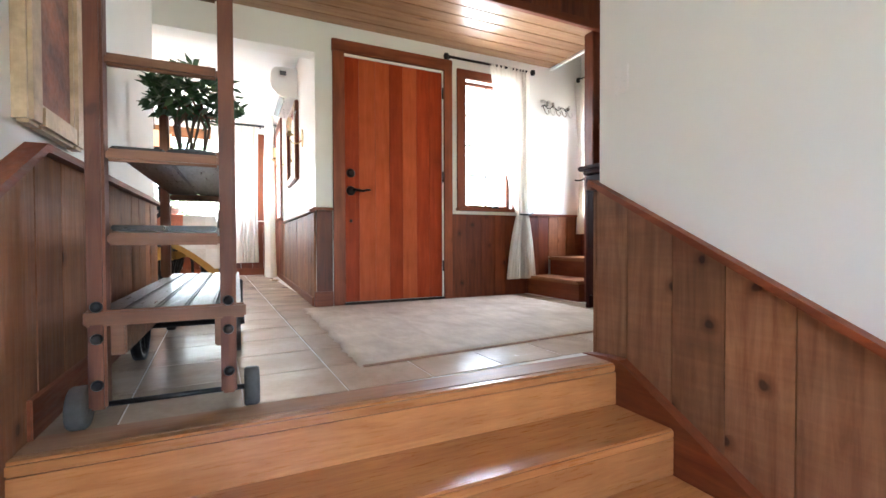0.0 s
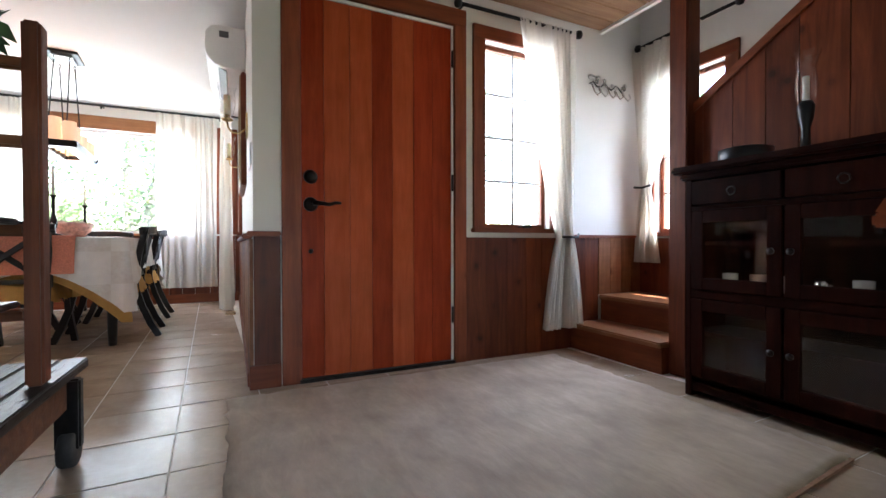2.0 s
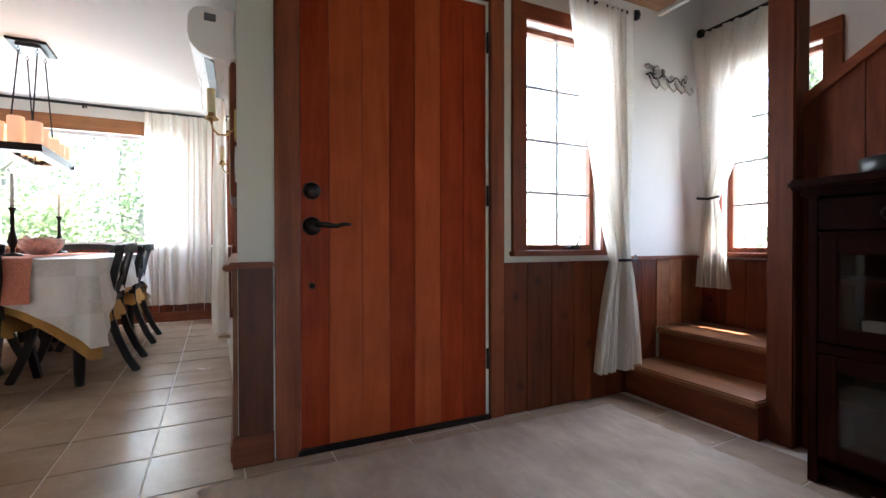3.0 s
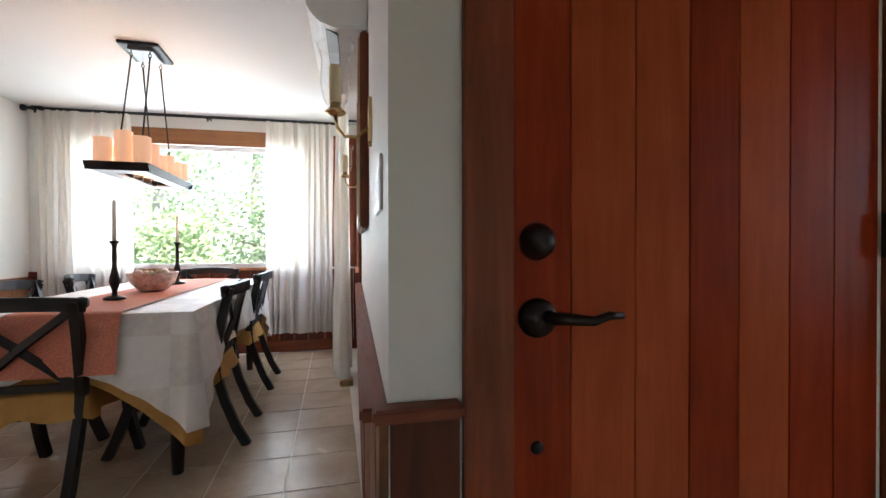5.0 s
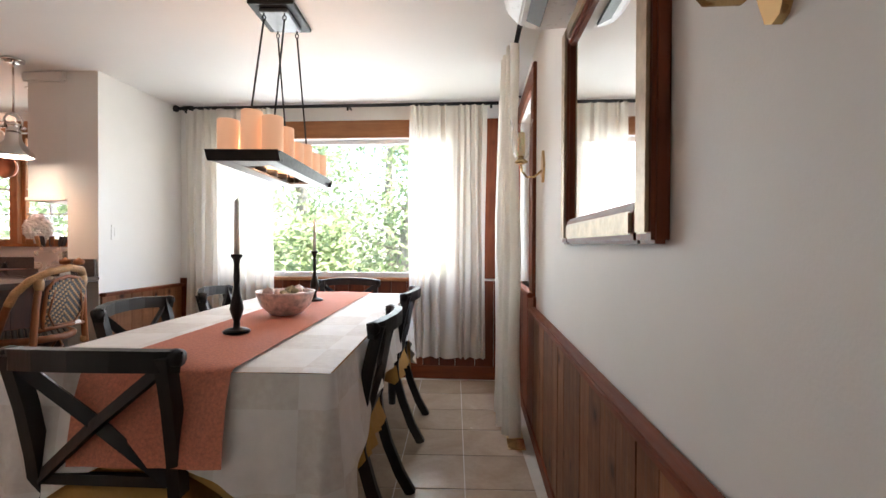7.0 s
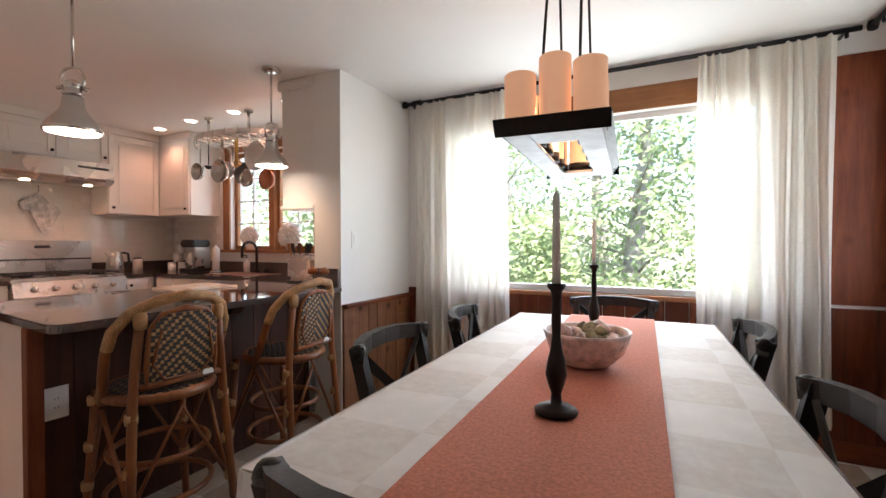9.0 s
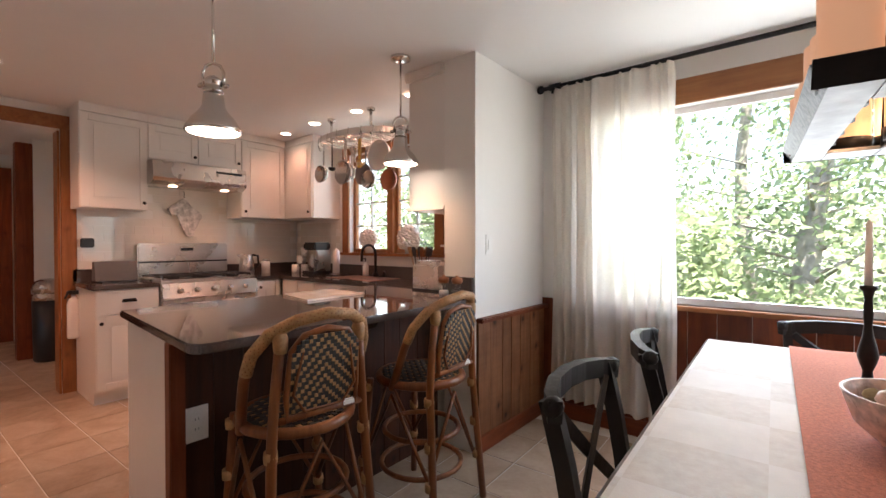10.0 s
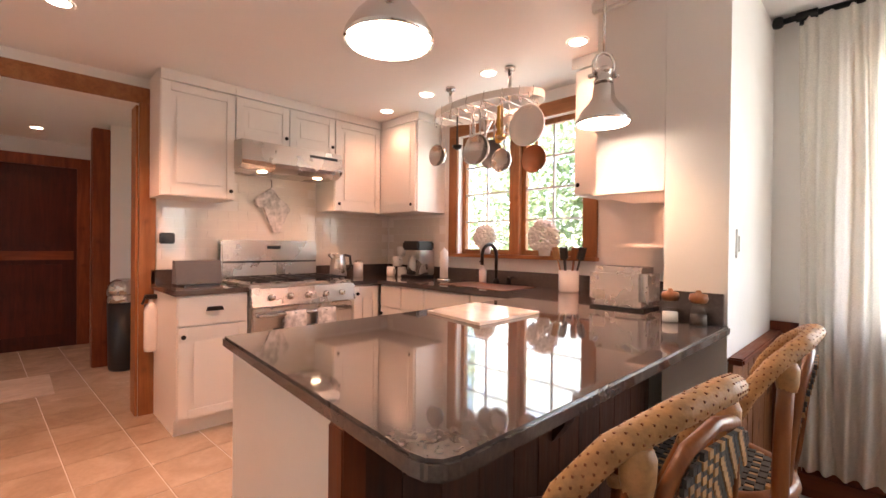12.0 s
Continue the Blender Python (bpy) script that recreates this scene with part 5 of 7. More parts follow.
for k in range(4):
    for s in (-1, 1):
        spots.append((0.095 * s, -0.215 + 0.145 * k, (0.125, 0.155, 0.115, 0.14)[(k + (s > 0)) % 4]))
spots += [(-0.098, 0.365, 0.15), (0.0, 0.35, 0.18), (0.098, 0.365, 0.14)]
for k, (dx, dy, h) in enumerate(spots):
    part("cup", lathe(bm_new(), [(0.047, 0), (0.049, 0.034), (0.045, 0.034)], (HX + dx, HY + dy, HZ + 0.006), 20), IRON, ch)
    part("shade", lathe(bm_new(), [(0.0455, 0.028), (0.046, 0.028 + h), (0.0435, 0.031 + h), (0.041, 0.020 + h), (0.041, 0.035)], (HX + dx, HY + dy, HZ + 0.006), 24, cap=False), SHADE, ch, "lit amber candle shade")
part("canopy", boxm(HX - 0.115, HX + 0.115, HY - 0.15, HY + 0.15, CEILING - 0.022, CEILING - 0.001, 0.004), IRON, ch)
part("canopy_plate", boxm(HX - 0.072, HX + 0.072, HY - 0.11, HY + 0.11, CEILING - 0.042, CEILING - 0.022, 0.004), PEWTER, ch)
for s in (-1, 1):
    for q in (-1, 1):
        top, foot = (HX + 0.052 * s, HY + 0.095 * q, CEILING - 0.075), (HX + 0.06 * s, HY + 0.30 * q, HZ + 0.004)
        rod_ = part("rod", tube(bm_new(), [top, foot], 0.0048, 8), IRON, ch)
        part("eye_loop", tube(bm_new(), [(top[0] + 0.009 * math.cos(a), top[1], CEILING - 0.066 + 0.013 * math.sin(a)) for a in [k * 0.6283 for k in range(10)]], 0.0028, 6, True), IRON, rod_)
        part("hook_stem", tube(bm_new(), [(top[0], top[1], CEILING - 0.042), (top[0], top[1], CEILING - 0.056)], 0.004, 6), IRON, rod_)
ch.matrix_basis = ch.matrix_basis @ Matrix.Rotation(radians(4), 4, "Z")

# air conditioner, sconces, mirror and switches on the right wall
ac = thing("air_conditioner", (RIGHT_X - 0.1, 4.86, 1.985), "white wall-mounted air conditioner near the ceiling", "air conditioner")
bm = prism(bm_new(), [(RIGHT_X - 0.003, 1.985), (RIGHT_X - 0.13, 1.98), (RIGHT_X - 0.20, 2.0), (RIGHT_X - 0.245, 2.05), (RIGHT_X - 0.26, 2.11), (RIGHT_X - 0.255, 2.22), (RIGHT_X - 0.22, 2.265), (RIGHT_X - 0.16, 2.275), (RIGHT_X - 0.003, 2.275)], "y", 4.45, 5.27)
bmesh.ops.bevel(bm, geom=list(bm.edges), offset=0.006, segments=2, affect="EDGES")
part("body", bm, PLASTIC, ac)
part("louver", bar(bm_new(), [(RIGHT_X - 0.165, 4.50, 1.992), (RIGHT_X - 0.165, 5.22, 1.992)], 0.09, 0.008, (0.5, 0, 1)), GREYP, ac, "grey air louver")
part("end_badge", boxm(RIGHT_X - 0.17, RIGHT_X - 0.11, 4.447, 4.4495, 2.19, 2.235, 0.001), GREYP, ac, "small grey badge")


def sconce(y, z):
    s = thing("wall_sconce", (RIGHT_X - 0.06, y, z), "brass wall sconce with a glass shade and cream candle", "wall sconce", "sconces beside the mirror")
    part("back_plate", prism(bm_new(), [(y + 0.035 * math.cos(k * 0.3927) * (1.0 + 0.15 * math.cos(k * 1.57)), z + 0.02 + 0.085 * math.sin(k * 0.3927)) for k in range(16)], "x", RIGHT_X - 0.012, RIGHT_X), BRASS, s)
    part("arm", tube(bm_new(), [(RIGHT_X - 0.01, y, z + 0.0), (RIGHT_X - 0.05, y, z - 0.035), (RIGHT_X - 0.09, y, z - 0.035), (RIGHT_X - 0.115, y, z - 0.005), (RIGHT_X - 0.12, y, z + 0.03)], 0.006), BRASS, s)
    part("cup", lathe(bm_new(), [(0.008, 0), (0.03, 0.008), (0.036, 0.014), (0.03, 0.02), (0.018, 0.03), (0.016, 0.05)], (RIGHT_X - 0.12, y, z + 0.03), 18), BRASS, s)
    part("candle", lathe(bm_new(), [(0.02, 0), (0.02, 0.12), (0.016, 0.125), (0.0, 0.125)], (RIGHT_X - 0.12, y, z + 0.075), 16), CREAM, s)
    part("glass_shade", lathe(bm_new(), [(0.02, 0.0), (0.04, 0.03), (0.05, 0.09), (0.046, 0.16), (0.062, 0.21), (0.06, 0.21), (0.044, 0.16), (0.048, 0.09), (0.038, 0.03), (0.018, 0.002)], (RIGHT_X - 0.12, y, z + 0.055), 22, cap=False), PANE, s)


sconce(4.10, 1.48)
sconce(5.9, 1.545)
mir = thing("wall_mirror", (RIGHT_X - 0.02, 4.85, 1.15), "large mirror in a wide stepped wooden frame", "mirror")
M0, M1 = 4.39, 5.24
part("glass", boxm(RIGHT_X - 0.02, RIGHT_X - 0.012, M0 + 0.09, M1 - 0.09, 1.24, 1.86), MIRROR, mir)
for b in ((M0, M0 + 0.09, 1.15, 1.95), (M1 - 0.09, M1, 1.15, 1.95), (M0 + 0.09, M1 - 0.09, 1.15, 1.24), (M0 + 0.09, M1 - 0.09, 1.86, 1.95)):
    part("frame_bar", boxm(RIGHT_X - 0.035, RIGHT_X, *b, 0.008), TRIM_Z if b[1] - b[0] < 0.1 else TRIM_Y, mir)
    part("frame_bead", boxm(RIGHT_X - 0.043, RIGHT_X - 0.0352, b[0] + 0.015, b[1] - 0.015, b[2] + 0.02, b[3] - 0.02, 0.004), GILT, mir)
sw = thing("switch_plate", (RIGHT_X - 0.004, 3.64, 1.22), "white four-gang rocker switch plate", "light switch")
part("plate", boxm(RIGHT_X - 0.007, RIGHT_X, 3.53, 3.755, 1.152, 1.277, 0.003), PLASTIC, sw)
for k in range(4):
    part("rocker", boxm(RIGHT_X - 0.0085, RIGHT_X - 0.006, 3.555 + 0.046 * k, 3.591 + 0.046 * k, 1.18, 1.249, 0.003), PLASTIC, sw)
sw = thing("switch_plate", (-2.316, 6.57, 1.23), "small white light switch on the wing wall", "light switch")
part("plate", boxm(-2.32, -2.314, 6.535, 6.605, 1.17, 1.285, 0.002), PLASTIC, sw)
part("rocker", boxm(-2.314, -2.309, 6.553, 6.587, 1.195, 1.26, 0.002), PLASTIC, sw)
sw = thing("wall_plate", (1.612, 1.17, 1.2), "small white switch plate on the stair wall", "light switch")
part("plate", boxm(1.611, 1.617, 1.135, 1.21, 1.16, 1.275, 0.002), PLASTIC, sw)
vent = thing("floor_vent", (0.55, 6.12, 0.003), "small metal floor vent by the wall", "floor vent")
part("grille", boxm(0.50, 0.60, 6.0, 6.25, 0.001, 0.006, 0.002), BRASS, vent)

# ---- kitchen things ----
CT = 0.915
FX = -4.94


def base_cabinet(x0, x1, y0, y1, front, doors, drawer=True, label="white painted base cabinet with raised panel doors", z1=CT - 0.035):
    c = thing("base_cabinet", ((x0 + x1) / 2, (y0 + y1) / 2, 0), label, "kitchen cabinet", "base cabinets")
    part("body", boxm(x0, x1, y0, y1, 0.1, z1), CAB, c)
    if front == "x":
        part("toe_kick", boxm(x0, x1 - 0.06, y0, y1, 0.0, 0.1), CAB, c)
        dz = 0.69 if drawer else z1 - 0.01
        w = (y1 - y0) / doors
        for k in range(doors):
            raised_door_x(c, "door", x1, 1, y0 + w * k + 0.004, y0 + w * (k + 1) - 0.004, 0.115, dz - 0.005, CAB, (y0 + w * k + 0.03, dz - 0.06))
        if drawer:
            d = part("drawer", boxm(x1, x1 + 0.02, y0 + 0.004, y1 - 0.004, dz + 0.005, z1 - 0.01, 0.004), CAB, c)
            part("cup_pull", prism(bm_new(), [((y0 + y1) / 2 - 0.05, dz + 0.09), ((y0 + y1) / 2 - 0.04, dz + 0.115), ((y0 + y1) / 2 + 0.04, dz + 0.115), ((y0 + y1) / 2 + 0.05, dz + 0.09)], "x", x1 + 0.02, x1 + 0.045), BRONZE, d)
    else:
        part("toe_kick", boxm(x0, x1, y0 + 0.06, y1, 0.0, 0.1), CAB, c)
        w = (x1 - x0) / doors
        for k in range(doors):
            a, e = x0 + w * k + 0.004, x0 + w * (k + 1) - 0.004
            d = part("door", boxm(a, e, y0 - 0.018, y0, 0.115, 0.69, 0.003), CAB, c)
            part("raised_field", boxm(a + 0.06, e - 0.06, y0 - 0.024, y0 - 0.018, 0.18, 0.63, 0.005), CAB, d)
            part("knob", lathe(bm_new(), [(0.005, 0), (0.014, -0.018), (0.0, -0.026)], (a + 0.03, y0 - 0.018, 0.64), 12, "y"), BRONZE, d)
            part("drawer", boxm(a, e, y0 - 0.018, y0, 0.70, z1 - 0.01, 0.003), CAB, c)
    return c


base_cabinet(KIT_X, FX, 5.22, 5.64, "x", 1)
base_cabinet(KIT_X, FX, 6.47, 6.72, "x", 1, False)
base_cabinet(-4.9, -4.35, 6.74, WIN_Y, "y", 2)
base_cabinet(-4.35, -3.42, 6.74, WIN_Y, "y", 2)
pen = thing("peninsula_cabinet", (-3.05, 5.8, 0), "peninsula base with a white end panel and boarded back", "kitchen cabinet")
part("body", prism(bm_new(), [(-3.34, 5.0), (-2.62, 4.935), (-2.62, 6.74), (-3.34, 6.74)], "z", 0.0, CT - 0.035), CAB, pen)
part("corner_trim", boxm(-2.62, -2.57, 4.918, 4.97, 0.0, CT - 0.035, 0.003), TRIM_Z, pen)
rnd = random.Random(31)
y = 4.97
while y < 6.42:
    w = min(rnd.uniform(0.11, 0.16), 6.425 - y)
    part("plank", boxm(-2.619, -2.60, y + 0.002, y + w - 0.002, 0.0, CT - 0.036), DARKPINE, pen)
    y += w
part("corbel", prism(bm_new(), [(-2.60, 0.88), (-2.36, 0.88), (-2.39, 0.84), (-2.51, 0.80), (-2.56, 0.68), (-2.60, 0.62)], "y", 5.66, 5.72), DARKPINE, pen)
out = thing("outlet_plate", (-2.60, 5.016, 0.56), "white outlet plate on the boarded back", "power outlet")
part("plate", boxm(-2.60, -2.594, 4.974, 5.058, 0.495, 0.625, 0.002), PLASTIC, out)
part("insert", boxm(-2.594, -2.592, 4.999, 5.033, 0.525, 0.595, 0.001), PLASTIC, out)
for z in (0.542, 0.578):
    for y in (5.010, 5.022):
        part("slot", boxm(-2.592, -2.5915, y - 0.001, y + 0.001, z - 0.005, z + 0.005), GREYP, out)

# worktop: one slab round the kitchen
bm = bm_new()
slab = [(-3.365, 4.975), (-2.37, 4.897), (-2.34, 4.902), (-2.318, 4.92), (-2.31, 4.95), (-2.31, 6.43), (-2.56, 6.43), (-2.56, WIN_Y - 0.002), (KIT_X + 0.002, WIN_Y - 0.002), (KIT_X + 0.002, 6.465), (-4.91, 6.465), (-4.91, 6.70), (-3.38, 6.70)]
prism(bm, slab, "z", CT - 0.034, CT)
bmesh.ops.bevel(bm, geom=[e for e in bm.edges], offset=0.006, segments=2, affect="EDGES")
wt = thing("worktop", (-3.0, 5.8, CT), "polished dark grey stone worktop around the kitchen", "worktop")
part("slab", bm, STONE, wt)
part("slab", boxm(KIT_X + 0.002, -4.91, 5.20, 5.645, CT - 0.034, CT, 0.006), STONE, wt)
part("upstand", boxm(KIT_X + 0.002, KIT_X + 0.022, 5.20, 5.645, CT, CT + 0.1, 0.002), STONE, wt)
part("upstand", boxm(KIT_X + 0.002, KIT_X + 0.022, 6.465, WIN_Y, CT, CT + 0.1, 0.002), STONE, wt)
part("upstand", boxm(KIT_X + 0.022, -2.57, WIN_Y - 0.022, WIN_Y - 0.002, CT, CT + 0.1, 0.002), STONE, wt)
part("upstand", boxm(-2.55, -2.33, 6.408, 6.428, CT, CT + 0.12, 0.002), STONE, wt)


def wall_cabinet_x(y0, y1, z0, z1, doors, knob_side, label="white wall cabinet with a raised panel door"):
    c = thing("wall_cabinet", (KIT_X + 0.16, (y0 + y1) / 2, z0), label, "kitchen cabinet", "wall cabinets")
    part("body", boxm(KIT_X, -5.24, y0, y1, z0, z1), CAB, c)
    w = (y1 - y0) / doors
    for k in range(doors):
        a, e = y0 + w * k + 0.003, y0 + w * (k + 1) - 0.003
        right = knob_side == "r" or (doors == 2 and k == 0)
        raised_door_x(c, "door", -5.24, 1, a, e, z0 + 0.004, z1 - 0.01, CAB, ((e - 0.03) if right else (a + 0.03), z0 + 0.06))
    part("cornice", boxm(KIT_X, -5.215, y0, y1, z1, CEILING - 0.002), CAB, c)
    return c


wall_cabinet_x(5.19, 5.655, 1.52, 2.28, 1, "r")
wall_cabinet_x(5.658, 6.47, 1.97, 2.28, 2, "r", "short white double cabinet above the range hood")
wall_cabinet_x(6.473, 6.95, 1.50, 2.28, 1, "l")
c = thing("wall_cabinet", (-5.0, 7.1, 1.5), "white corner wall cabinet beside the window", "kitchen cabinet", "wall cabinets")
part("body", boxm(KIT_X, -4.72, 6.97, WIN_Y, 1.50, 2.28), CAB, c)
d = part("door", boxm(-5.215, -4.73, 6.95, 6.97, 1.505, 2.27, 0.003), CAB, c)
part("raised_field", boxm(-5.15, -4.79, 6.943, 6.95, 1.57, 2.21, 0.005), CAB, d)
part("knob", lathe(bm_new(), [(0.005, 0), (0.014, -0.018), (0.0, -0.026)], (-4.77, 6.95, 1.56), 12, "y"), BRONZE, d)
part("cornice", boxm(KIT_X, -4.70, 6.955, WIN_Y, 2.28, CEILING - 0.002), CAB, c)
c = thing("wall_cabinet", (-3.0, 7.1, 1.53), "white wall cabinet to the side of the kitchen window", "kitchen cabinet", "wall cabinets")
part("body", boxm(-3.24, -2.86, 6.96, WIN_Y, 1.52, 2.28), CAB, c)
d = part("door", boxm(-3.24, -2.87, 6.94, 6.96, 1.525, 2.27, 0.003), CAB, c)
part("raised_field", boxm(-3.18, -2.93, 6.933, 6.94, 1.59, 2.21, 0.005), CAB, d)
for x in (-3.21, -2.9):
    part("knob", lathe(bm_new(), [(0.005, 0), (0.014, -0.018), (0.0, -0.026)], (x, 6.94, 1.58), 12, "y"), BRONZE, d)
part("cornice", boxm(-3.26, -2.85, 6.93, WIN_Y, 2.28, CEILING - 0.002), CAB, c)
c = thing("end_cabinet", (-2.7, 6.8, 1.47), "white cabinet end panel over an open niche", "kitchen cabinet", "wall cabinets")
part("body", boxm(-2.85, -2.552, 6.432, WIN_Y, 1.47, CEILING - 0.002), CAB, c)
part("cornice", boxm(-2.875, -2.552, 6.405, WIN_Y - 0.36, 2.28, CEILING - 0.003, 0.01), CAB, c)
part("bottom_trim", boxm(-2.87, -2.552, 6.425, 6.9, 1.445, 1.47, 0.003), CAB, c)
part("niche_back", boxm(-2.85, -2.552, WIN_Y - 0.14, WIN_Y - 0.025, CT + 0.1, 1.445), CAB, c)
part("shelf", boxm(-2.85, -2.552, 6.75, WIN_Y - 0.14, 1.21, 1.225, 0.002), CAB, c)

# range and hood
rg = thing("gas_range", (-5.22, 6.06, 0), "stainless steel gas range with an oven and towels", "stove")
R0, R1 = 5.646, 6.445
part("body", boxm(KIT_X + 0.01, FX + 0.02, R0, R1, 0.08, 0.90, 0.004), STEEL, rg)
part("cooktop", boxm(KIT_X + 0.06, FX + 0.03, R0, R1, 0.901, 0.925, 0.005), STEEL, rg)
part("control_panel", prism(bm_new(), [(FX + 0.02, 0.78), (FX + 0.085, 0.78), (FX + 0.06, 0.90), (FX + 0.02, 0.905)], "y", R0, R1), STEEL, rg)
for k in range(5):
    y = R0 + 0.13 + 0.137 * k
    part("knob", lathe(bm_new(), [(0.022, 0), (0.022, 0.02), (0.018, 0.03), (0.0, 0.03)], (FX + 0.075, y, 0.84), 16, "x"), CHROME, rg)
od = part("oven_door", boxm(FX + 0.02, FX + 0.055, R0 + 0.01, R1 - 0.01, 0.25, 0.765, 0.006), STEEL, rg)
part("oven_glass", boxm(FX + 0.055, FX + 0.058, R0 + 0.15, R1 - 0.15, 0.36, 0.62), BLACK, od)
part("oven_handle", tube(bm_new(), [(FX + 0.055, R0 + 0.05, 0.715), (FX + 0.10, R0 + 0.05, 0.72), (FX + 0.10, R1 - 0.05, 0.72), (FX + 0.055, R1 - 0.05, 0.715)], 0.013), CHROME, od)
part("drawer_front", boxm(FX + 0.02, FX + 0.05, R0 + 0.01, R1 - 0.01, 0.09, 0.24, 0.005), STEEL, rg)
part("back_guard", boxm(KIT_X + 0.01, KIT_X + 0.075, R0, R1, 0.90, 1.235, 0.012), STEEL, rg)
part("back_groove", boxm(KIT_X + 0.075, KIT_X + 0.0765, R0 + 0.01, R1 - 0.01, 1.055, 1.07), BLACK, rg)
part("clock_panel", boxm(KIT_X + 0.075, KIT_X + 0.078, 6.0, 6.11, 1.165, 1.19), BLACK, rg)
for i in range(3):
    y0, y1 = R0 + 0.03 + 0.252 * i, R0 + 0.03 + 0.252 * i + 0.24
    bm = bm_new()
    for x in (-5.42, -5.30, -5.18, -5.06, -4.97):
        tube(bm, [(x, y0, 0.95), (x, y1, 0.95)], 0.006, 6)
    for y in (y0, (y0 + y1) / 2, y1):
        tube(bm, [(-5.43, y, 0.93), (-5.43, y, 0.95), (-4.96, y, 0.95), (-4.96, y, 0.93)], 0.007, 6)
    part("grate", bm, IRON, rg)
    for x in (-5.36, -5.08):
        part("burner", lathe(bm_new(), [(0.045, 0), (0.045, 0.01), (0.025, 0.018), (0.0, 0.018)], (x, (y0 + y1) / 2, 0.925), 16), IRON, rg)
for y in (5.94, 6.18):
    tw = thing("dish_towel", (FX + 0.1, y, 0.72), "white dish towel with blue flowers over the oven handle", "towel", "towels on the oven")
    bm = bm_new()
    prof = [(FX + 0.085, 0.50), (FX + 0.083, 0.70), (FX + 0.09, 0.735), (FX + 0.10, 0.738), (FX + 0.114, 0.733), (FX + 0.118, 0.70), (FX + 0.12, 0.60), (FX + 0.118, 0.44)]
    g = [[bm.verts.new((x + 0.004 * math.sin(i * 1.2 + z * 9), y - 0.075 + 0.15 * i / 8, z)) for i in range(9)] for x, z in prof]
    for a, e in zip(g, g[1:]):
        for i in range(8):
            bm.faces.new((a[i], a[i + 1], e[i + 1], e[i])).smooth = True
    part("cloth", bm, FLORAL, tw)
hood = thing("range_hood", (-5.3, 6.06, 1.745), "stainless under-cabinet range hood with lit lamps", "range hood")
part("body", prism(bm_new(), [(KIT_X, 1.76), (-5.14, 1.745), (-5.075, 1.775), (-5.06, 1.80), (-5.075, 1.945), (KIT_X, 1.966)], "y", R0, R1), STEEL, hood)
part("vent_slot", boxm(-5.072, -5.063, 6.16, 6.40, 1.885, 1.905), BLACK, hood)
for y in (5.83, 6.28):
    part("lamp_lens", lathe(bm_new(), [(0.035, 0), (0.035, -0.006), (0.0, -0.006)], (-5.17, y, 1.744), 18), BULB, hood)
MZ = 0.045
mitt = thing("oven_mitt", (KIT_X + 0.02, 6.03, 1.45), "patterned oven mitts hanging above the range", "oven mitt")
part("hook", tube(bm_new(), [(KIT_X, 6.05, 1.70 + MZ), (KIT_X + 0.03, 6.05, 1.69 + MZ), (KIT_X + 0.03, 6.05, 1.62 + MZ)], 0.004, 6), STEEL, mitt)
bm = prism(bm_new(), [(6.04, 1.63), (5.90, 1.52), (5.93, 1.46), (5.99, 1.47), (6.02, 1.36), (6.06, 1.26), (6.12, 1.25), (6.15, 1.33), (6.18, 1.42), (6.22, 1.45), (6.19, 1.50), (6.10, 1.55), (6.07, 1.63)], "x", KIT_X + 0.016, KIT_X + 0.045)
bmesh.ops.bevel(bm, geom=list(bm.edges), offset=0.008, segments=2, affect="EDGES")
bmesh.ops.translate(bm, vec=(0, 0, MZ), verts=bm.verts)
part("mitt", bm, FLORAL, mitt)

# subway tiles behind the worktop
sub_w, sub_h = 0.15, 0.075
me_x = mesh_of("tile", boxm(0, 0.004, 0.0013, sub_w - 0.0013, 0.0013, sub_h - 0.0013, 0.0018), SUBWAY)
me_y = mesh_of("tile", boxm(0.0006, sub_w - 0.0006, -0.003, 0, 0.0012, sub_h - 0.0012, 0.0015), SUBWAY)
spots_x, spots_y = [], []
for r in range(12):
    z = CT + 0.1 + sub_h * r
    off = (r % 2) * sub_w / 2
    for k in range(-1, 15):
        y = 5.19 + off + sub_w * k
        if y < 5.18 or y + sub_w > WIN_Y:
            continue
        if z + sub_h <= 1.525 or (5.65 < y and y + sub_w < 6.48 and z + sub_h < 1.84):
            spots_x.append((KIT_X + 0.001, y, z))
    for k in range(6):
        x = KIT_X + 0.02 + off + sub_w * k
        if z + sub_h <= 1.515 and x + sub_w < -4.66:
            spots_y.append((x, WIN_Y - 0.001, z))
pieces("tile", me_x, spots_x, wall_kitchen)
pieces("tile", me_y, spots_y, wall_window)


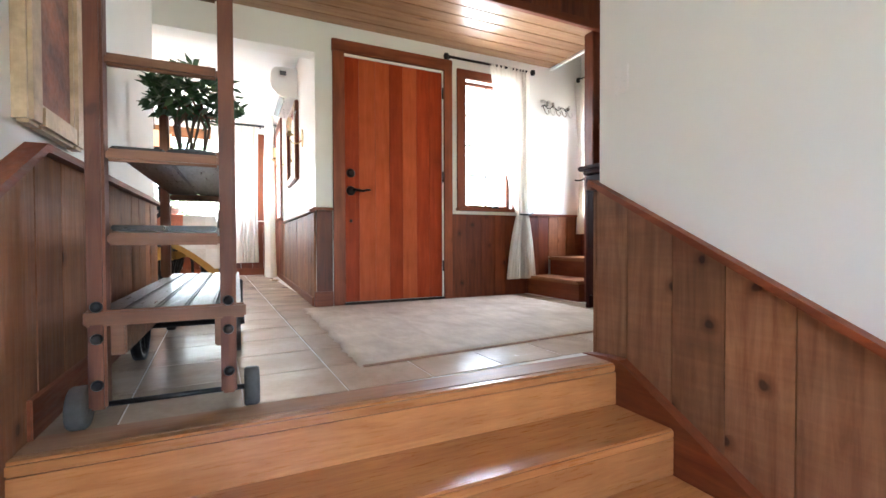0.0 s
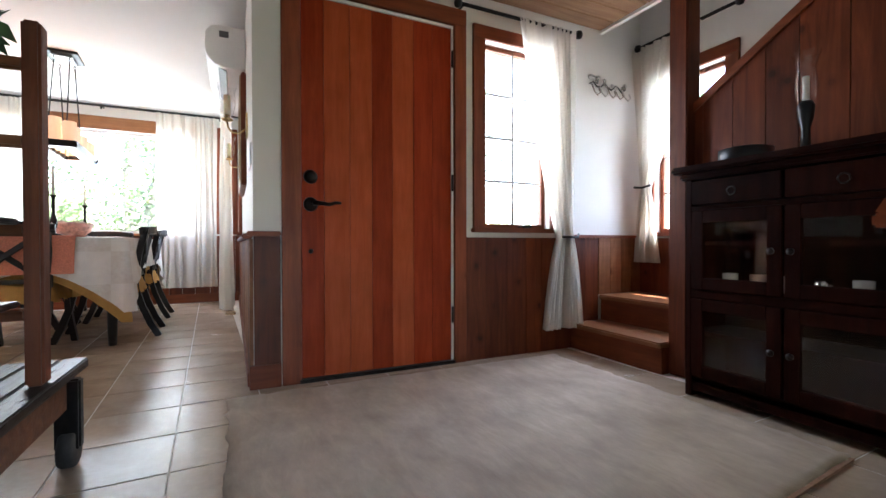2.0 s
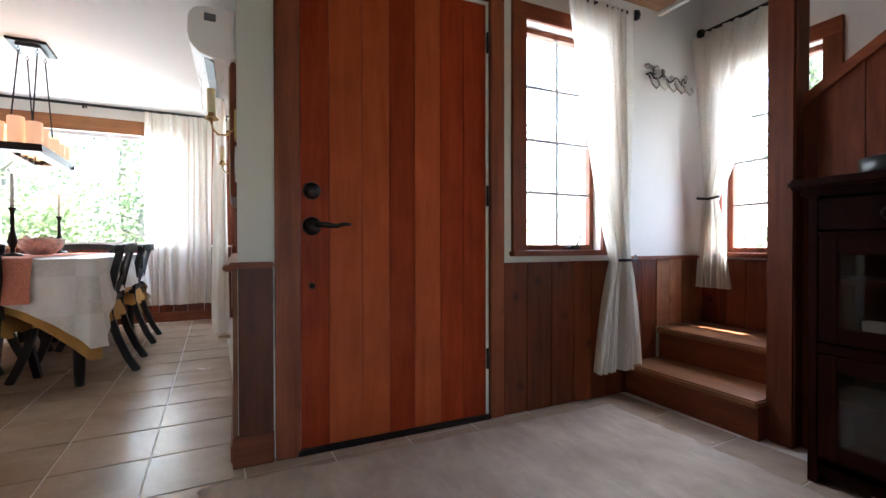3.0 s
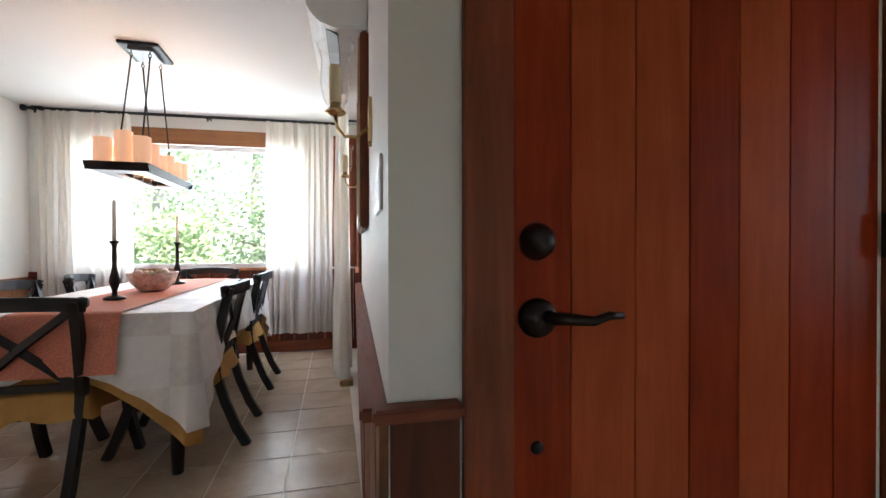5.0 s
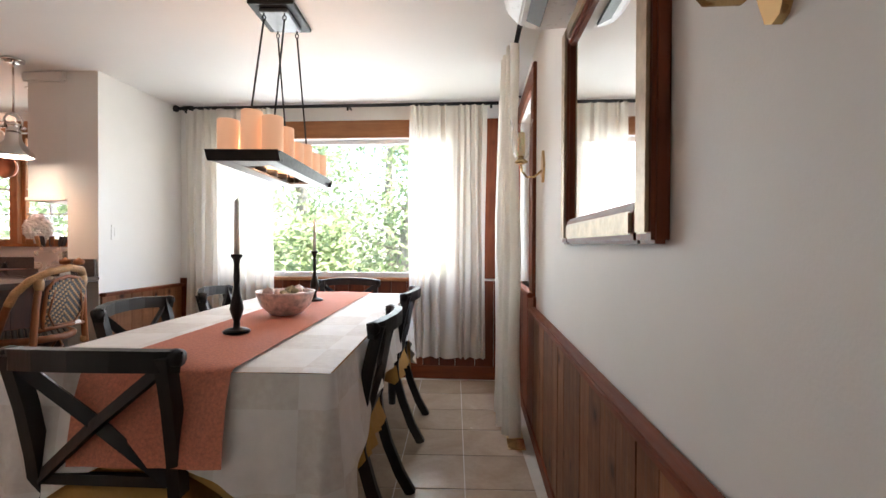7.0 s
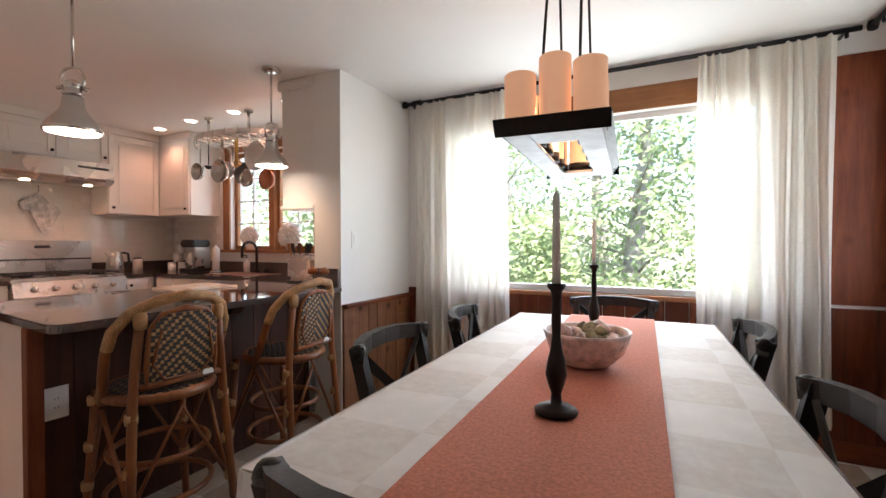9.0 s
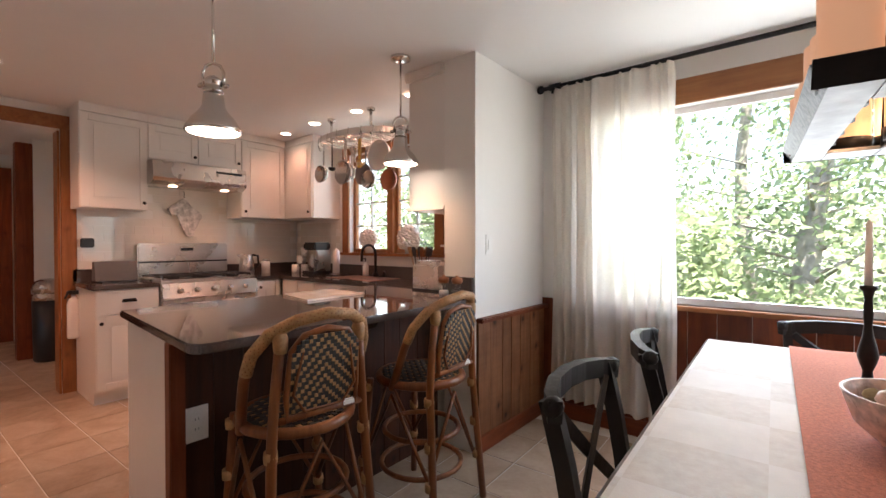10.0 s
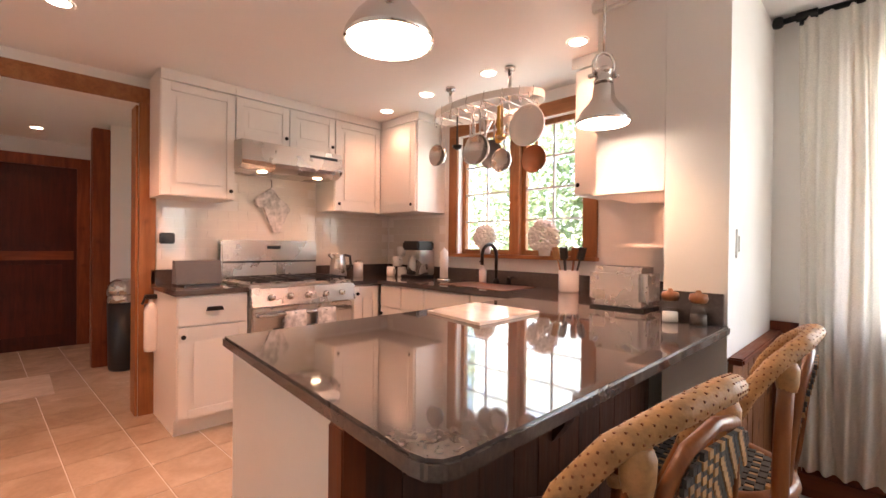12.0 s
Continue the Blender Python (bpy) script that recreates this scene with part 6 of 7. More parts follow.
def pendant(x, y, zb):
    p = thing("pendant_lamp", (x, y, zb), "polished nickel dome pendant lamp over the peninsula", "pendant lamp", "pendants over the peninsula")
    part("canopy", lathe(bm_new(), [(0.06, 0), (0.058, -0.015), (0.03, -0.025), (0.0, -0.025)], (x, y, CEILING - 0.001), 20), CHROME, p)
    part("stem", tube(bm_new(), [(x, y, CEILING - 0.025), (x, y, zb + 0.285)], 0.006, 8), CHROME, p)
    part("shade", lathe(bm_new(), [(0.106, 0.0), (0.110, 0.004), (0.106, 0.02), (0.085, 0.055), (0.058, 0.085), (0.044, 0.11), (0.040, 0.15), (0.036, 0.165), (0.034, 0.160), (0.04, 0.11), (0.054, 0.083), (0.081, 0.053), (0.101, 0.02)], (x, y, zb), 30, cap=False), CHROME, p)
    part("socket", lathe(bm_new(), [(0.036, 0.163), (0.040, 0.168), (0.040, 0.176), (0.034, 0.18), (0.034, 0.205), (0.038, 0.208), (0.038, 0.216), (0.028, 0.224), (0.012, 0.235), (0.0, 0.236)], (x, y, zb), 20), CHROME, p)
    part("yoke", tube(bm_new(), [(x - 0.028, y - 0.028, zb + 0.19), (x - 0.030, y - 0.030, zb + 0.25), (x - 0.02, y - 0.02, zb + 0.278), (x, y, zb + 0.29), (x + 0.02, y + 0.02, zb + 0.278), (x + 0.030, y + 0.030, zb + 0.25), (x + 0.028, y + 0.028, zb + 0.19)], 0.0065, 10), CHROME, p)
    for s in (-1, 1):
        part("knob", lathe(bm_new(), [(0.0, -0.012), (0.009, -0.010), (0.011, 0.0), (0.009, 0.010), (0.0, 0.012)], (x + 0.036 * s, y + 0.036 * s, zb + 0.195), 12, "x"), CHROME, p)
    part("bulb", lathe(bm_new(), [(0.0, 0.004), (0.07, 0.006), (0.1, 0.014), (0.09, 0.04), (0.0, 0.06)], (x, y, zb), 24), LED, p)


pendant(-2.75, 5.15, 1.695)
pendant(-2.72, 6.22, 1.71)
# the downlight at (-6.6, 4.0) is added to warm the hall, not a known fixture
for x, y in ((-4.68, 4.66), (-3.12, 6.74), (-4.91, 6.78), (-4.36, 6.74), (-3.76, 6.74), (-7.9, 4.68), (-6.6, 4.0)):
    dl = thing("downlight", (x, y, CEILING), "recessed round ceiling downlight", "ceiling light", "recessed downlights")
    part("trim_ring", lathe(bm_new(), [(0.062, 0), (0.06, -0.006), (0.048, -0.004)], (x, y, CEILING - 0.001), 24, cap=False), PLASTIC, dl)
    part("lens", lathe(bm_new(), [(0.048, 0.0), (0.0, -0.0005)], (x, y, CEILING - 0.005), 24), LED, dl)

# hanging pot rack
pr = thing("pot_rack", (-3.80, 6.76, 2.13), "oval white and steel ceiling pot rack", "pot rack")
PX, PY, PZ = -3.80, 6.76, 2.13
oval = [(PX + 0.44 * math.cos(k * 6.283 / 36), PY + 0.20 * math.sin(k * 6.283 / 36), PZ) for k in range(36)]
part("hoop", bar(bm_new(), oval + [oval[0]], 0.005, 0.045), PLASTIC, pr, "white enamelled hoop")
for k in range(7):
    x = PX - 0.33 + 0.11 * k
    h = 0.20 * math.sqrt(1 - ((x - PX) / 0.44) ** 2)
    part("grid_bar", tube(bm_new(), [(x, PY - h, PZ - 0.012), (x, PY + h, PZ - 0.012)], 0.005, 6), CHROME, pr)
for x in (PX - 0.33, PX + 0.2):
    part("hanger", tube(bm_new(), [(x, PY, PZ), (x, PY, CEILING - 0.002)], 0.012, 10), CHROME, pr)
    part("ceiling_mount", lathe(bm_new(), [(0.035, 0), (0.035, -0.02), (0.0, -0.02)], (x, PY, CEILING - 0.001), 16), CHROME, pr)


def hung(name, x, y, drop, make, label, cat):
    t = thing(name, (x, y, PZ - drop), label, cat, "utensils on the pot rack")
    part("hook", tube(bm_new(), [(x, y, PZ - 0.01), (x + 0.01, y, PZ - 0.04), (x, y, PZ - 0.07)], 0.0035, 6), STEEL, t)
    make(t, x, y, PZ - 0.07)
    return t


def pan(t, x, y, z, r=0.07, length=0.15, mat=STEEL):
    part("handle", bar(bm_new(), [(x, y, z), (x, y, z - length)], 0.016, 0.006, (0, 1, 0)), mat, t)
    part("body", lathe(bm_new(), [(0.0, 0.0), (r * 0.8, 0.0), (r * 0.9, -0.015), (r, -0.04), (r * 0.96, -0.04), (r * 0.84, -0.014), (0.0, -0.006)], (x, y, z - length - r), 24, "y"), mat, t)


def ladle(t, x, y, z, mat=BLACK):
    part("handle", bar(bm_new(), [(x, y, z), (x, y, z - 0.18)], 0.012, 0.004, (0, 1, 0)), mat, t)
    part("bowl", lathe(bm_new(), [(0.0, -0.03), (0.025, -0.02), (0.035, 0.0), (0.03, 0.0), (0.0, -0.022)], (x, y, z - 0.19), 16), mat, t)


def colander(t, x, y, z, r=0.10, mat=CERAMIC):
    part("handle", tube(bm_new(), [(x + 0.03 * math.cos(a), y, z - 0.02 + 0.02 * math.sin(a)) for a in [k * 0.6 for k in range(11)]], 0.005, 6, True), mat, t)
    part("bowl", lathe(bm_new(), [(0.0, 0.05), (r * 0.6, 0.04), (r * 0.9, 0.01), (r, -0.02), (r * 1.05, -0.02), (r * 0.94, 0.012), (r * 0.62, 0.046), (0.0, 0.056)], (x, y, z - 0.02 - r), 26, "y"), mat, t)


hung("frying_pan", PX - 0.365, PY - 0.06, 0.4, lambda t, x, y, z: pan(t, x, y, z, 0.078, 0.13, STEEL), "small steel frying pan hanging by its handle", "pan")
hung("ladle", PX - 0.105, PY - 0.16, 0.4, ladle, "black ladle hanging from the rack", "ladle")
sk = hung("skimmer", PX + 0.12, PY - 0.19, 0.4, lambda t, x, y, z: pan(t, x, y, z, 0.098, 0.16, STEEL), "round steel skimmer with holes", "skimmer")
bm = bm_new()
for ring in range(1, 5):
    for k in range(ring * 5):
        a = k * 6.283 / (ring * 5)
        lathe(bm, [(0.0, 0.0015), (0.005, 0.0015), (0.005, -0.001)], (PX + 0.12 + 0.017 * ring * math.cos(a), PY - 0.19 - 0.0015, PZ - 0.328 + 0.017 * ring * math.sin(a)), 6, "y")
tagged(part("hole", bm, BLACK, sk, "dark round drain holes"), kind="stuff")
hung("spoon", PX + 0.27, PY - 0.165, 0.4, lambda t, x, y, z: ladle(t, x, y, z, BRASS), "long brass serving spoon", "spoon")
hung("saucepan", PX + 0.085, PY + 0.1, 0.4, lambda t, x, y, z: pan(t, x, y, z, 0.08, 0.2, STEEL), "steel saucepan hanging behind the others", "pan")
hung("colander", PX + 0.40, PY - 0.085, 0.3, lambda t, x, y, z: colander(t, x, y, z, 0.118), "white enamel colander with holes", "colander")
hung("frying_pan", PX + 0.355, PY + 0.08, 0.4, lambda t, x, y, z: pan(t, x, y, z, 0.088, 0.22, COPPER), "copper lid hanging at the end of the rack", "pan")
hung("saucepan", PX - 0.22, PY + 0.14, 0.4, lambda t, x, y, z: pan(t, x, y, z, 0.08, 0.1, STEEL), "steel saucepan with a short handle", "pan")



def whisk(t, x, y, z):
    part("handle", tube(bm_new(), [(x, y, z), (x, y, z - 0.11)], 0.007, 8), STEEL, t)
    bm = bm_new()
    for k in range(4):
        a = k * 0.785
        tube(bm, [(x + 0.028 * w * math.cos(a), y + 0.028 * w * math.sin(a), z - 0.11 - h) for w, h in ((0, 0), (0.7, 0.05), (1, 0.09), (0.6, 0.125), (0, 0.135), (-0.6, 0.125), (-1, 0.09), (-0.7, 0.05), (0, 0))], 0.0018, 5)
    part("wires", bm, STEEL, t)


def brush(t, x, y, z):
    part("handle", bar(bm_new(), [(x, y, z), (x, y - 0.004, z - 0.09), (x, y, z - 0.17)], 0.02, 0.01, (0, 1, 0)), MUSTARD, t, "yellow plastic handle")
    part("head", boxm(x - 0.022, x + 0.022, y - 0.012, y + 0.012, z - 0.225, z - 0.168, 0.006), MUSTARD, t, "yellow plastic head")


def funnel(t, x, y, z):
    part("cone", lathe(bm_new(), [(0.006, -0.14), (0.008, -0.10), (0.05, -0.03), (0.052, -0.02), (0.048, -0.03), (0.006, -0.10)], (x, y, z), 20, cap=False), STEEL, t)
    part("loop", tube(bm_new(), [(x - 0.05, y, z - 0.02), (x - 0.03, y, z - 0.004), (x, y, z), (x + 0.03, y, z - 0.004), (x + 0.05, y, z - 0.02)], 0.003, 6), STEEL, t)


hung("whisk", PX - 0.02, PY - 0.10, 0.35, whisk, "steel balloon whisk hanging from the rack", "whisk")
hung("brush", PX + 0.235, PY - 0.15, 0.35, brush, "yellow plastic brush hanging from the rack", "brush")
hung("funnel", PX + 0.02, PY - 0.02, 0.3, funnel, "small steel funnel hanging from the rack", "funnel")
hung("funnel", PX + 0.18, PY + 0.02, 0.3, funnel, "steel funnel hanging behind the skimmer", "funnel")
hung("ladle", PX - 0.15, PY + 0.02, 0.4, lambda t, x, y, z: ladle(t, x, y, z, STEEL), "steel ladle hanging from the rack", "ladle")
hung("frying_pan", PX - 0.05, PY + 0.16, 0.4, lambda t, x, y, z: pan(t, x, y, z, 0.10, 0.11, GREYP), "dark frying pan hanging at the back", "pan")
for k in range(9):
    a = 3.5 + 0.31 * k
    x, y = PX + 0.44 * math.cos(a), PY + 0.20 * math.sin(a)
    part("spare_hook", tube(bm_new(), [(x, y, PZ + 0.03), (x, y - 0.008, PZ - 0.02), (x, y - 0.004, PZ - 0.055), (x, y + 0.012, PZ - 0.065), (x, y + 0.02, PZ - 0.05)], 0.003, 6), CHROME, pr)


# rattan bar stools
def stool():
    """A bistro stool at the origin facing -x, its back at +x."""
    s = thing("bar_stool", (0, 0, 0), "rattan bistro bar stool with a black and cream woven seat", "bar stool", "stools at the peninsula")
    SH = 0.62
    for a, b in ((-1, -1), (-1, 1)):
        part("front_leg", tube(bm_new(), [(0.20 * a, 0.20 * b, 0.0), (0.165 * a, 0.165 * b, SH - 0.02)], 0.016), RATTAN, s)
    for b in (-1, 1):
        part("back_leg", tube(bm_new(), [(0.235, 0.20 * b, 0.0), (0.19, 0.17 * b, SH - 0.02), (0.192, 0.158 * b, SH + 0.15), (0.20, 0.142 * b, SH + 0.325)], 0.017), RATTAN, s)
        part("cane_binding", lathe(bm_new(), [(0.019, -0.03), (0.023, -0.01), (0.024, 0.02), (0.018, 0.035)], (0.199, 0.144 * b, SH + 0.295), 12), CANE, s, "pale cane binding")
    half = [(0.0, 0.198, SH - 0.03), (0.055, 0.214, SH + 0.08), (0.092, 0.219, SH + 0.17), (0.13, 0.21, SH + 0.255), (0.178, 0.172, SH + 0.325), (0.225, 0.10, SH + 0.368)]
    arch = [(x, -y, z) for x, y, z in half] + [(0.245, 0.0, SH + 0.385)] + half[::-1]
    part("back_hoop", tube(bm_new(), arch, 0.018, 12), RATTAN, s)
    bm = bm_new()
    dense = []
    for p, q in zip(arch, arch[1:]):
        for k in range(8):
            dense.append(Vector(p).lerp(Vector(q), k / 8))
    wrapped = dense[18:-18]
    tube(bm, wrapped, 0.0202, 12)
    tagged(part("hoop_wrap", bm, CANE, s, "pale woven cane wrap"), kind="stuff")
    bm = bm_new()
    for i in range(1, len(wrapped) - 1):
        d = (wrapped[i + 1] - wrapped[i - 1]).normalized()
        u = d.cross(Vector((0, 1, 0.3))).normalized()
        v = d.cross(u)
        for k in range(8):
            a = (k + 0.5 * (i % 2)) * 0.7854
            c = wrapped[i] + (u * math.cos(a) + v * math.sin(a)) * 0.0190
            box(bm, c.x - 0.0017, c.x + 0.0017, c.y - 0.0017, c.y + 0.0017, c.z - 0.0017, c.z + 0.0017)
    tagged(part("hoop_fleck", bm, RATTAN, s, "dark flecks woven into the wrap"), kind="stuff")
    inner = [(0.20, -0.125, SH + 0.05), (0.205, -0.128, SH + 0.12), (0.222, -0.118, SH + 0.27), (0.232, -0.08, SH + 0.318), (0.236, 0.0, SH + 0.335), (0.232, 0.08, SH + 0.318), (0.222, 0.118, SH + 0.27), (0.205, 0.128, SH + 0.12), (0.20, 0.125, SH + 0.05)]
    hexa = [(0.212, -0.07, SH + 0.065), (0.222, -0.112, SH + 0.13), (0.236, -0.085, SH + 0.27), (0.240, -0.03, SH + 0.305), (0.240, 0.03, SH + 0.305), (0.236, 0.085, SH + 0.27), (0.222, 0.112, SH + 0.13), (0.212, 0.07, SH + 0.065)]
    part("back_lattice", tube(bm_new(), hexa, 0.0055, 6, True), RATTAN, s)
    part("back_frame", tube(bm_new(), inner, 0.011, 8, True), RATTAN, s)
    bm, bc = bm_new(), bm_new()
    P = 0.0128
    for i in range(-10, 11):
        for j in range(22):
            y, z = P * i, SH + 0.056 + P * j
            wide = 0.120 if z < SH + 0.25 else 0.120 * max(0, 1 - ((z - SH - 0.25) / 0.08) ** 2) ** 0.5
            if abs(y) > wide or z > SH + 0.32:
                continue
            x = 0.192 + (z - SH - 0.05) * 0.21
            light = (j + abs(i)) % 3 == 0
            box(bc if light else bm, x - 0.003, x + (0.005 if light else 0.003), y - P * 0.46, y + P * 0.46, z - P * 0.46, z + P * 0.46)
    tagged(part("back_weave_dark", bm, WEB, s, "black woven strips of the back"), kind="stuff")
    tagged(part("back_weave_light", bc, CANE, s, "cream woven strips of the back"), kind="stuff")
    part("pale_binding", boxm(0.180, 0.212, 0.07, 0.125, SH + 0.042, SH + 0.066, 0.006), FLOWER, s, "pale cord binding on the back frame")
    part("back_cross_tie", tube(bm_new(), [(0.192, -0.165, SH + 0.045), (0.202, 0.0, SH + 0.05), (0.192, 0.165, SH + 0.045)], 0.012, 8), RATTAN, s)
    ring = [(0.0 + 0.19 * math.cos(k * 0.2618) * (1.08 if math.cos(k * 0.2618) > 0 else 1), 0.195 * math.sin(k * 0.2618), SH - 0.01) for k in range(24)]
    part("seat_rim", tube(bm_new(), ring, 0.02, 10, True), RATTAN, s)
    bm, bc = bm_new(), bm_new()
    for i in range(20):
        for j in range(20):
            x, y = -0.185 + 0.0195 * i, -0.185 + 0.0195 * j
            if (x / 0.195) ** 2 + (y / 0.185) ** 2 > 0.93:
                continue
            box(bc if (i % 2 == 0 and j % 2 == 0) else bm, x - 0.0092, x + 0.0092, y - 0.0092, y + 0.0092, SH - 0.006, SH + (0.008 if (i + j) % 2 else 0.005))
    tagged(part("seat_weave_dark", bm, WEB, s, "black woven seat"), kind="stuff")
    tagged(part("seat_weave_light", bc, CANE, s, "cream flecks in the woven seat"), kind="stuff")
    for z, r in ((0.20, 0.19), (0.36, 0.178)):
        ring = [(0.01 + r * math.cos(k * 0.2618), r * math.sin(k * 0.2618), z) for k in range(24)]
        part("foot_ring", tube(bm_new(), ring, 0.012, 8, True), RATTAN, s)
    for k in range(4):
        a, b = ((-1, -1), (-1, 1), (1, 1), (1, -1))[k]
        c, d = ((-1, 1), (1, 1), (1, -1), (-1, -1))[k]
        part("brace", tube(bm_new(), [(0.19 * a, 0.18 * b, 0.22), (0.10 * (a + c), 0.10 * (b + d), SH - 0.06), (0.19 * c, 0.18 * d, 0.22)], 0.009, 8), RATTAN, s)
        for z in (0.21, 0.37, SH - 0.06):
            k2 = 1 - z * 0.25
            part("cane_binding", lathe(bm_new(), [(0.021, -0.018), (0.023, 0), (0.021, 0.018)], (0.203 * a * k2 + (0.012 if a > 0 else 0), 0.20 * b * k2, z), 12), CANE, s, "pale cane binding")
    return s


st = stool()
st.matrix_basis = pose(-2.305, 5.25, 0, 0, 0, -7)
copy_thing(st, pose(-2.265, 5.89, 0, 0, 0, 4))

# sink and small things on the worktop
sink = thing("kitchen_sink", (-3.97, 6.98, CT), "copper sink set into the stone worktop", "sink")
part("rim", prism(bm_new(), [(-4.28, 6.80), (-3.66, 6.80), (-3.66, 7.16), (-4.28, 7.16)], "z", CT + 0.0005, CT + 0.003), COPPER, sink)
fau = thing("faucet", (-4.05, 7.21, CT), "tall dark bronze gooseneck faucet", "faucet")
part("spout", tube(bm_new(), [(-4.05, 7.21, CT), (-4.05, 7.21, CT + 0.22)] + [(-4.05 - 0.0, 7.21 - 0.085 + 0.085 * math.cos(a), CT + 0.22 + 0.085 * math.sin(a)) for a in [k * 0.314 for k in range(1, 11)]] + [(-4.05, 7.04, CT + 0.15)], 0.013), BRONZE, fau)
part("base", lathe(bm_new(), [(0.03, 0), (0.028, 0.02), (0.016, 0.04)], (-4.05, 7.21, CT), 16), BRONZE, fau)
for dx in (-0.12, 0.12):
    h = part("handle", lathe(bm_new(), [(0.022, 0), (0.016, 0.03), (0.018, 0.05), (0.0, 0.055)], (-4.05 + dx, 7.21, CT), 14), BRONZE, fau)
    part("lever", tube(bm_new(), [(-4.05 + dx, 7.21, CT + 0.05), (-4.05 + dx * 1.5, 7.19, CT + 0.06)], 0.006, 8), BRONZE, h)
soap = thing("soap_bottle", (-4.16, 7.18, CT), "white soap pump bottle by the sink", "soap dispenser")
part("bottle", lathe(bm_new(), [(0.03, 0), (0.032, 0.1), (0.012, 0.12), (0.01, 0.14)], (-4.16, 7.18, CT), 16), CERAMIC, soap)
part("pump", tube(bm_new(), [(-4.16, 7.18, CT + 0.14), (-4.16, 7.18, CT + 0.17), (-4.16, 7.14, CT + 0.17)], 0.006, 8), BRONZE, soap)
tow = thing("paper_towel_holder", (-4.52, 7.1, CT), "slim white paper towel stand", "paper towels")
part("roll", lathe(bm_new(), [(0.035, 0.02), (0.035, 0.24), (0.012, 0.26), (0.0, 0.28)], (-4.52, 7.1, CT), 18), FLOWER, tow)
part("base", lathe(bm_new(), [(0.06, 0), (0.06, 0.012), (0.0, 0.015)], (-4.52, 7.1, CT), 20), STEEL, tow)
cof = thing("coffee_maker", (-4.85, 7.08, CT), "black and steel drip coffee maker", "coffee maker")
part("base", boxm(-4.96, -4.74, 6.98, 7.2, CT, CT + 0.03, 0.01), BLACK, cof)
part("column", boxm(-4.80, -4.74, 7.02, 7.2, CT + 0.03, CT + 0.25, 0.008), STEEL, cof)
part("head", boxm(-4.96, -4.74, 7.0, 7.2, CT + 0.25, CT + 0.33, 0.015), BLACK, cof)
part("carafe", lathe(bm_new(), [(0.05, 0), (0.062, 0.05), (0.058, 0.12), (0.04, 0.15), (0.045, 0.17)], (-4.88, 7.08, CT + 0.03), 20), STEEL, cof)
for k, (x, y, z) in enumerate(((-5.18, 7.05, 0.0), (-5.08, 7.1, 0.0), (-5.13, 7.08, 0.095), (-5.2, 7.15, 0.095), (-5.12, 7.12, 0.19))):
    mg = thing("mug", (x, y, CT + z), "white mug stacked on the worktop", "mug", "stacked mugs")
    part("body", lathe(bm_new(), [(0.036, 0), (0.04, 0.01), (0.04, 0.09), (0.036, 0.09), (0.034, 0.015), (0.0, 0.012)], (x, y, CT + z), 18), CERAMIC, mg)
    part("handle", tube(bm_new(), [(x + 0.038, y, CT + z + 0.07), (x + 0.065, y, CT + z + 0.065), (x + 0.065, y, CT + z + 0.03), (x + 0.038, y, CT + z + 0.02)], 0.006, 8), CERAMIC, mg)
ket = thing("kettle", (-5.32, 6.57, CT), "brushed steel electric kettle with a black handle", "kettle")
part("body", lathe(bm_new(), [(0.07, 0), (0.075, 0.02), (0.07, 0.12), (0.055, 0.2), (0.05, 0.21), (0.0, 0.215)], (-5.32, 6.57, CT), 22), STEEL, ket)
part("handle", tube(bm_new(), [(-5.32, 6.63, CT + 0.2), (-5.32, 6.69, CT + 0.19), (-5.32, 6.70, CT + 0.1), (-5.32, 6.64, CT + 0.04)], 0.012, 8), BLACK, ket)
part("spout", bar(bm_new(), [(-5.32, 6.52, CT + 0.17), (-5.32, 6.48, CT + 0.205)], 0.03, 0.02), STEEL, ket)
can = thing("canister", (-5.32, 6.78, CT), "white ceramic canister with a steel lid", "canister")
part("body", lathe(bm_new(), [(0.045, 0), (0.045, 0.12), (0.04, 0.13), (0.0, 0.132)], (-5.32, 6.78, CT), 18), CERAMIC, can)
part("lid", lathe(bm_new(), [(0.042, 0.132), (0.03, 0.15), (0.0, 0.155)], (-5.32, 6.78, CT), 18), STEEL, can)
spk = thing("speaker_dock", (-5.30, 5.43, CT), "grey speaker dock on the worktop", "speaker")
part("body", prism(bm_new(), [(-5.24, 0.012), (-5.28, 0.17), (-5.34, 0.17), (-5.36, 0.012)], "y", 5.29, 5.58), GREYP, spk).location = (0, 0, CT)
part("foot", boxm(-5.37, -5.18, 5.32, 5.55, CT, CT + 0.012, 0.004), BLACK, spk)
phone = thing("phone_charger", (KIT_X + 0.03, 5.30, 1.24), "black charger block plugged into the wall", "charger")
part("block", boxm(KIT_X + 0.009, KIT_X + 0.06, 5.25, 5.34, 1.2, 1.28, 0.008), BLACK, phone)
cb = thing("cutting_board", (-3.17, 5.82, CT), "pale marbled glass cutting board on the peninsula", "cutting board")
bm = prism(bm_new(), [(-3.29, 5.78), (-2.94, 5.72), (-2.96, 6.14), (-3.34, 6.16)], "z", CT + 0.001, CT + 0.012)
part("board", bm, plain("marbled_board", (0.72, 0.62, 0.54), 0.15, spread=0.2, scale=9), cb)
toa = thing("toaster", (-2.74, 6.62, CT), "brushed steel four-slice toaster", "toaster")
bm = boxm(-2.94, -2.66, 6.53, 6.74, CT + 0.012, CT + 0.20, 0.03)
part("body", bm, STEEL, toa)
part("base", boxm(-2.93, -2.67, 6.54, 6.73, CT, CT + 0.012), BLACK, toa)
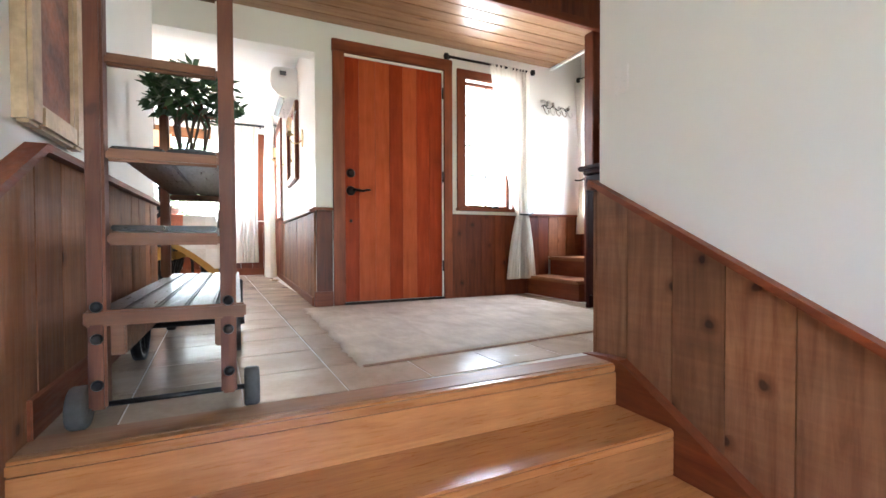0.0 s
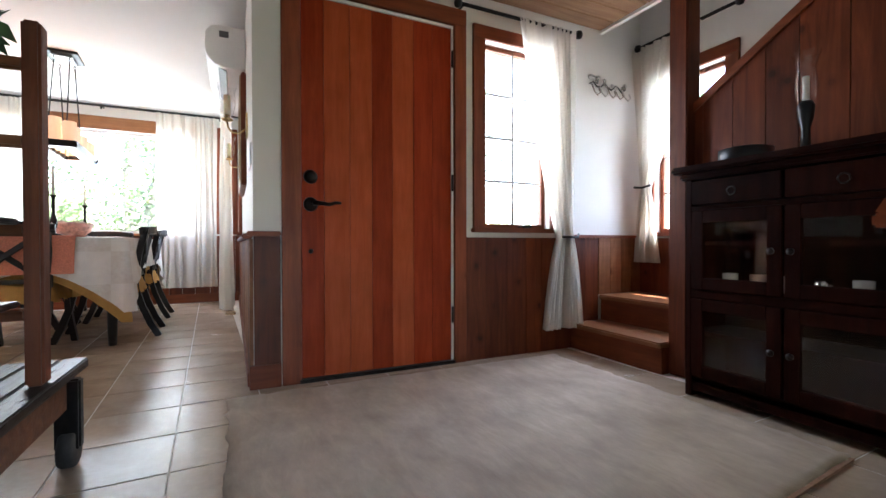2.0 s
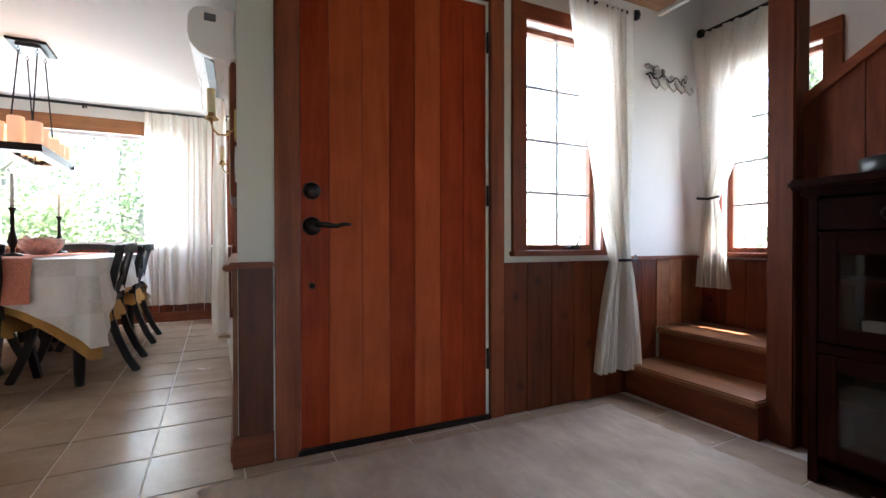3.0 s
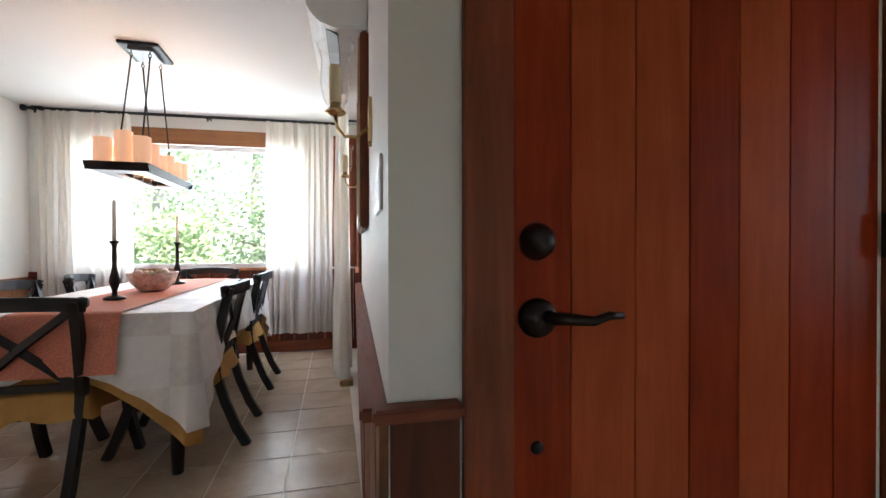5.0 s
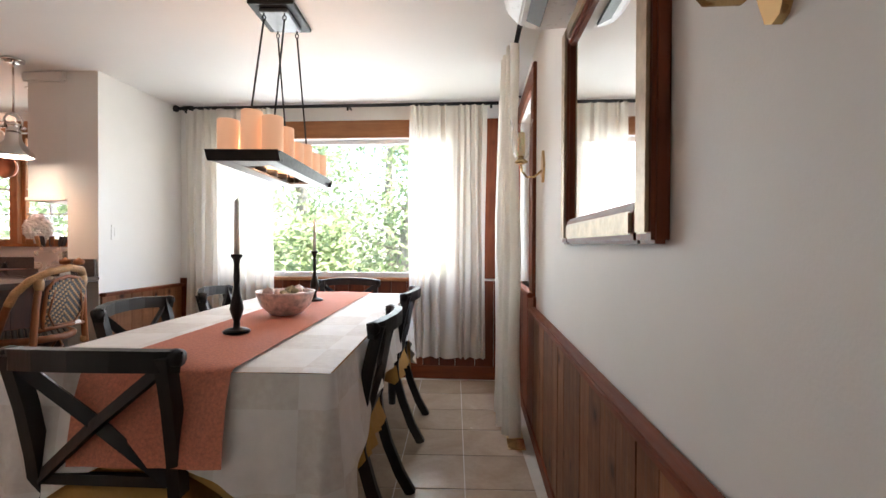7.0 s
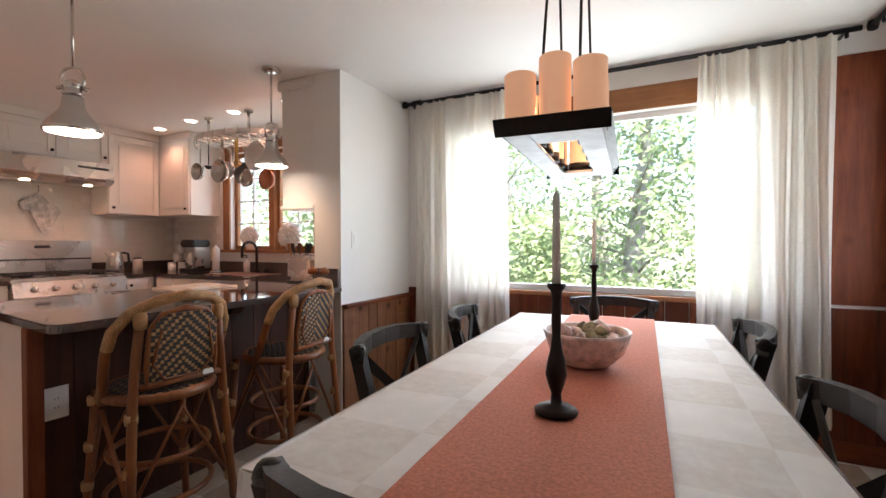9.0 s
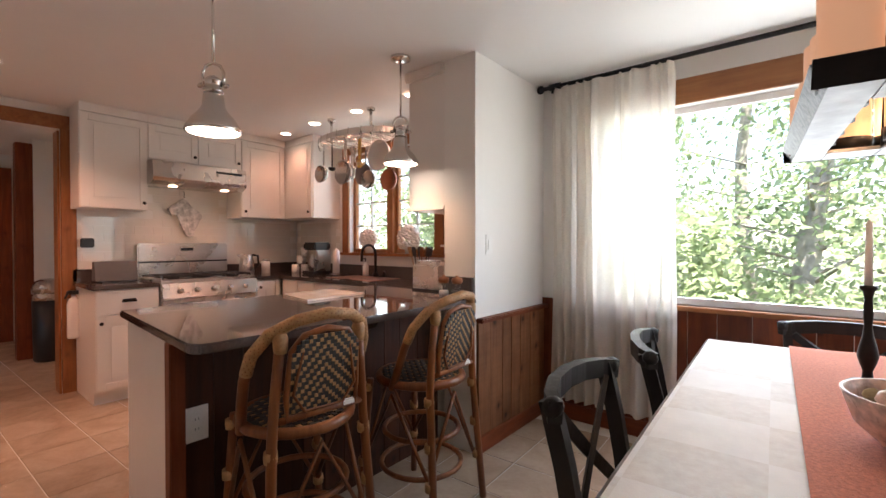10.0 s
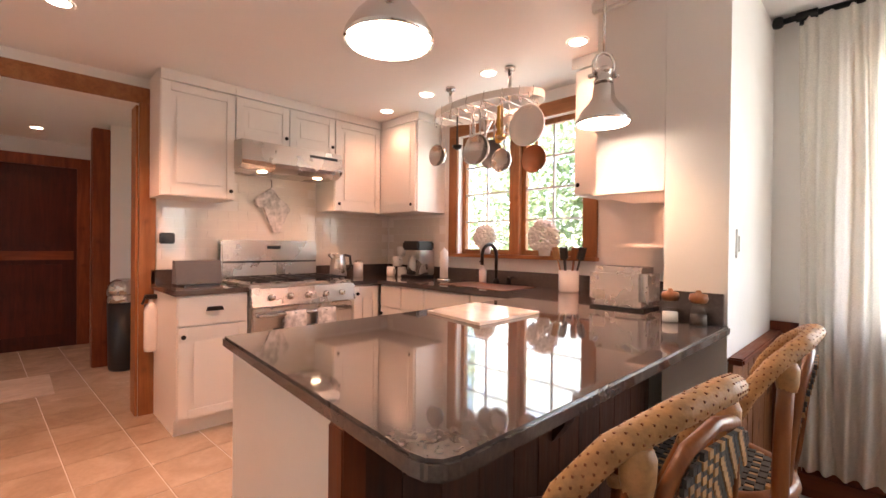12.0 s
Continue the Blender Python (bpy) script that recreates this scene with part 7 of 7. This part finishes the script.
for y in (6.59, 6.66):
    part("slot", boxm(-2.90, -2.70, y, y + 0.025, CT + 0.199, CT + 0.2015), BLACK, toa)
part("lever", boxm(-2.955, -2.94, 6.62, 6.65, CT + 0.12, CT + 0.135, 0.003), BLACK, toa)
cr = thing("utensil_crock", (-3.36, 7.10, CT), "cream stoneware crock full of cooking utensils", "utensil crock")
part("crock", lathe(bm_new(), [(0.06, 0), (0.065, 0.01), (0.065, 0.14), (0.058, 0.14), (0.055, 0.02), (0.0, 0.02)], (-3.36, 7.10, CT), 22), CERAMIC, cr)
rnd = random.Random(8)
for k in range(8):
    a = k * 0.8
    dx, dy = 0.03 * math.cos(a), 0.03 * math.sin(a)
    m2 = (BLACK, BLACK, RATTAN, BLACK, STEEL, CANE, BLACK, RATTAN)[k]
    ut = thing("utensil", (-3.36 + dx, 7.10 + dy, CT + 0.03), "cooking utensil standing in the crock", "utensil", "utensils in the crock")
    part("shaft", tube(bm_new(), [(-3.36 + dx, 7.10 + dy, CT + 0.03), (-3.36 + dx * 2.6, 7.10 + dy * 2.6, CT + 0.22)], 0.005, 6), m2, ut)
    part("head", bar(bm_new(), [(-3.36 + dx * 2.6, 7.10 + dy * 2.6, CT + 0.21), (-3.36 + dx * 3.2, 7.10 + dy * 3.2, CT + 0.29)], 0.05, 0.008, (0.3, 1, 0)), m2, ut)
for k, x in enumerate((-2.50, -2.40)):
    sh = thing("spice_grinder", (x, 6.36, CT), "glass grinder with a wooden cap and " + ("salt" if k == 0 else "pepper"), "spice grinder", "salt and pepper")
    part("jar", lathe(bm_new(), [(0.032, 0), (0.033, 0.01), (0.03, 0.05), (0.022, 0.07), (0.026, 0.085)], (x, 6.36, CT), 18, cap=False), PANE, sh)
    part("filling", lathe(bm_new(), [(0.029, 0.003), (0.028, 0.04), (0.0, 0.042)], (x, 6.36, CT), 16), SALT if k == 0 else PEPPER, sh)
    part("cap", lathe(bm_new(), [(0.028, 0.085), (0.034, 0.10), (0.03, 0.118), (0.012, 0.122), (0.008, 0.132), (0.0, 0.133)], (x, 6.36, CT), 18), RATTAN, sh)
for x, s in ((-4.22, 0.095), (-3.66, 0.12)):
    vz = thing("flower_pot", (x, WIN_Y - 0.03, 1.14), "white pot of white flowers on the kitchen sill", "flower pot", "flowers on the sill")
    part("pot", lathe(bm_new(), [(0.04, 0), (0.055, 0.1), (0.05, 0.1), (0.0, 0.09)], (x, WIN_Y - 0.02, 1.14), 16), CERAMIC, vz)
    bm = bm_new()
    rnd = random.Random(int(-x * 10))
    for k in range(340):
        a, b = rnd.uniform(0, 6.28), rnd.uniform(-0.75, 1)
        q = math.sqrt(max(0, 1 - b * b)) * rnd.uniform(0.75, 1.0)
        c0 = Vector((x + s * q * math.cos(a), WIN_Y - 0.03 + s * 0.7 * q * math.sin(a), 1.28 + s * b))
        lathe(bm, [(0.0, -0.014), (0.022, 0), (0.0, 0.014)], c0, 6)
    tagged(part("bloom", bm, FLOWER, vz), kind="stuff")

# doorway things
bin_ = thing("trash_can", (-7.02, 5.27, 0), "black trash can with a steel lid", "trash can")
part("body", lathe(bm_new(), [(0.11, 0), (0.122, 0.02), (0.132, 0.64), (0.0, 0.64)], (-7.02, 5.27, 0), 24), BLACK, bin_)
part("collar", lathe(bm_new(), [(0.134, 0.64), (0.134, 0.71), (0.0, 0.71)], (-7.02, 5.27, 0), 24), STEEL, bin_)
part("lid", lathe(bm_new(), [(0.132, 0.712), (0.13, 0.78), (0.11, 0.83), (0.06, 0.86), (0.0, 0.865)], (-7.02, 5.27, 0), 24), STEEL, bin_)
ext = thing("fire_extinguisher", (-5.46, 5.17, 0.45), "small white fire extinguisher on the door casing", "fire extinguisher")
part("cylinder", lathe(bm_new(), [(0.04, 0.0), (0.043, 0.02), (0.043, 0.28), (0.03, 0.32), (0.014, 0.335), (0.014, 0.36)], (-5.46, 5.19, 0.46), 18), CERAMIC, ext)
part("valve", box(bm_new(), -5.48, -5.43, 5.15, 5.23, 0.82, 0.85, 0.006), BLACK, ext)
part("nozzle", tube(bm_new(), [(-5.44, 5.15, 0.83), (-5.42, 5.13, 0.79)], 0.008, 8), BLACK, ext)
part("bracket", boxm(-5.527, -5.48, 5.16, 5.21, 0.50, 0.78), BLACK, ext)
mat_ = thing("door_mat", (-6.9, 4.45, 0), "woven beige door mat on the hall floor", "door mat")
part("mat", boxm(-7.2, -6.5, 4.1, 4.75, 0.001, 0.012, 0.004), RUG, mat_)

# ---- lamps of the house ----
# the last beam belongs to the added hall downlight
for x, y in ((-4.68, 4.66), (-3.12, 6.74), (-4.91, 6.78), (-4.36, 6.74), (-3.76, 6.74), (-7.9, 4.68), (-6.6, 4.0)):
    lamp("downlight_beam", "SPOT", (x, y, CEILING - 0.012), {4.66: 15.0, 6.78: 1.8}.get(y, 3.0) if x > -6 else 2.0, WARM, size=0.05, spot=130)
for x, y in ((-2.75, 5.15), (-2.72, 6.22)):
    lamp("pendant_beam", "SPOT", (x, y, 1.69), 2.4 if y < 6 else 1.7, (1.0, 0.58, 0.33), size=0.08, spot=140)
for y in (5.83, 6.28):
    lamp("hood_beam", "SPOT", (-5.17, y, 1.73), 0.7, WARM, size=0.03, spot=130)
lamp("niche_beam", "AREA", (-2.7, 6.68, 1.44), 0.25, WARM, size=0.25, size_y=0.1)
for y in (HY - 0.33, HY, HY + 0.33):
    lamp("chandelier_bulb", "POINT", (HX, y, HZ + 0.09), 0.45, (1.0, 0.6, 0.32), size=0.05)

# ---- outdoors ----
structure("ground", boxm(-60, 60, -60, 60, -1.3, -1.2), GROUND, "shaded forest ground")


def tree(x, y, h, r, seed, low=0.25, count=5600):
    rnd = random.Random(seed)
    t = thing("tree", (x, y, -1.2), "leafy green tree outside the window", "tree", "trees outside")
    pts = [(x + 0.1 * math.sin(k * 1.3 + seed), y + 0.1 * math.cos(k * 1.7), -1.2 + h * k / 8) for k in range(9)]
    part("trunk", tube(bm_new(), pts, [0.16 * (1 - 0.1 * k) for k in range(9)], 10), BARK, t)
    bl = bm_new()
    verts, faces = [], []
    for c in range(42):
        z = -1.2 + h * rnd.uniform(low, 1.0)
        a = rnd.uniform(0, 6.28)
        q = r * rnd.uniform(0.25, 1.0) * (1.1 - 0.6 * (z + 1.2) / h)
        cx, cy = x + q * math.cos(a), y + q * math.sin(a)
        base = Vector((x, y, z - 0.3 * q))
        tube(bl, [base, base.lerp(Vector((cx, cy, z)), 0.6), (cx, cy, z)], [0.022, 0.012, 0.004], 5)
        for k in range(count // 42):
            p = Vector((cx + rnd.gauss(0, 0.32), cy + rnd.gauss(0, 0.32), z + rnd.gauss(0, 0.22)))
            d = Vector((rnd.uniform(-1, 1), rnd.uniform(-1, 1), rnd.uniform(-0.8, 0.4))).normalized()
            s = d.orthogonal().normalized() * rnd.uniform(0.022, 0.04)
            L = rnd.uniform(0.07, 0.12)
            i = len(verts)
            verts += [p, p + d * L * 0.5 + s, p + d * L, p + d * L * 0.5 - s]
            faces.append((i, i + 1, i + 2, i + 3))
    part("limbs", bl, BARK, t)
    me = bpy.data.meshes.new("crown")
    me.from_pydata([tuple(v) for v in verts], [], faces)
    me.materials.append(TREELEAF)
    part("crown", me, None, t)


k = 0
# the tree at (2.7, 6.9) is added to shade the side window
for x, y, h, r, low in ((-0.75, 10.6, 7, 1.7, 0.3), (-3.0, 11.5, 6.5, 1.9, 0.1), (1.6, 11.4, 6.5, 1.9, 0.12), (-5.2, 11.0, 6, 1.8, 0.1), (-1.6, 13.6, 8, 2.4, 0.1), (-7.6, 12.5, 7, 2.2, 0.1), (3.6, 13.5, 8, 2.4, 0.1), (-4.2, 14.5, 8, 2.4, 0.1), (0.9, 15, 8, 2.5, 0.1), (5.6, 9.5, 6, 1.9, 0.1), (2.7, 6.9, 6.5, 1.5, 0.2), (8.6, 5.2, 6, 2.0, 0.1), (9.0, 2.2, 6.5, 2.0, 0.1), (-4.0, 10.2, 5.5, 1.7, 0.15), (-6.3, 10.6, 6, 1.8, 0.15), (0.4, 12.2, 7, 2.0, 0.15)):
    tree(x, y, h, r, 40 + k, low)
    k += 1


def bush(x, y, h, r, seed):
    rnd = random.Random(seed)
    verts, faces = [], []
    for c in range(2600):
        a, q, z = rnd.uniform(0, 6.28), r * rnd.uniform(0, 1) ** 0.5, rnd.uniform(0, 1)
        p = Vector((x + q * math.cos(a) * (1 - 0.5 * z), y + q * math.sin(a) * (1 - 0.5 * z), -1.2 + h * z + rnd.gauss(0, 0.05)))
        d = Vector((rnd.uniform(-1, 1), rnd.uniform(-1, 1), rnd.uniform(-0.5, 0.5))).normalized()
        s = d.orthogonal().normalized() * 0.03
        i = len(verts)
        verts += [p, p + d * 0.06 + s, p + d * 0.13, p + d * 0.06 - s]
        faces.append((i, i + 1, i + 2, i + 3))
    b = thing("shrub", (x, y, -1.2), "dense green shrub outside the window", "shrub", "shrubs outside")
    me = bpy.data.meshes.new("foliage")
    me.from_pydata([tuple(v) for v in verts], [], faces)
    me.materials.append(TREELEAF)
    tagged(part("foliage", me, None, b), kind="stuff")


for i in range(11):
    bush(-6.5 + 0.95 * i, 9.6 + 0.5 * math.sin(i * 2.1), 2.3 + 0.5 * math.sin(i * 1.7), 0.75, 80 + i)

# ---- floor tiles ----
rnd = random.Random(21)
TW, GAP = 0.331, 0.005
tile_mesh = mesh_of("tile", boxm(-TW / 2 + GAP / 2, TW / 2 - GAP / 2, -TW / 2 + GAP / 2, TW / 2 - GAP / 2, -0.012, 0.0, 0.0018), TILE)
near, far = [], bm_new()
i0 = 0.114 + TW / 2
lay = Matrix.Translation((0.40, 1.30, 0)) @ Matrix.Rotation(radians(2.4), 4, "Z") @ Matrix.Translation((-0.40, -1.30, 0))
for i in range(-28, 9):
    for j in range(-3, 20):
        x, y = i0 + TW * i, 1.285 + TW / 2 + TW * j
        if x > 2.7 or y > WIN_Y or x < -8.7:
            continue
        if y < 3.55 and (x < LEFT_X - 0.1 or y < 1.28):
            if not (x < KIT_X - 0.1 and y > 3.2):
                continue
        if y > DOOR_Y + 0.1 and x > RIGHT_X + 0.1:
            continue
        if -2.4 < x < 2.7 and len(near) < 300:
            near.append((x, y, rnd.uniform(-0.0006, 0.0006)))
        else:
            near.append((x, y, 0.0)) if len(near) < 300 and x < -3.4 and x > -6.2 and y < 5.6 else box(far, x - TW / 2 + GAP / 2, x + TW / 2 - GAP / 2, y - TW / 2 + GAP / 2, y + TW / 2 - GAP / 2, -0.012, 0.0)
pieces("tile", tile_mesh, near, floor)
tiles = tagged(part("tiles", far, TILE, floor), kind="stuff")
for ob in [tiles] + [c for c in floor.children if c.data == tile_mesh]:
    ob.matrix_basis = lay @ ob.matrix_basis
